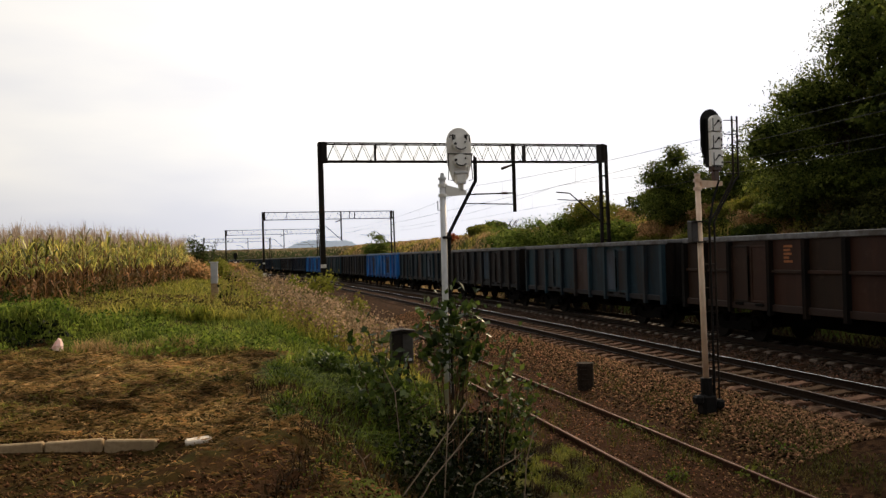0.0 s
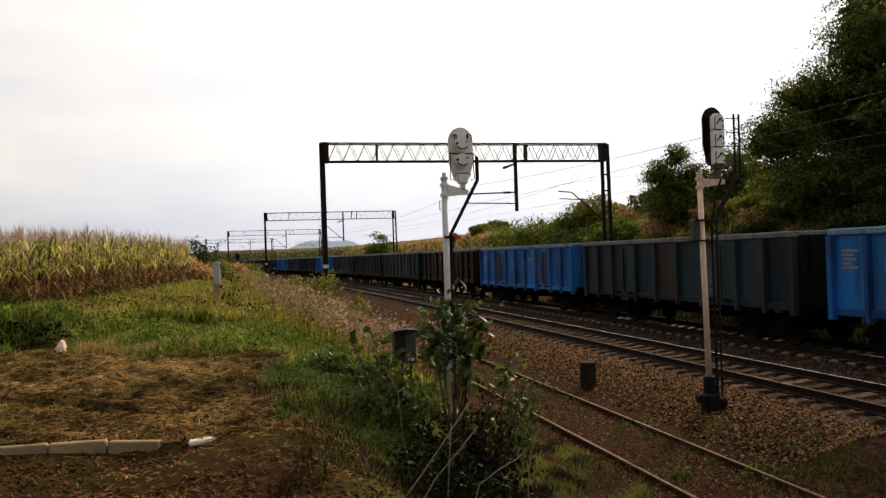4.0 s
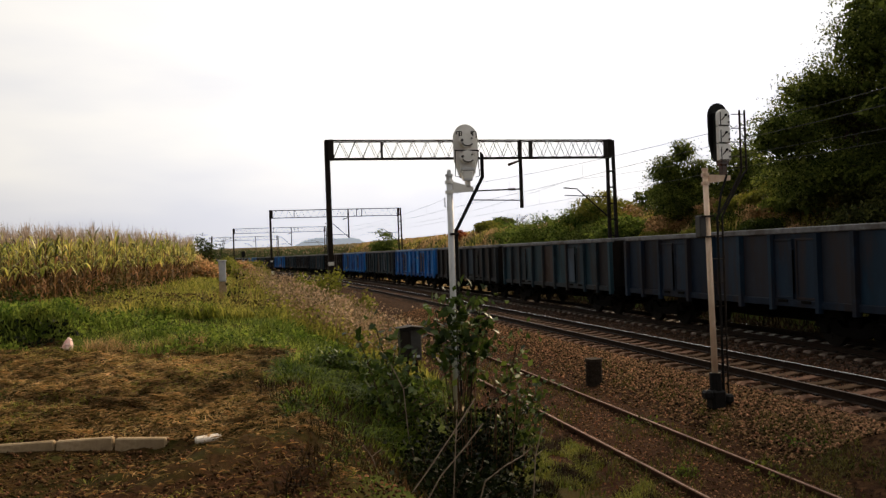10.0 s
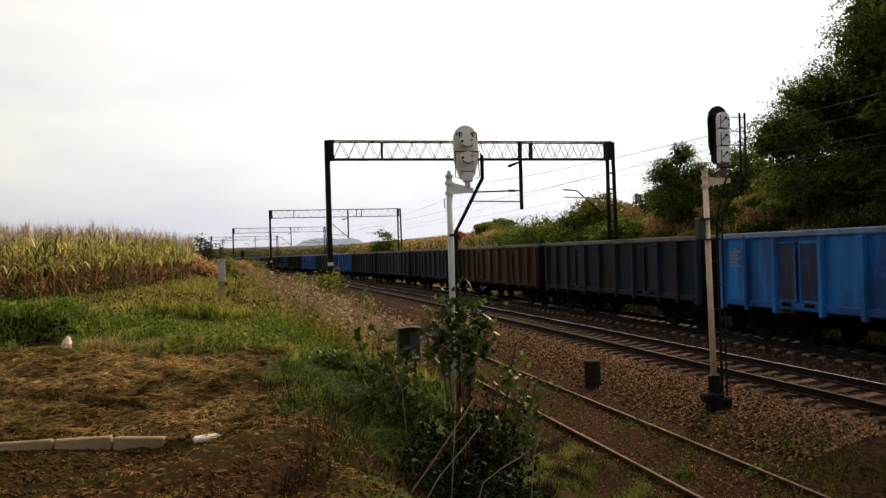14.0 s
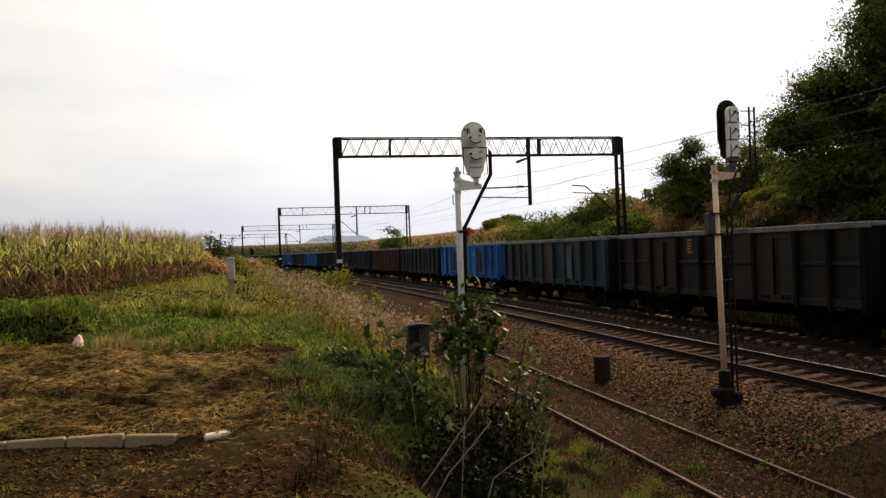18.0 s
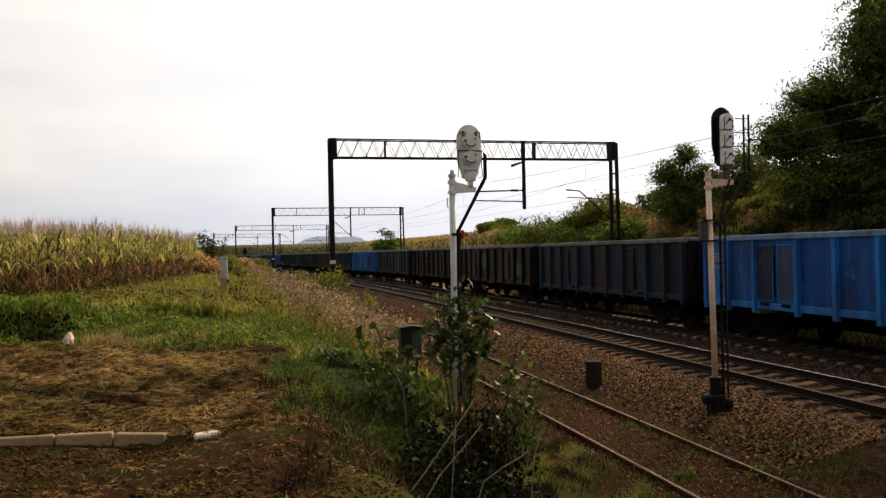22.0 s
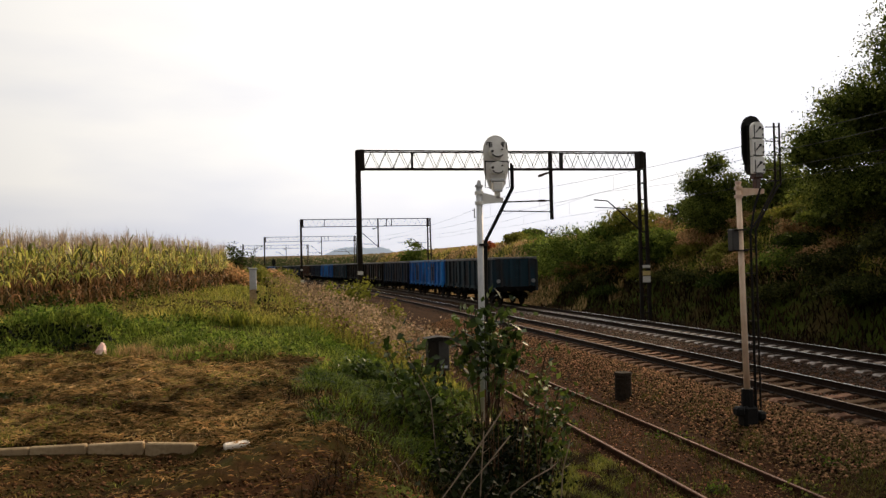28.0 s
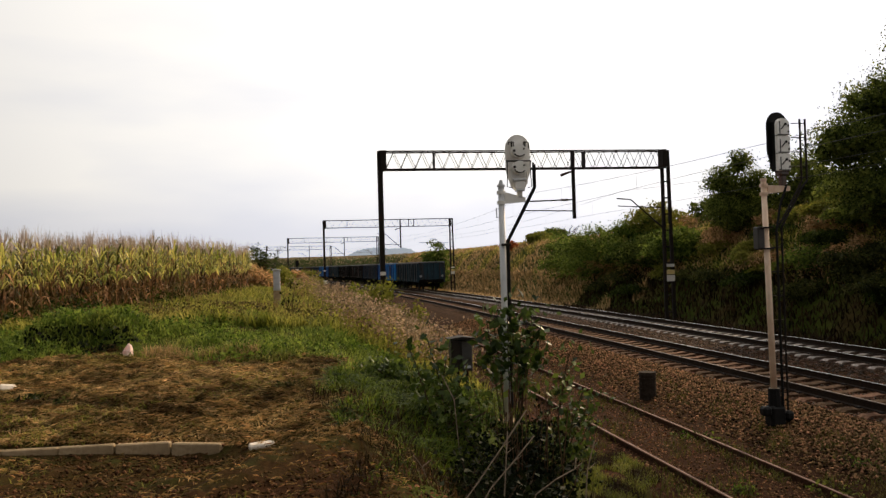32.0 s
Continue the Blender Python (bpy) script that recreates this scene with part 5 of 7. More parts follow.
# wagons from the one that passes at the start (0) to the last (15); those ahead of it have negative places
TRAIN = {-15: "teal", -14: "navy", -13: "grey", -12: "teal", -11: "navy", -10: "teal", -9: "grey", -8: "navy", -7: "blue", -6: "teal", -5: "grey", -4: "blue", -3: "teal", -2: "grey", -1: "teal",
         0: "brown", 1: "blue", 2: "teal", 3: "blue", 4: "grey", 5: "teal", 6: "navy", 7: "rust", 8: "navy", 9: "blue", 10: "teal", 11: "ribbed", 12: "ochre", 13: "navy", 14: "blue", 15: "tail"}
# where the far end of wagon 0's body is along the track, by time
RUN = [(0, 23.07), (3, 49.95), (6, 76.4), (10, 111.8), (14, 147.75), (18, 183.2), (22, 218.95), (25, 245.9), (28, 272.6), (32, 307.2)]


def run(t):
    ts = [a for a, _ in RUN]
    return float(np.interp(t, ts, [b for _, b in RUN]))


WAGONS = {}


def make_train():
    first = {}
    for k, kind in sorted(TRAIN.items()):
        if kind in first:
            w = copy_thing(first[kind], Matrix())
        else:
            w = first[kind] = make_wagon(**KINDS[kind])
        WAGONS[k] = w


make_train()


def wagon_pose(k, t):
    """Both bogies sit on the line of the track."""
    s = run(t) - PITCH * k - LONG / 2
    (xa, ya), (xb, yb) = on_track(s + 4.5), on_track(s - 4.5)
    return pose((xa + xb) / 2, (ya + yb) / 2, 0, 0, 0, math.degrees(math.atan2(-(xa - xb), ya - yb)))


# ---------------------------------------------------------------- trees and bushes
def make_tree(name, x, y, height, blobs, count, size, leafmat, label, category="tree", trunk=0.22, seed=1, stems=1, group="", pad=60, inner=0):
    """A tapered trunk with limbs out to each part of the crown, and a crown of many small leaves with gaps. blobs: dx, dy, z, rx, ry, rz."""
    rng = np.random.default_rng(seed)
    z0 = float(land(x, y)) - 0.15
    t = thing(name, pose(x, y, 0), label, category, group)
    g = Geo()
    fork = z0 + (height - z0) * (0.30 if stems == 1 else 0.06)
    for k in range(stems):
        a = 2.4 * k
        b0 = Vector((0.25 * math.cos(a) * (stems > 1), 0.25 * math.sin(a) * (stems > 1), z0))
        top = Vector((0.12 * math.cos(a), 0.12 * math.sin(a), fork))
        g.tube(b0, top, trunk, trunk * 0.75, 9)
    C = []
    tot = sum(b[3] * b[4] * b[5] for b in blobs) ** 1.0
    for k, (dx, dy, z, rx, ry, rz) in enumerate(blobs):
        c = Vector((dx, dy, z))
        start = Vector((0.0, 0.0, fork))
        mid = start.lerp(c, 0.5) + Vector((rng.uniform(-0.3, 0.3), rng.uniform(-0.3, 0.3), 0.25))
        g.tube(start, mid, trunk * 0.5, trunk * 0.32, 7, caps=False).tube(mid, c, trunk * 0.32, trunk * 0.12, 6, caps=False)
        for _ in range(4):
            d = Vector(rng.normal(size=3)).normalized()
            e = c + Vector((d.x * rx, d.y * ry, abs(d.z) * rz)) * 0.75
            g.tube(mid.lerp(c, 0.7), e, trunk * 0.14, trunk * 0.04, 5, caps=False)
        n = max(160, int(count * (rx * ry * rz / tot)))
        tw = max(9, n // pad)
        d = rng.normal(size=(tw, 3)) + np.array([0, 0, 0.15])
        d /= np.linalg.norm(d, axis=1)[:, None]
        r = rng.uniform(0.12, 1.0, tw) ** 0.4 * rng.uniform(0.80, 1.09, tw)
        tips = d * r[:, None] * np.array([rx, ry, rz]) + np.array([dx, dy, z])
        pick = np.minimum((rng.uniform(0, 1, n) ** 1.25 * tw).astype(int), tw - 1)       # fuller and thinner sprays
        wide = 0.16 * min(rx, rz) + 0.14
        o = rng.normal(size=(n, 3)) * np.array([1, 1, 0.42]) * (wide * rng.uniform(0.6, 1.3, tw))[pick][:, None]
        o[:, 2] -= 0.35 * (o[:, 0] * d[pick, 0] + o[:, 1] * d[pick, 1]) + 0.12 * np.hypot(o[:, 0], o[:, 1])       # each spray hangs outwards
        C.append(tips[pick] + o)
    C = np.concatenate(C)
    C = C[C[:, 2] > z0 + 0.1]
    tagged(part("trunk", g, M["bark"], t), kind="stuff" if category in ("scrub", "bush") else "")
    V, F = leaves(rng, C, size, 0.4)
    if inner:       # big shaded sprays deep in the crown
        D = rng.normal(size=(len(blobs), inner, 3))
        D *= 0.72 * rng.uniform(0.1, 1.0, (len(blobs), inner, 1)) / np.linalg.norm(D, axis=2)[..., None]
        D = (D * np.array([b[3:] for b in blobs])[:, None] + np.array([b[:3] for b in blobs])[:, None]).reshape(-1, 3)
        V, F = joined((V, F), leaves(rng, D, 0.36, 0.3))
    part("crown", tri_mesh("crown", V, F), M[leafmat], t)
    return t


TREE_G = "trees on the far bank"
make_tree("acacia_tree", 26.5, 30.5, 16, [(-3.6, 0, 7.4, 1.7, 2.0, 1.3), (-1.5, 0.5, 9.2, 1.8, 2.2, 1.6), (0.2, -1, 11.2, 1.9, 2.4, 1.8), (0.9, -0.5, 12.9, 1.7, 1.7, 1.6), (1.6, 1, 8.6, 3.4, 3.2, 2.8), (-2.2, -1, 5.2, 2.8, 2.6, 2.0),
          (2.5, -2, 6.2, 3.2, 3, 2.4), (4.5, -2, 11.0, 3, 3, 3.0), (3.6, 0, 13.4, 2.2, 2.2, 1.6)], 125000, 0.125, "crown_dark", "tall dense dark green acacia on the bank", group=TREE_G, seed=3, inner=1100)
make_tree("acacia_tree", 31.0, 24.0, 17, [(0, 0, 13, 3.4, 3.4, 3.2), (-2.4, -1, 9.5, 3.2, 3, 3.0), (2.0, 0, 9.0, 3.6, 3.4, 3.2), (-1, 1, 6.4, 3.6, 3, 2.2), (1, 1, 16.2, 2.4, 2.4, 2.0)], 30000, 0.25, "crown_dark",
          "tall dense dark green acacia on the bank", group=TREE_G, seed=4, inner=1200)
# Three trees beyond the view's edge, added to throw shade on the ballast.
for k, (bx, by, top) in enumerate([(27.2, 25.0, 17.5), (30.0, 19.0, 17.0), (26.0, 15.0, 15.0)]):
    make_tree("acacia_tree", bx, by, top, [(0, 0, top - 2.6, 2.6, 2.6, 2.6), (-1.2, -1, top - 6.0, 3.0, 3, 2.6), (1.8, 0.6, top - 5.6, 3.0, 3, 2.8), (0, 1, top - 8.8, 3.2, 3, 2.2)], 9000, 0.36, "crown_dark",
              "tall dark acacia added out of view to shade the ballast", group=TREE_G, seed=90 + k, inner=900)
make_tree("acacia_tree", 24.85, 43.0, 9, [(-0.7, 0, 7.2, 1.1, 1.1, 0.9), (0.3, 0, 8.2, 0.9, 1.0, 0.8), (0.2, 0.5, 6.2, 1.6, 1.6, 1.2), (1.5, 0, 7.0, 1.1, 1.2, 0.8), (-0.9, -0.5, 5.3, 1.3, 1.3, 0.9), (0.9, 0, 5.0, 1.6, 1.4, 1.0)], 24000, 0.125,
          "crown_dark", "feathery dark green acacia on the far bank", group=TREE_G, seed=5, trunk=0.15, inner=160)
make_tree("acacia_tree", 27.8, 41.0, 8.5, [(0, 0, 7.4, 1.6, 1.6, 1.3), (1.0, 0, 6.2, 2.0, 2, 1.5), (-1.0, 0, 5.6, 1.6, 1.6, 1.3)], 15000, 0.17, "crown_dark", "young dark acacia on the far bank", group=TREE_G, seed=6, trunk=0.13)
for k, (bx, by, top, r, lm, lab) in enumerate([
        (20.9, 62.5, 5.3, 1.7, "crown_mid", "rounded green willow bush on the bank"), (21.0, 56.5, 5.5, 2.0, "crown_mid", "rounded green willow bush on the bank"),
        (22.6, 52.0, 6.1, 1.7, "crown_mid", "dense green bush on the bank"), (24.2, 52.0, 7.0, 1.8, "crown_olive", "tall olive-green bush on the bank"),
        (23.0, 46.5, 4.9, 1.6, "crown_mid", "dense green bush on the bank"), (22.4, 49.5, 4.4, 1.5, "crown_dark", "low dark bush on the bank"),
        (26.4, 35.5, 5.4, 1.7, "crown_olive", "yellowing bush below the acacia"), (25.4, 32.5, 5.0, 1.6, "crown_dark", "dark bush in the shade of the acacia"),
        (23.4, 25.5, 4.2, 1.9, "bramble", "dark bramble bush on the bank"), (27.0, 27.5, 6.0, 2.2, "crown_dark", "dark bush in the shade of the acacia"),
        (16.0, 100.0, 6.3, 1.4, "crown_mid", "small pale green tree on the far bank"), (26.5, 88.0, 6.2, 1.3, "crown_olive", "yellowing bush on top of the bank"),
        (29.0, 92.0, 6.9, 1.6, "crown_mid", "green bush on top of the bank"), (28.5, 36.5, 7.0, 2.0, "crown_dark", "dark bush in the shade of the acacia"),
        (31.0, 34.0, 10.0, 3.0, "crown_dark", "dark thicket behind the acacias"), (34.0, 46.0, 8.5, 3.0, "crown_dark", "dark thicket behind the acacias"), (30.0, 52.0, 7.5, 2.4, "crown_dark", "dark thicket behind the bushes")]):
    zg = float(land(bx, by))
    hh = top - zg
    rz = max(0.5, hh * 0.34)
    make_tree("bank_bush" if k != 10 else "small_tree", bx, by, top, [(0, 0, top - rz, r * 0.8, r * 0.8, rz), (-r * 0.6, -0.3, zg + hh * 0.42, r * 0.9, r * 0.9, hh * 0.42), (r * 0.6, 0.2, zg + hh * 0.45, r * 0.95, r * 0.95, hh * 0.42),
              (0.1, -0.7, zg + hh * 0.28, r * 1.0, r * 0.9, hh * 0.34)], 7000 if k in (14, 15, 16) else 6000 if k in (10, 11, 12) else 10500, 0.165 if k not in (10, 11, 12, 14, 15, 16) else 0.26, lm, lab, "bush" if k != 10 else "tree",
              trunk=0.07, seed=20 + k, stems=3, group="bushes on the far bank")
for k, (bx, by, top, r, lm, n, lab) in enumerate([(24.3, 43.0, 3.3, 1.5, "weed_brown", 6000, "bushy brown thicket of withered stalks on the bank"), (25.9, 39.0, 4.7, 0.9, "sumac_leaf", 2600, "sparse yellowing sapling on the bank"),
                                                  (22.9, 29.4, 3.1, 1.9, "bramble", 11000, "big dull bramble bush at the foot of the bank"), (23.1, 29.9, 3.5, 1.5, "weed_brown", 2200, "withered stalks standing in the bramble"),
                                                  (25.3, 29.0, 5.4, 2.0, "bramble", 7000, "dark undergrowth below the acacias"), (27.2, 31.5, 6.4, 2.0, "bramble", 7000, "dark undergrowth below the acacias"), (25.6, 26.0, 5.2, 2.0, "bramble", 7000, "dark undergrowth below the acacias"),
                                                  (21.6, 26.0, 2.0, 1.8, "bramble", 7000, "dark bramble at the foot of the bank"), (23.6, 38.0, 3.2, 1.4, "crown_olive", 7000, "olive scrub bush on the bank"),
                                                  (22.8, 35.5, 2.6, 1.4, "weed_brown", 7000, "withered brown scrub bush on the bank"), (24.0, 33.0, 3.4, 1.4, "nettle", 8000, "dull green scrub bush on the bank")]):
    zg = float(land(bx, by))
    hh = max(0.8, top - zg)
    make_tree("bank_bush", bx, by, top, [(0, 0, top - hh * 0.30, r * 0.7, r * 0.7, hh * 0.30), (-r * 0.5, -0.2, zg + hh * 0.4, r * 0.75, r * 0.7, hh * 0.36), (r * 0.5, 0.2, zg + hh * 0.42, r * 0.75, r * 0.7, hh * 0.38)], n, 0.125, lm, lab, "bush",
              trunk=0.04, seed=300 + k, stems=3, group="bushes on the far bank")
make_tree("autumn_shrub", 23.2, 90.0, 5.4, [(0, 0, 4.9, 0.9, 0.9, 0.6), (0.4, 0, 4.5, 1.0, 0.9, 0.5)], 1500, 0.22, "crown_rust", "orange autumn shrub on the grassy bank", "bush", trunk=0.05, seed=50, stems=2)


_s = random.Random(12)
for k in range(34):
    by = 21 + 36 * (k / 34) + _s.uniform(-0.8, 0.8)
    bu = (6.3, 8.2, 9.8, 7.2, 11.0)[k % 5] + _s.uniform(-0.6, 0.6)
    bx = float(track_x(by)) + bu
    zg = float(land(bx, by))
    hh, r = _s.uniform(0.6, 1.3) * (0.75 if bu < 7 else 1.0), _s.uniform(0.8, 1.5)
    mk = ("crown_olive", "weed_brown", "crown_olive", "nettle", "crown_mid", "weed_brown", "crown_olive")[k % 7] if bu > 7 else ("bramble", "nettle")[k % 2]
    lab = {"bramble": "low dark bramble mound on the bank", "weed_brown": "withered brown scrub on the bank", "crown_olive": "low olive scrub on the bank", "nettle": "dull green bramble mound on the bank", "crown_mid": "low green scrub on the bank"}[mk]
    make_tree("bank_scrub", bx, by, zg + hh, [(0, 0, zg + hh * 0.55, r, r, hh * 0.5), (r * 0.6, 0.3, zg + hh * 0.4, r * 0.8, r * 0.8, hh * 0.4), (-r * 0.7, -0.2, zg + hh * 0.35, r * 0.8, r * 0.7, hh * 0.35)], 2200, 0.14, mk, lab, "scrub",
              trunk=0.03, seed=200 + k, stems=3, group="scrub on the far bank")


for k, (bx, by, top, r) in enumerate([(-3.4, 52.0, 2.9, 1.1), (-2.2, 57.0, 2.9, 1.2), (-1.6, 63.0, 2.75, 1.3), (-0.6, 68.0, 2.7, 1.3), (-4.4, 60.0, 3.2, 1.2), (-2.6, 72.0, 3.0, 1.5), (-6.5, 95.0, 3.6, 2.0), (-9.5, 120.0, 4.0, 2.4)]):
    zg = float(land(bx, by))
    make_tree("thicket_bush", bx, by, top, [(0, 0, zg + (top - zg) * 0.55, r, r, (top - zg) * 0.45), (0.5 * r, 0, zg + (top - zg) * 0.3, r, r, (top - zg) * 0.3)], 2600, 0.20, "weed_brown" if k % 2 == 0 else "crown_olive",
              "withered brown thicket at the end of the corn" if k % 2 == 0 else "olive thicket at the end of the corn", "bush", trunk=0.04, seed=80 + k, stems=3, group="thickets by the corn")


def bare_bush(x, y, top, seed, label, leafy=0):
    rng = np.random.default_rng(seed)
    z0 = float(land(x, y)) - 0.1
    g = Geo()
    for _ in range(16):
        a, r = rng.uniform(0, 6.28), rng.uniform(0.6, 1.9)
        p = Vector((rng.normal() * 0.15, rng.normal() * 0.15, z0))
        q = Vector((r * math.cos(a), r * math.sin(a), z0 + (top - z0) * rng.uniform(0.6, 1.0)))
        m = p.lerp(q, 0.55) + Vector((0, 0, 0.3))
        g.tube(p, m, 0.035, 0.022, 5, False).tube(m, q, 0.022, 0.008, 5, False)
        for _ in range(5):
            s = m.lerp(q, rng.uniform(0, 0.9))
            g.tube(s, s + Vector((rng.normal() * 0.35, rng.normal() * 0.35, rng.uniform(0.1, 0.5))), 0.012, 0.005, 4, False)
    t = thing("bare_bush", pose(x, y, 0), label, "bush")
    part("brushwood", g, M["bark"], t)
    if leafy:
        C = np.array(g.v)[rng.integers(0, len(g.v), leafy)] + rng.normal(size=(leafy, 3)) * 0.16
        part("foliage", tri_mesh("foliage", *leaves(rng, C[C[:, 2] > z0 + 0.9], 0.20, 0.3)), M["nettle"], t)


bare_bush(25.0, 74.0, 6.2, 61, "leafless thorny bush on the crest of the bank")
bare_bush(-3.2, 64.0, 4.7, 62, "sparse dark bush at the end of the corn field", 700)


# ---------------------------------------------------------------- corn
def corn_plant(rng):
    """One ripe plant about 2.3 m tall: leaves above, withered leaves below, tassel. Three vertex sets."""
    H = rng.uniform(2.0, 2.4)
    green, dry, tas = [], [], []

    def strip(p, az, length, width, rise, drop):
        d = np.array([math.cos(az), math.sin(az), 0])
        s = np.array([-d[1], d[0], 0]) * width / 2
        pts = []
        for f in (0, 0.3, 0.65, 1.0):
            q = p + d * length * f * (1 - 0.15 * f) + np.array([0, 0, rise * math.sin(f * 2.0) - drop * f * f])
            w = (0.6, 1.0, 0.8, 0.05)[(0, 0.3, 0.65, 1.0).index(f)]
            pts += [q - s * w, q + s * w]
        V = np.array(pts)
        F = np.array([[0, 1, 3], [0, 3, 2], [2, 3, 5], [2, 5, 4], [4, 5, 7], [4, 7, 6]])
        return V, F
    az = rng.uniform(0, 6.28)
    n = 13
    for k in range(n):
        z = 0.25 + (H - 0.40) * k / n
        az += math.pi + rng.uniform(-0.6, 0.6)
        top = k / n
        v = strip(np.array([0, 0, z]), az, rng.uniform(0.38, 0.62) * (1.1 - 0.35 * top), 0.062, rng.uniform(0.22, 0.46), rng.uniform(0.05, 0.65 - 0.35 * top))
        (dry if k < 6 or (k < 10 and rng.uniform() < 0.3) else green).append(v)
    st = Geo().tube((0, 0, 0), (rng.uniform(-0.05, 0.05), rng.uniform(-0.05, 0.05), H), 0.017, 0.008, 3, False)
    dry.append((np.array(st.v), np.array([t for q in st.f for t in ((q[0], q[1], q[2]), (q[0], q[2], q[3]))])))
    ear = Geo().tube((0.03, 0, 0.95), (0.11, 0.03, 1.22), 0.035, 0.02, 5, False)
    dry.append((np.array(ear.v), np.array([t for q in ear.f for t in ((q[0], q[1], q[2]), (q[0], q[2], q[3]))])))
    for k in range(7):
        a, s = rng.uniform(0, 6.28), rng.uniform(0.03, 0.26)
        p, q = np.array([0, 0, H - 0.05]), np.array([math.cos(a) * s, math.sin(a) * s, H + rng.uniform(0.20, 0.52)])
        w = np.array([-math.sin(a), math.cos(a), 0]) * 0.011
        tas.append((np.array([p - w, p + w, q]), np.array([[0, 1, 2]])))
    return joined(*green), joined(*dry), joined(*tas)


def make_corn():
    rng = np.random.default_rng(21)
    kinds = [corn_plant(rng) for _ in range(8)]
    # field edge: (x, y) corners, near corner first
    edge_y = [15, 19, 26, 48, 60, 130, 230]
    edge_x = [-7.6, -6.8, -5.4, -3.7, -4.6, -12.0, -32.0]
    spots = []
    y = 19.0
    row = 0
    while y < 150:
        ex = np.interp(y, edge_y, edge_x)
        depth = 9.0 if y < 24 else 5.5 if y < 60 else 9.0
        step = 0.34 if y < 45 else 0.40
        x = ex
        while x > ex - depth - (26 if y < 21.5 else 0):
            spots.append((x + rng.normal() * 0.08, y + rng.normal() * 0.1))
            x -= 0.46 if y < 60 else 0.6
        y += step if y < 60 else 0.7
    spots = np.array(spots)
    sets = [[], [], []]
    for k in range(8):
        mine = spots[k::8]
        n = len(mine)
        a, s = rng.uniform(0, 6.28, n), rng.uniform(0.90, 1.08, n) * np.interp(mine[:, 1], [19, 24, 32, 45, 70, 140], [0.90, 0.93, 1.0, 1.06, 1.10, 1.10])
        lx, ly = rng.normal(size=n) * 0.05, rng.normal(size=n) * 0.05
        z = land(mine[:, 0], mine[:, 1]) - 0.05
        for j in range(3):
            v, f = kinds[k][j]
            X = (v[None, :, 0] * np.cos(a)[:, None] - v[None, :, 1] * np.sin(a)[:, None]) * s[:, None] + lx[:, None] * v[None, :, 2] + mine[:, :1]
            Y = (v[None, :, 0] * np.sin(a)[:, None] + v[None, :, 1] * np.cos(a)[:, None]) * s[:, None] + ly[:, None] * v[None, :, 2] + mine[:, 1:]
            Z = v[None, :, 2] * s[:, None] + z[:, None]
            sets[j].append((np.stack([X, Y, Z], -1).reshape(-1, 3), (np.arange(n)[:, None, None] * len(v) + f[None]).reshape(-1, 3)))
    t = thing("corn_field", Matrix(), "tall ripening corn, yellow-green above and withered brown below", "corn field", kind="stuff")
    for name, mk, st in (("upper_leaves", "corn_leaf", sets[0]), ("withered_leaves", "corn_dry", sets[1]), ("tassels", "corn_tassel", sets[2])):
        tagged(part(name, tri_mesh(name, *joined(*st)), M[mk], t), kind="stuff")


make_corn()


# ---------------------------------------------------------------- grass, weeds, hay
def roots(rng, n, xr, yr, keep, power=1.0):
    x = rng.uniform(*xr, n)
    y = yr[0] + (yr[1] - yr[0]) * rng.uniform(0, 1, n) ** power
    u = x - track_x(y)
    ok = keep(x, y, u)
    x, y = x[ok], y[ok]
    return np.stack([x, y, land(x, y) - 0.01], 1)


def patchy(x, y, s=1.0, seed=0.0):
    return np.sin(x * 1.7 * s + seed) * np.sin(y * 1.3 * s + 1.1 + seed) + 0.6 * np.sin(x * 3.9 * s - y * 2.7 * s + seed)


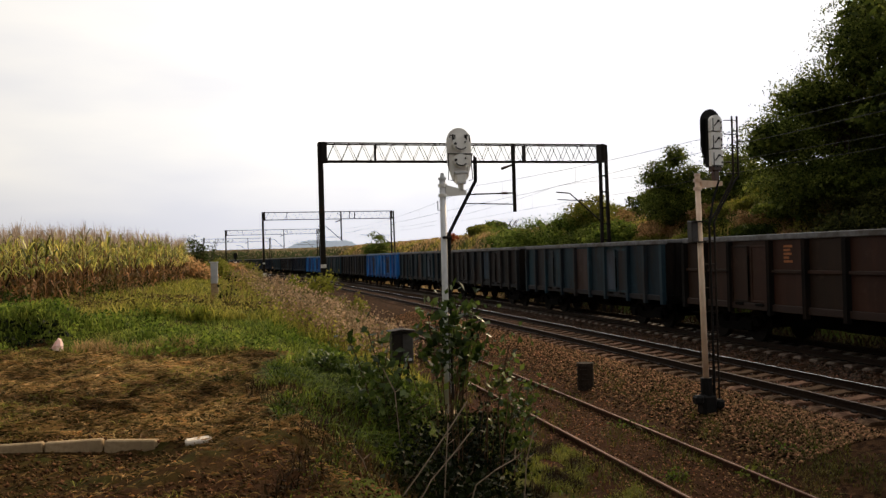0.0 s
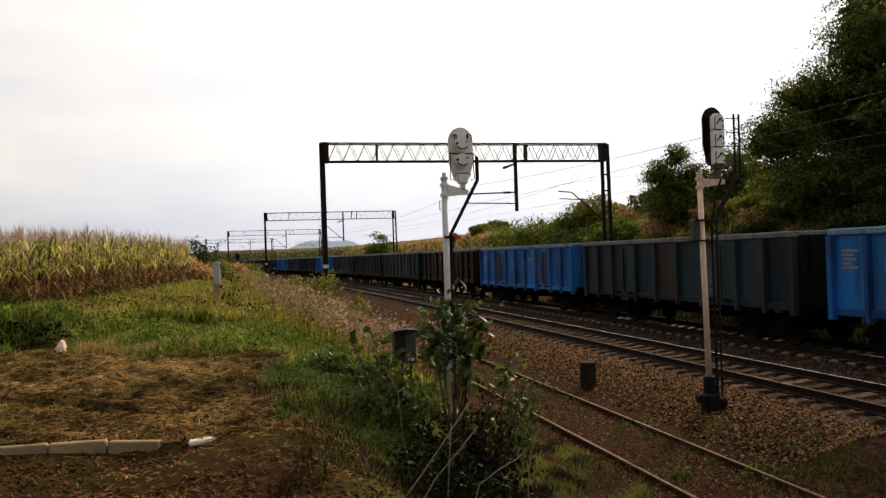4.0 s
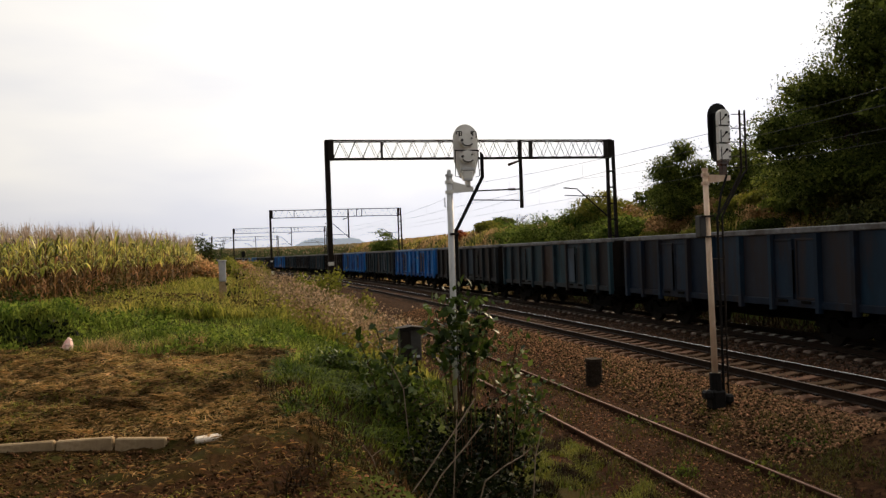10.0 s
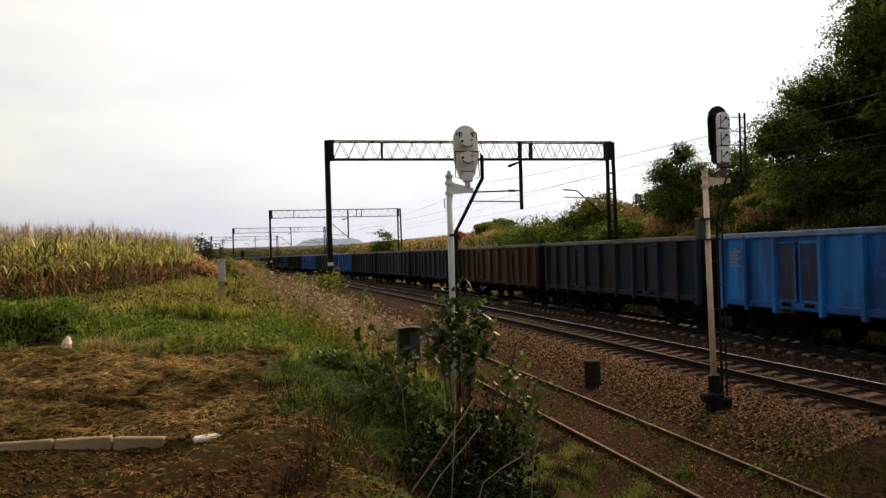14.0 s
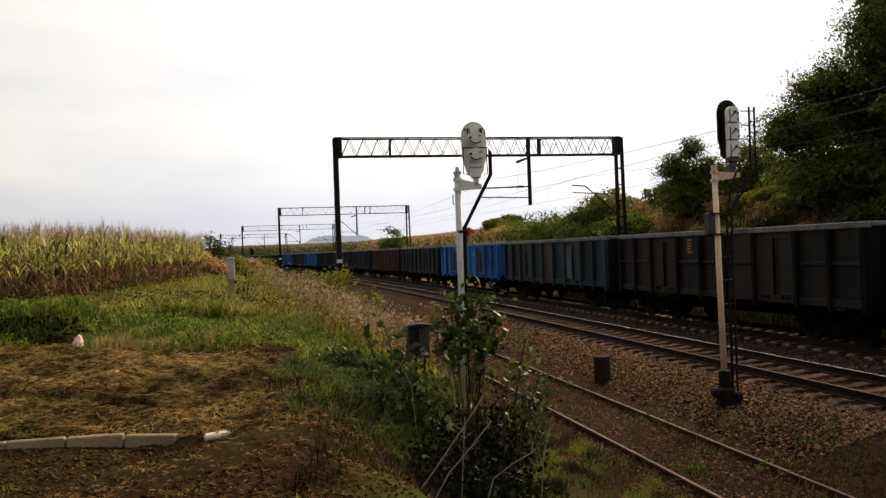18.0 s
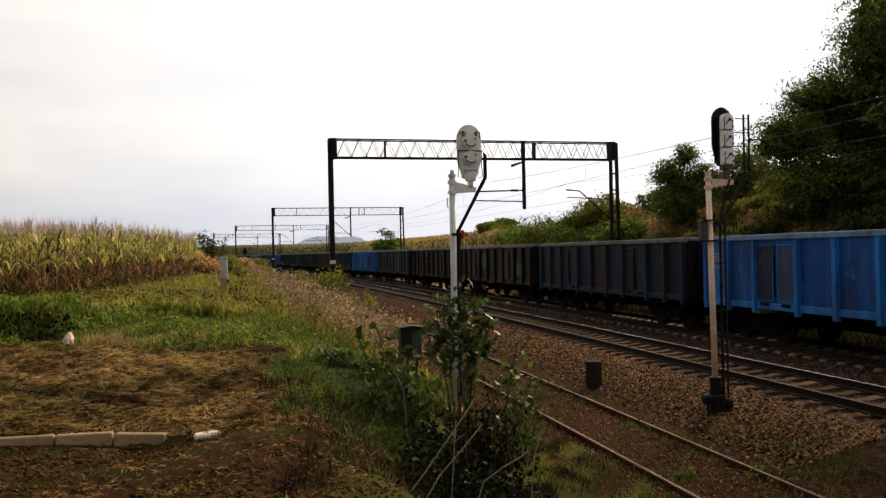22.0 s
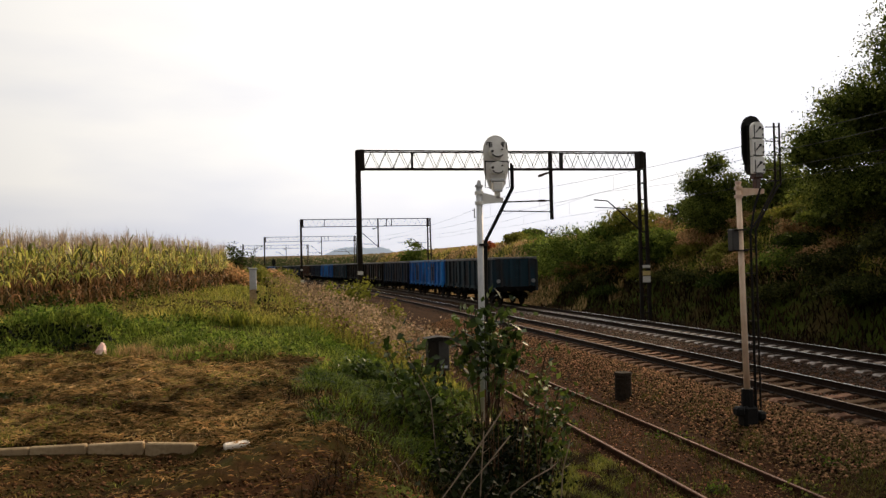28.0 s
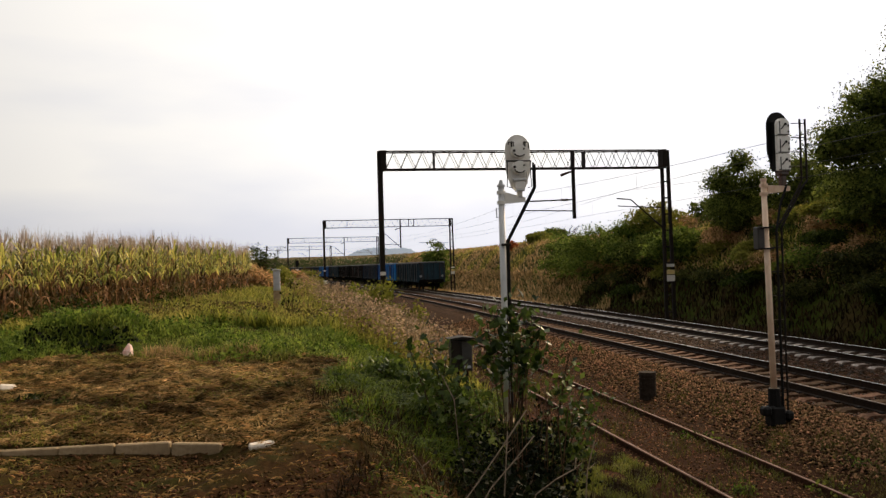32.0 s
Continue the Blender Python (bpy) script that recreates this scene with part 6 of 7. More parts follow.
def make_grass():
    rng = np.random.default_rng(31)

    def field(name, mk, label, sets):
        tagged(part(name, tri_mesh(name, *joined(*sets)), M[mk]), label, "grass", kind="stuff")

    # lush verge beyond the mown ground and down to the hollow
    P = roots(rng, 120000, (-8.5, 4.6), (4.2, 25.0), lambda x, y, u: ((y > 14.0 + 0.35 * np.sin(x * 1.4)) | (x > 0.35 + 0.35 * np.sin(y))) & (u < -10.9) & ((x < 0.9) | (y > 11.5) | (rng.uniform(0, 1, len(x)) < 0.12 * (y < 7.5) + 0.05)), 0.8)
    heap = np.exp(-(((P[:, 0] + 4.1) / 1.0) ** 4) - ((P[:, 1] - 16.0) / 1.1) ** 4)
    tuft = 0.75 + 0.45 * patchy(P[:, 0], P[:, 1], 1.1, 0.9)
    h = rng.uniform(0.08, 0.26, len(P)) * np.clip(tuft, 0.35, 1.6) * (1 + 0.5 * heap) * np.where((P[:, 0] > 0.2) & (P[:, 1] < 12.5), 0.6, 1.0)
    # Roots towards the hollow get the shaded copy of the grass.
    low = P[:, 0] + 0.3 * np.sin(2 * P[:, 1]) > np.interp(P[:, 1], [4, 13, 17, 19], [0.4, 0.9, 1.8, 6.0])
    field("lush_grass", "grass_lush", "lush green grass on the verge round the mown patch", [blades(rng, P[~low], h[~low], 0.014 + 0.02 * h[~low], 1.1)])
    field("hollow_edge_grass", "shade_green", "green grass round the hollow, darkened to stand for shade", [blades(rng, P[low], h[low], 0.014 + 0.02 * h[low], 1.2)])
    # broad-leaved herbs among the grass and all over the heap
    P = roots(rng, 46000, (-8.0, 3.0), (13.6, 25.0), lambda x, y, u: (y > 14.1 + 0.35 * np.sin(x * 1.4)) & (u < -11.6) & (patchy(x, y, 0.9, 2.2) + 2.0 * np.exp(-(((x + 4.1) / 1.1) ** 4) - ((y - 16.0) / 1.2) ** 4) > 0.1), 1.0)
    P[:, 2] += rng.uniform(0.04, 0.30, len(P)) * np.clip(0.7 + 0.4 * patchy(P[:, 0], P[:, 1], 1.1, 0.9), 0.3, 1.4)
    # Shade on the heap's steep face, painted with near-black leaves.
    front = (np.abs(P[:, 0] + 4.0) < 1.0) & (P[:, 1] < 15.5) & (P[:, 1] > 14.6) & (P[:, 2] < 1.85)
    field("heap_nettles", "shade_leaf", "near-black leaves standing for shade on the heap's steep face", [leaves(rng, P[front], 0.085, 0.3)])
    P = P[~front]
    field("herb_leaves", "herb", "broad green nettle-like herbs on the verge and the heap", [leaves(rng, P, 0.075, 0.3)])
    P = roots(rng, 30000, (-14.0, -2.5), (16.8, 46.0), lambda x, y, u: (x > np.interp(y, [15, 19, 26, 48], [-30, -9.0, -6.0, -4.2])) & (x < np.interp(y, [15, 19, 26, 48], [-7.0, -5.9, -4.6, -3.0]) + 0.5 * np.sin(y)), 1.5)
    P[:, 2] += rng.uniform(0.05, 0.75, len(P)) * np.clip(0.75 + 0.4 * patchy(P[:, 0], P[:, 1], 0.8, 0.2), 0.25, 1.3)
    field("corn_foot_herbs", "nettle", "tall dull green weeds along the foot of the corn", [leaves(rng, P, 0.10, 0.3)])
    P = roots(rng, 7000, (-4.2, 0.6), (18.2, 23.5), lambda x, y, u: patchy(x, y, 0.9, 1.4) + 0.5 * patchy(x, y, 2.2, 0.6) > 0.45, 1.0)
    P[:, 2] += rng.uniform(0.05, 0.55, len(P))
    field("withered_docks", "dock", "withered brown docks among the grass", [leaves(rng, P, 0.085, 0.3)])
    # coarser olive grass towards the corn and the bend
    P = roots(rng, 50000, (-7.5, 5.2), (18.0, 62.0), lambda x, y, u: (u < -11.2) & (patchy(x, y, 0.6) > -1.0), 1.4)
    h = rng.uniform(0.15, 0.50, len(P))
    field("olive_grass", "grass_olive", "rough olive autumn grass beside the corn field", [blades(rng, P, h, 0.02 + 0.001 * P[:, 1], 0.7)])
    # dry stalks
    P = roots(rng, 20000, (-6.5, 5.2), (15.0, 75.0), lambda x, y, u: (u < -10.9) & (patchy(x, y, 0.5, 2.0) > 0.9 - 0.9 * (u > -13.2)) & (y > 21), 1.3)
    h = rng.uniform(0.2, 0.7, len(P))
    field("dry_grass", "grass_dry", "dry straw-coloured grass stalks by the line", [blades(rng, P, h, 0.010 + 0.0007 * P[:, 1], 0.5)])
    # far bank
    P = roots(rng, 60000, (4.0, 36.0), (16.0, 150.0), lambda x, y, u: (u > 6.8) & (u < 15), 1.2)
    h = rng.uniform(0.2, 0.6, len(P))
    c = patchy(P[:, 0], P[:, 1], 0.35, 4.0) > 0.25
    field("bank_grass", "bank_olive", "tufted olive grass on the far bank", [blades(rng, P[c], h[c], 0.03 + 0.0012 * P[c, 1], 0.8)])
    c = ~c
    field("bank_dry_grass", "bank_tan", "dry yellow grass on the far bank", [blades(rng, P[c], h[c], 0.03 + 0.0012 * P[c, 1], 0.8)])
    P = roots(rng, 60000, (15.0, 34.0), (16.0, 62.0), lambda x, y, u: (u > 6.8) & (u < 13), 1.0)
    k = patchy(P[:, 0], P[:, 1], 0.7, 5.0) > 0.2
    P[:, 2] += rng.uniform(0.05, 0.8, len(P)) * np.clip(0.8 + 0.5 * patchy(P[:, 0], P[:, 1], 0.8, 1.0), 0.2, 1.6)
    field("bank_herbs", "grass_olive", "low olive herbs covering the far bank", [leaves(rng, P[k], 0.12, 0.3)])
    field("bank_withered_herbs", "weed_brown", "withered brown weeds on the far bank", [leaves(rng, P[~k], 0.12, 0.3)])
    P = roots(rng, 90000, (4.0, 26.0), (10.0, 110.0), lambda x, y, u: (u > 2.4) & (u < 7.6), 1.5)
    h = rng.uniform(0.15, 0.6, len(P))
    # The nearer stretch takes the grass colour that has shade painted in.
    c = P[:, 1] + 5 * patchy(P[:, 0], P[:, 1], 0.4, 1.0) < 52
    field("ditch_grass", "dry_shade_grass", "dead grass in the ditch, darkened to stand for shade at the bank's foot", [blades(rng, P[c], h[c], 0.03 + 0.001 * P[c, 1], 0.9)])
    field("bank_foot_grass", "bank_tan", "tan dry grass on the open slope of the bank", [blades(rng, P[~c], h[~c], 0.03 + 0.0012 * P[~c, 1], 0.9)])
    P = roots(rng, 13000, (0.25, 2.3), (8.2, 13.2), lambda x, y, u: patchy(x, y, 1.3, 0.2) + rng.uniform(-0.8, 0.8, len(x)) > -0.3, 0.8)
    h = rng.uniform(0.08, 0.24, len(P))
    field("slope_grass", "shade_green", "long green grass hanging into the hollow, coloured as in shade", [blades(rng, P, h, 0.018, 1.5)])
    # soil and moss creeping over the ballast's foot
    P = roots(rng, 12000, (6.6, 9.6), (8.0, 14.0), lambda x, y, u: (u > -8.6) & (u < -6.3) & (patchy(x, y, 1.7, 0.6) + rng.uniform(-0.5, 0.5, len(x)) > 0.2 + 0.25 * np.maximum(y - 10, 0)), 1.0)
    field("ballast_foot_weeds", "siding_grass", "dull weeds creeping over the ballast's foot", [blades(rng, P, rng.uniform(0.03, 0.13, len(P)), 0.014, 1.1)])
    # leaf litter between and beside the siding's rails
    P = roots(rng, 20000, (-0.4, 9.5), (4.8, 24.0), lambda x, y, u: (u > -15.4) & (u < -7.6) & (patchy(x, y, 1.4, 2.6) + rng.uniform(-1, 1, len(x)) > 0.1), 1.3)
    P[:, 2] += 0.02
    tagged(part("leaf_litter", tri_mesh("leaf_litter", *leaves(rng, P, 0.05, 0.0)), M["litter"]), "fallen brown leaves scattered along the siding", "leaf litter", kind="stuff")
    # dead grass with shade in its colour on the hollow's slope, olive tufts beyond
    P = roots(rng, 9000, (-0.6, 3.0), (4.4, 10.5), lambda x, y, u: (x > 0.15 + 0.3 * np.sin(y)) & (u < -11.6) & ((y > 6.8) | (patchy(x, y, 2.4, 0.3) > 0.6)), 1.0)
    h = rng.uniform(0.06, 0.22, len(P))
    field("dead_slope_grass", "dead_shade_grass", "dead grass hanging over the hollow, darkened to stand for shade", [blades(rng, P, h, 0.012, 1.1)])
    P = roots(rng, 34000, (2.6, 5.4), (5.0, 13.0), lambda x, y, u: (u > -12.6) & (u < -10.1) & (patchy(x, y, 1.6, 0.7) > -0.1), 1.0)
    h = rng.uniform(0.04, 0.17, len(P))
    old = patchy(P[:, 0], P[:, 1], 2.1, 1.7) + rng.uniform(-0.6, 0.6, len(P)) > -0.1
    field("withered_hollow_grass", "dry_shade_grass", "withered brown grass beside the rusty siding", [blades(rng, P[old], h[old], 0.012, 1.0)])
    P, h = P[~old], h[~old]
    field("hollow_grass", "sumac_leaf", "yellowish tufts of grass beside the rusty siding", [blades(rng, P, h, 0.012, 0.9)])
    P = roots(rng, 26000, (-110.0, 30.0), (115.0, 380.0), lambda x, y, u: (u > 5.0) & (u < 30.0), 1.3)
    h = rng.uniform(0.25, 0.6, len(P))
    field("far_field_grass", "far_tan", "dry tan grass on the distant field", [blades(rng, P, h, 0.12 + 0.001 * P[:, 1], 1.2)])
    # weeds in and along the siding
    P = roots(rng, 16000, (3.5, 9.5), (7.5, 30.0), lambda x, y, u: (u < -7.9) & (u > -11.6) & (patchy(x, y, 1.1, 1.0) > 0.15 - 0.25 * (u < -10)), 1.3)
    h = rng.uniform(0.05, 0.20, len(P))
    field("siding_weeds", "siding_grass", "thin weeds growing along the disused siding", [blades(rng, P, h, 0.016, 0.9)])
    P = roots(rng, 9000, (7.4, 9.4), (8.0, 20.0), lambda x, y, u: (np.abs(x - 8.4 - 0.1 * np.sin(y * 2)) < 0.45) & (patchy(x, y, 1.3, 0.4) > -0.1), 1.2)
    h = rng.uniform(0.03, 0.12, len(P))
    field("ballast_grass", "siding_grass", "short moss-green grass at the ballast's foot", [blades(rng, P, h, 0.014, 0.9)])


make_grass()


def make_hay():
    """Mown, drying strands lying flat, with the turf showing between."""
    rng = np.random.default_rng(41)
    n = 300000
    x = rng.uniform(-7.5, 1.0, n)
    y = 4.6 + 10.4 * rng.uniform(0, 1, n) ** 0.9
    ky = kerb_y(x)
    thick = 0.45 * patchy(x, y, 0.8, 0.3) + 0.8 * patchy(x, y, 3.4, 1.3) + 0.7 * patchy(x, y, 9.0, 0.7)
    ok = (y < 14.6 + 0.35 * np.sin(x * 1.4)) & (x < 0.7 + 0.3 * np.sin(y)) & (thick + rng.uniform(-1, 1, n) > -0.9 + 1.2 * np.clip(x + 0.2, 0, 1)) & ((y > ky) | (rng.uniform(0, 1, n) < 0.15)) & ~((y > ky - 0.16) & (y < ky + 0.06) & (x < -0.6) & (x > -3.9))
    x, y, thick = x[ok], y[ok], thick[ok]
    n = len(x)
    az = rng.normal(0.15, 1.0, n) + np.pi * rng.integers(0, 2, n)
    L, w = rng.uniform(0.04, 0.19, n) * np.clip(y / 11, 0.55, 1), rng.uniform(0.004, 0.0095, n) * np.clip(y / 12, 0.5, 1)
    d = np.stack([np.cos(az), np.sin(az)], 1)
    lift = 0.006 + 0.035 * np.clip(thick, 0, 1.6) * rng.uniform(0.0, 1.0, n)
    tip = rng.uniform(-0.25, 0.45, n) * L
    s = np.stack([-d[:, 1], d[:, 0], rng.uniform(-0.8, 0.8, n)], 1) * (w / 2)[:, None]
    mid = np.stack([x, y, land(x, y) + lift + 0.012], 1)
    pts = []
    for f in (-0.5, 0.5):
        px, py = x + d[:, 0] * L * f, y + d[:, 1] * L * f
        pts.append(np.stack([px, py, np.maximum(land(px, py) + 0.003, mid[:, 2] + f * tip - 0.012)], 1))
    V = np.stack([pts[0], mid - s, pts[1], mid + s], 1).reshape(-1, 3)
    o = np.arange(n)[:, None] * 4
    F = np.concatenate([o + np.array([q]) for q in ([0, 1, 2], [0, 2, 3])], 0)
    tagged(part("mown_hay", tri_mesh("mown_hay", V, F), M["hay"]), "brown mown hay lying loose on the ground", "hay", kind="stuff")
    # short cut stalks still standing among the strands
    P = roots(rng, 46000, (-7.5, 0.9), (5.6, 14.8), lambda x, y, u: (x < 0.7) & (y < 14.7 + 0.35 * np.sin(x * 1.4)) & (patchy(x, y, 3.0, 0.9) + 0.8 * patchy(x, y, 7.0, 0.2) + rng.uniform(-0.5, 0.5, len(x)) > 0.35) & (y > kerb_y(x) + 0.06), 0.9)
    tagged(part("cut_stalks", tri_mesh("cut_stalks", *blades(rng, P, rng.uniform(0.035, 0.12, len(P)), 0.008, 1.3)), M["hay"]), "short cut stalks in small tufts among the hay", "hay", kind="stuff")
    P = roots(rng, 2600, (-2.9, -0.9), (14.1, 15.0), lambda x, y, u: patchy(x, y, 2.6, 0.5) + rng.uniform(-0.6, 0.6, len(x)) > 0.2, 1.0)
    tagged(part("straw_tufts", tri_mesh("straw_tufts", *blades(rng, P, rng.uniform(0.10, 0.30, len(P)), 0.010, 0.9)), M["bank_tan"]), "dry straw tufts along the edge of the mown patch", "grass", kind="stuff")
    # regrowth between the strands
    P = roots(rng, 60000, (-7.5, 1.0), (4.8, 14.6), lambda x, y, u: (x < 0.7) & (y > 5.6) & (patchy(x, y, 0.75, 1.9) + 0.6 * patchy(x, y, 2.2, 0.4) - 0.25 * (x + 2.0) > 0.1) & ((y > kerb_y(x) + 0.04) | ((y < kerb_y(x) - 0.14) & (patchy(x, y, 2.6, 0.8) > 0.5))), 1.0)
    h = rng.uniform(0.03, 0.09, len(P))
    tagged(part("stubble_grass", tri_mesh("stubble_grass", *blades(rng, P, h, 0.009, 0.9)), M["grass_olive"]), "short olive stubble grass between the hay", "grass", kind="stuff")


make_hay()


def make_weeds():
    """Faded goldenrod and thistle, a dense band on the edge of the cutting."""
    rng = np.random.default_rng(51)

    def band(n, xr, yr, keep, k, hmax):
        C = roots(rng, n // 7, xr, yr, keep)
        own = rng.integers(0, len(C), int(len(C) * 14))
        P = C[own] + rng.normal(size=(len(own), 3)) * np.array([0.30, 0.30, 0])
        P[:, 2] = land(P[:, 0], P[:, 1])
        tall = rng.uniform(0.55, 1.0, len(C))
        h = rng.uniform(0.75, 1.0, len(P)) * tall[own] * hmax
        stems = blades(rng, P, h, 0.018, 0.25, 0.2)
        top = np.repeat(P + np.stack([np.zeros(len(P)), np.zeros(len(P)), h * 0.9], 1), k, 0)
        heads = leaves(rng, top + rng.normal(size=top.shape) * np.array([0.12, 0.12, 0.19]), 0.085)
        low = np.repeat(P + np.stack([np.zeros(len(P)), np.zeros(len(P)), h * 0.5], 1), 6, 0)
        side = leaves(rng, low + rng.normal(size=low.shape) * np.array([0.10, 0.10, 0.18]), 0.10)
        return stems, heads, side
    a = band(3400, (-0.6, 5.0), (18.0, 46.0), lambda x, y, u: (u < -11.0) & (u > -14.4) & (patchy(x, y, 1.5, 3.0) + 0.6 * patchy(x, y, 0.5, 1.0) > 0.25 + 0.5 * (u < -13.2) + 0.02 * np.maximum(y - 30, 0)), 13, 1.35)
    b = band(1800, (-8.0, 4.0), (32.0, 110.0), lambda x, y, u: (u < -10.6) & (u > -15.5) & (patchy(x, y, 0.5, 1.0) > -0.2), 4, 1.6)
    c = band(2200, (14.0, 30.0), (20.0, 60.0), lambda x, y, u: (u > 7.2) & (u < 12.0), 4, 1.2)
    t = thing("faded_weeds", Matrix(), "beige seeding goldenrod and thistles along the cutting's edge", "weeds", kind="stuff")
    tagged(part("stems", tri_mesh("stems", *joined(a[0], b[0], c[0])), M["grass_dry"], t), kind="stuff")
    tagged(part("seed_heads", tri_mesh("seed_heads", *joined(a[1], b[1])), M["weed_fluff"], t), kind="stuff")
    tagged(part("stem_leaves", tri_mesh("stem_leaves", *joined(a[2], b[2], c[2])), M["grass_olive"], t), kind="stuff")


make_weeds()


def make_shrub(name, x, y, arms, count, size, spread, mk, label, seed, zlow=0.0, start=0.25):
    """A low shrub: canes that fan out from the root, with leaves along their outer two thirds. arms: dx, dy, top height over the root."""
    rng = np.random.default_rng(seed)
    z0 = float(land(x, y)) - 0.05
    t = thing(name, pose(x, y, z0), label, "shrub")
    C = []
    for dx, dy, h in arms:
        p, q = Vector((rng.normal() * 0.06, rng.normal() * 0.06, 0)), Vector((dx, dy, h))
        m = p.lerp(q, 0.5) + Vector((0, 0, 0.12 * h))
        part("cane", Geo().pipe([p, m, p.lerp(q, 0.96)], 0.007, 5), M["bark"], t)
        n = int(count / len(arms))
        f = rng.uniform(start, 1.05, n)
        A = np.where((f < 0.5)[:, None], np.array(p)[None] + (np.array(m) - np.array(p))[None] * (f / 0.5)[:, None], np.array(m)[None] + (np.array(q) - np.array(m))[None] * ((f - 0.5) / 0.5)[:, None])
        C.append(A + rng.normal(size=(n, 3)) * spread)
    C = np.concatenate(C)
    C = C[C[:, 2] > zlow]
    V, F = leaves(rng, C, size, 0.5)
    part("foliage", tri_mesh("foliage", V, F), M[mk], t)
    return t


_r = random.Random(4)
make_shrub("climbing_shrub", 2.62, 10.4, [(0.0, 0, 2.05), (0.14, 0.1, 2.2), (-0.2, 0, 1.95), (0.34, 0, 1.9), (-0.32, 0.1, 1.7), (0.48, 0, 1.75), (0.25, -0.2, 1.6), (-0.30, 0, 2.0), (0.36, 0, 2.05), (0.30, 0.1, 1.9)], 480, 0.14, 0.11, "vine_leaf",
           "leafy green climbing shrub growing round the signal mast", 71, start=0.42)
make_shrub("climbing_shrub", 3.0, 9.7, [(0.25, 0, 1.75), (0.42, 0, 1.25), (0.15, -0.1, 1.45), (0.45, 0.1, 0.9), (0.55, 0, 1.1), (0.40, 0, 0.6)], 430, 0.10, 0.12, "vine_leaf", "leafy green climbing shrub beside the siding", 72)
make_shrub("climbing_shrub", 1.62, 10.0, [(-0.4, 0, 1.15), (-0.15, 0.1, 1.25), (0.1, 0, 1.1), (0.3, 0, 0.8), (-0.3, 0, 0.85), (0.2, 0.1, 0.55)], 280, 0.12, 0.10, "vine_leaf", "leafy green climbing shrub before the relay box", 73)
for k, (hx, hy, rx, lo, hi, n, mk) in enumerate([(1.55, 11.6, 0.6, 0.15, 0.4, 900, "nettle"), (2.75, 9.6, 0.5, 0.2, 0.7, 1100, "shade_leaf"), (1.65, 9.9, 0.6, 0.15, 0.4, 1000, "nettle"), (2.35, 8.3, 0.55, 0.25, 0.6, 1300, "shade_leaf"),
                                                 (1.7, 7.4, 0.6, 0.2, 0.45, 1300, "shade_leaf"), (2.3, 7.1, 0.45, 0.2, 0.45, 900, "shade_leaf"), (2.3, 9.2, 0.6, 0.25, 0.6, 1300, "shade_leaf"), (1.7, 8.5, 0.4, 0.15, 0.4, 700, "shade_leaf")]):
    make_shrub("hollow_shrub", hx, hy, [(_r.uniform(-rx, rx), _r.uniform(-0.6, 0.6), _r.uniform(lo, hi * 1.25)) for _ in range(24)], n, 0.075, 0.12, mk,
               "tangled shrub filling the hollow by the siding, its leaves darkened as in shade" if mk == "shade_leaf" else "low green shrub on the edge of the hollow", 110 + k)
make_shrub("hollow_shrub", 1.35, 12.9, [(_r.uniform(-0.5, 0.3), _r.uniform(-0.4, 0.4), _r.uniform(0.2, 0.5)) for _ in range(12)], 600, 0.10, 0.10, "vine_leaf", "leafy shrub beside the relay box", 74)
make_shrub("sumac_shrub", 2.7, 33.6, [(_r.uniform(-1.1, 1.0), _r.uniform(-0.8, 0.8), _r.uniform(1.0, 1.95)) for _ in range(24)], 3000, 0.17, 0.18, "sumac_leaf", "yellow-green sumac shrub below the gantry", 75)
make_shrub("sumac_shrub", 4.2, 32.0, [(_r.uniform(-0.5, 0.5), _r.uniform(-0.6, 0.6), _r.uniform(0.9, 1.6)) for _ in range(14)], 1500, 0.17, 0.16, "sumac_leaf", "yellow-green sumac shrub below the gantry", 76)
make_shrub("dark_sapling", -0.55, 22.5, [(-0.25, 0, 1.0), (0.15, 0.1, 1.15), (0.35, 0, 0.9), (-0.05, 0, 0.8), (0.05, 0.1, 1.2)], 60, 0.10, 0.05, "shade_leaf", "spindly dark sapling in the grass", 77)


for k, (hx, hy, n, w, h) in enumerate([(6.95, 13.9, 160, 0.38, 0.16), (7.10, 10.05, 220, 0.45, 0.22), (5.35, 15.4, 150, 0.4, 0.2), (5.95, 10.4, 120, 0.3, 0.16), (8.3, 10.7, 140, 0.4, 0.12)]):
    make_shrub("siding_herb", hx, hy, [(_r.uniform(-w, w), _r.uniform(-w, w), _r.uniform(0.4, 1.0) * h) for _ in range(9)], n, 0.065, 0.035, "herb", "low leafy herb growing between the rusty rails", 140 + k, start=0.1)
for k, (hx, hy, w) in enumerate([(-3.86, 12.5, 0.24), (-3.47, 10.56, 0.20), (-3.06, 10.26, 0.16), (-0.35, 10.9, 0.2)]):
    make_shrub("dark_tuft", hx, hy, [(_r.uniform(-w, w), _r.uniform(-w, w), _r.uniform(0.05, 0.14)) for _ in range(8)], 150, 0.06, 0.03, "bramble", "dark leafy tuft still standing on the mown ground", 150 + k, start=0.1)


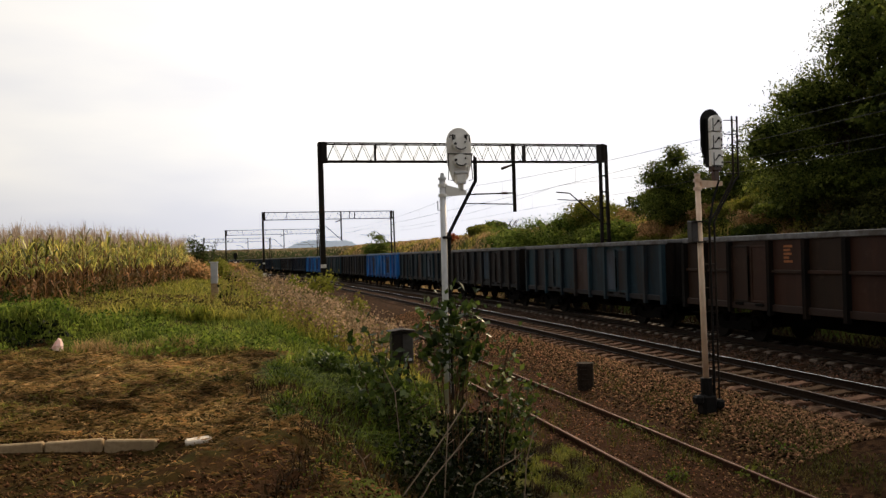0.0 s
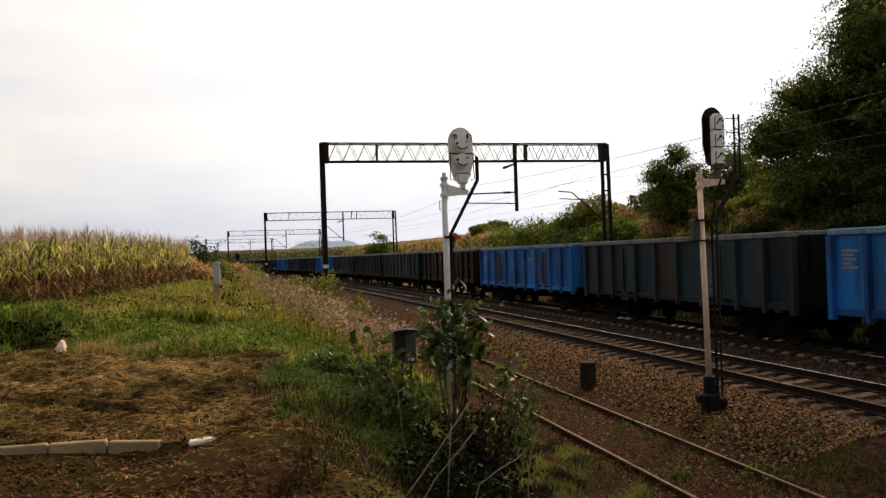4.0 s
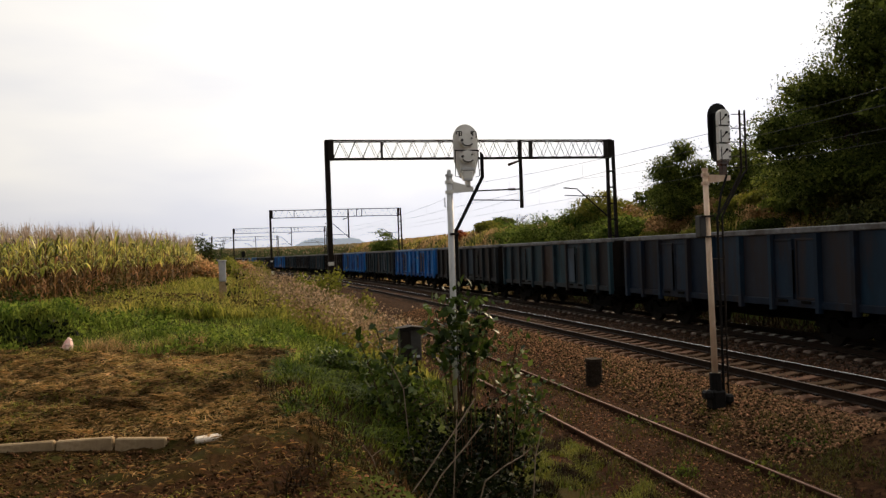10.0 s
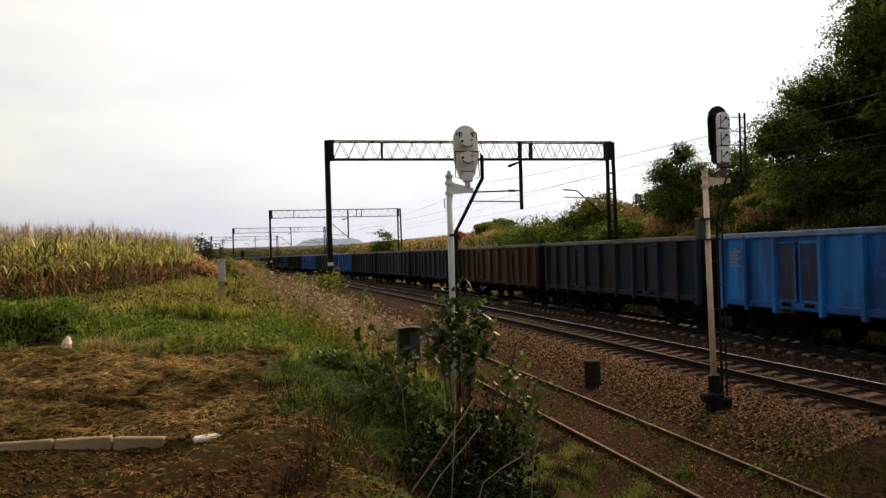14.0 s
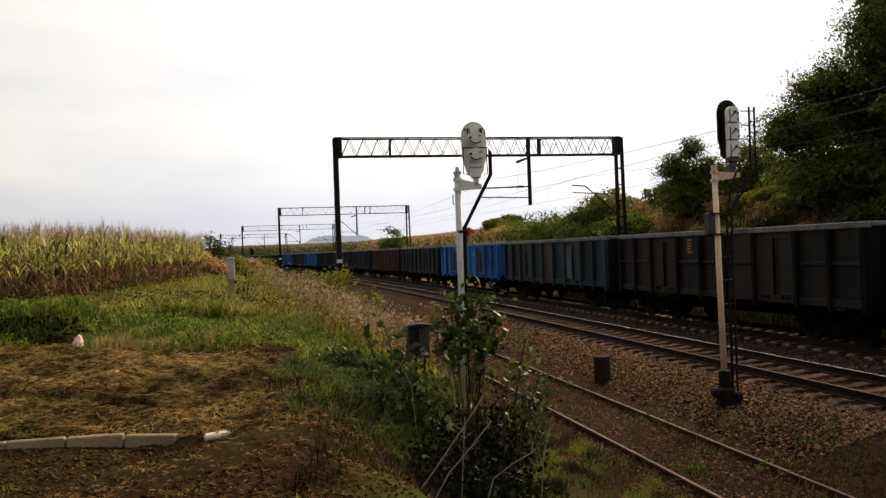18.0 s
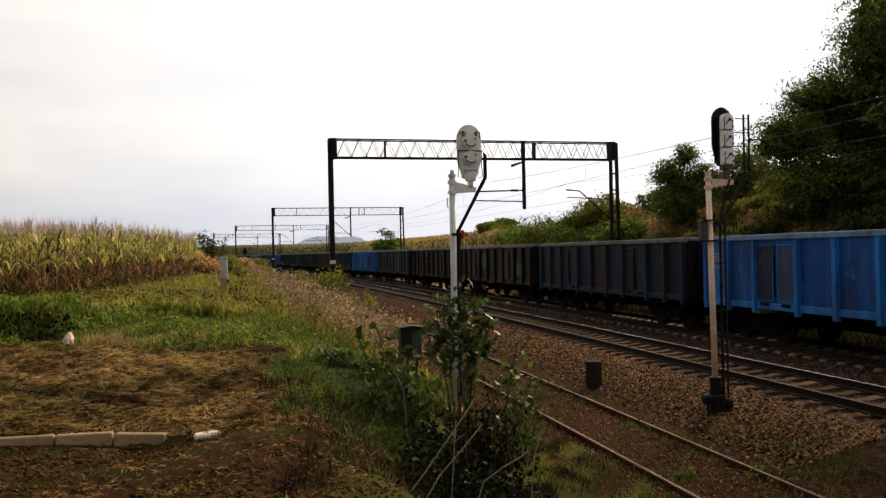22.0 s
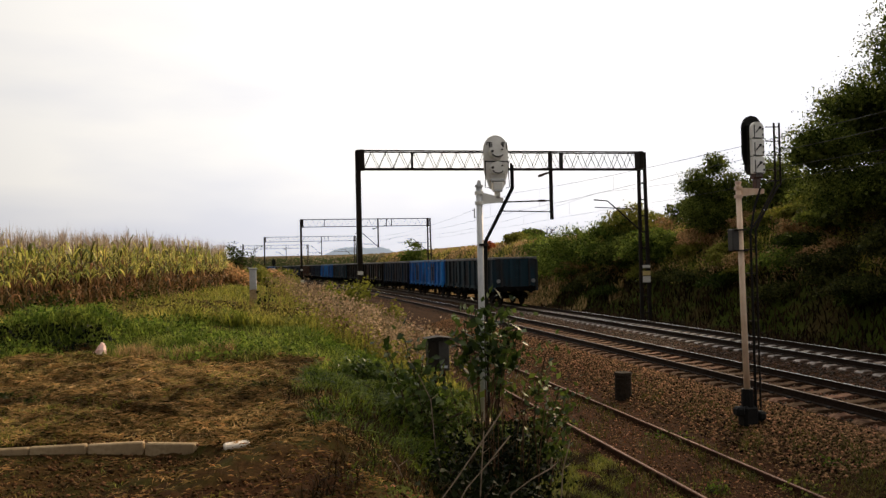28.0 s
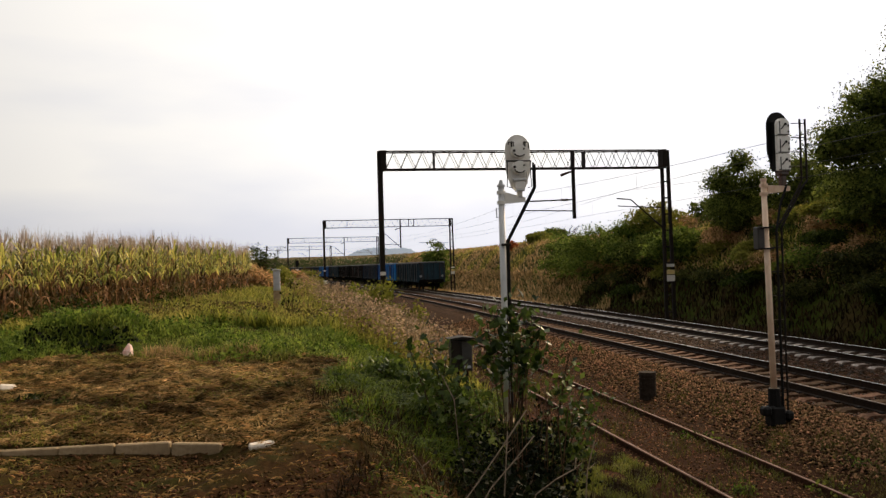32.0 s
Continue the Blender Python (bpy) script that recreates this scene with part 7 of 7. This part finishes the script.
def make_dry_stems():
    """Withered brown stems standing in the middle of the hollow."""
    r = random.Random(33)
    t = thing("dry_stems", Matrix(), "withered brown stems standing among the shrubs", "dry stems")
    for _ in range(34):
        x, y = r.uniform(2.25, 2.95), r.uniform(8.6, 10.6)
        z = float(land(x, y)) - 0.05
        h = r.uniform(0.7, 1.35)
        a, b = r.gauss(0, 0.10), r.gauss(0, 0.10)
        part("stem", Geo().pipe([(x, y, z), (x + a * 0.4, y + b * 0.4, z + h * 0.55), (x + a, y + b, z + h)], r.uniform(0.004, 0.008), 4), M["dry_stem"], t)


make_dry_stems()


def make_dead_canes():
    """Bleached dead canes leaning out of the hollow."""
    runs = [[(1.26, 6.95), (1.44, 7.0, 0.79), (1.68, 7.02, 1.09), (1.93, 7.05, 1.41)], [(1.38, 6.9), (1.55, 6.95, 0.75), (1.77, 6.98, 0.96), (1.98, 7.0, 1.18)],
            [(1.78, 6.95), (1.98, 7.0, 0.65), (2.17, 7.0, 0.77), (2.37, 7.05, 0.84), (2.39, 7.05, 0.94)], [(1.03, 7.1), (0.95, 7.05, 0.96), (0.87, 7.0, 1.08)], [(1.72, 9.3), (1.66, 9.3, 1.15), (1.52, 9.3, 1.45)],
            [(2.45, 7.2), (2.58, 7.3, 0.75), (2.66, 7.3, 1.02)], [(1.72, 7.3), (1.80, 7.35, 0.95), (1.83, 7.4, 1.15)]]
    for (x, y), *rest in runs:
        z = float(land(x, y)) - 0.05
        g = Geo().pipe([(x, y, z), *rest], 0.0065, 5)
        m = Vector(rest[-2])
        g.tube(m, m + Vector((0.09, 0.03, 0.05)), 0.004, 0.002, 4)
        tagged(part("dead_cane", g, M["dead_wood"]), "bleached dead cane leaning out of the shrub", "branch", "dead canes in the hollow")


make_dead_canes()


# ---------------------------------------------------------------- movement
def motions():
    times = [2.0 * k for k in range(17)]
    radius = 0.46
    for k, w in WAGONS.items():
        walk(w, [(t, wagon_pose(k, t)) for t in times])
    turns = [(f / FPS, -math.degrees((run(f / FPS) - run(0)) / radius)) for f in range(0, 961, 2)]
    for k, w in WAGONS.items():
        if k < -3:
            continue
        for ws in [c for c in w.children if c.name.split(".")[0] == "wheelset"]:
            y = ws.location.y
            walk(ws, [(t, pose(0, y, radius, a)) for t, a in turns])


motions()
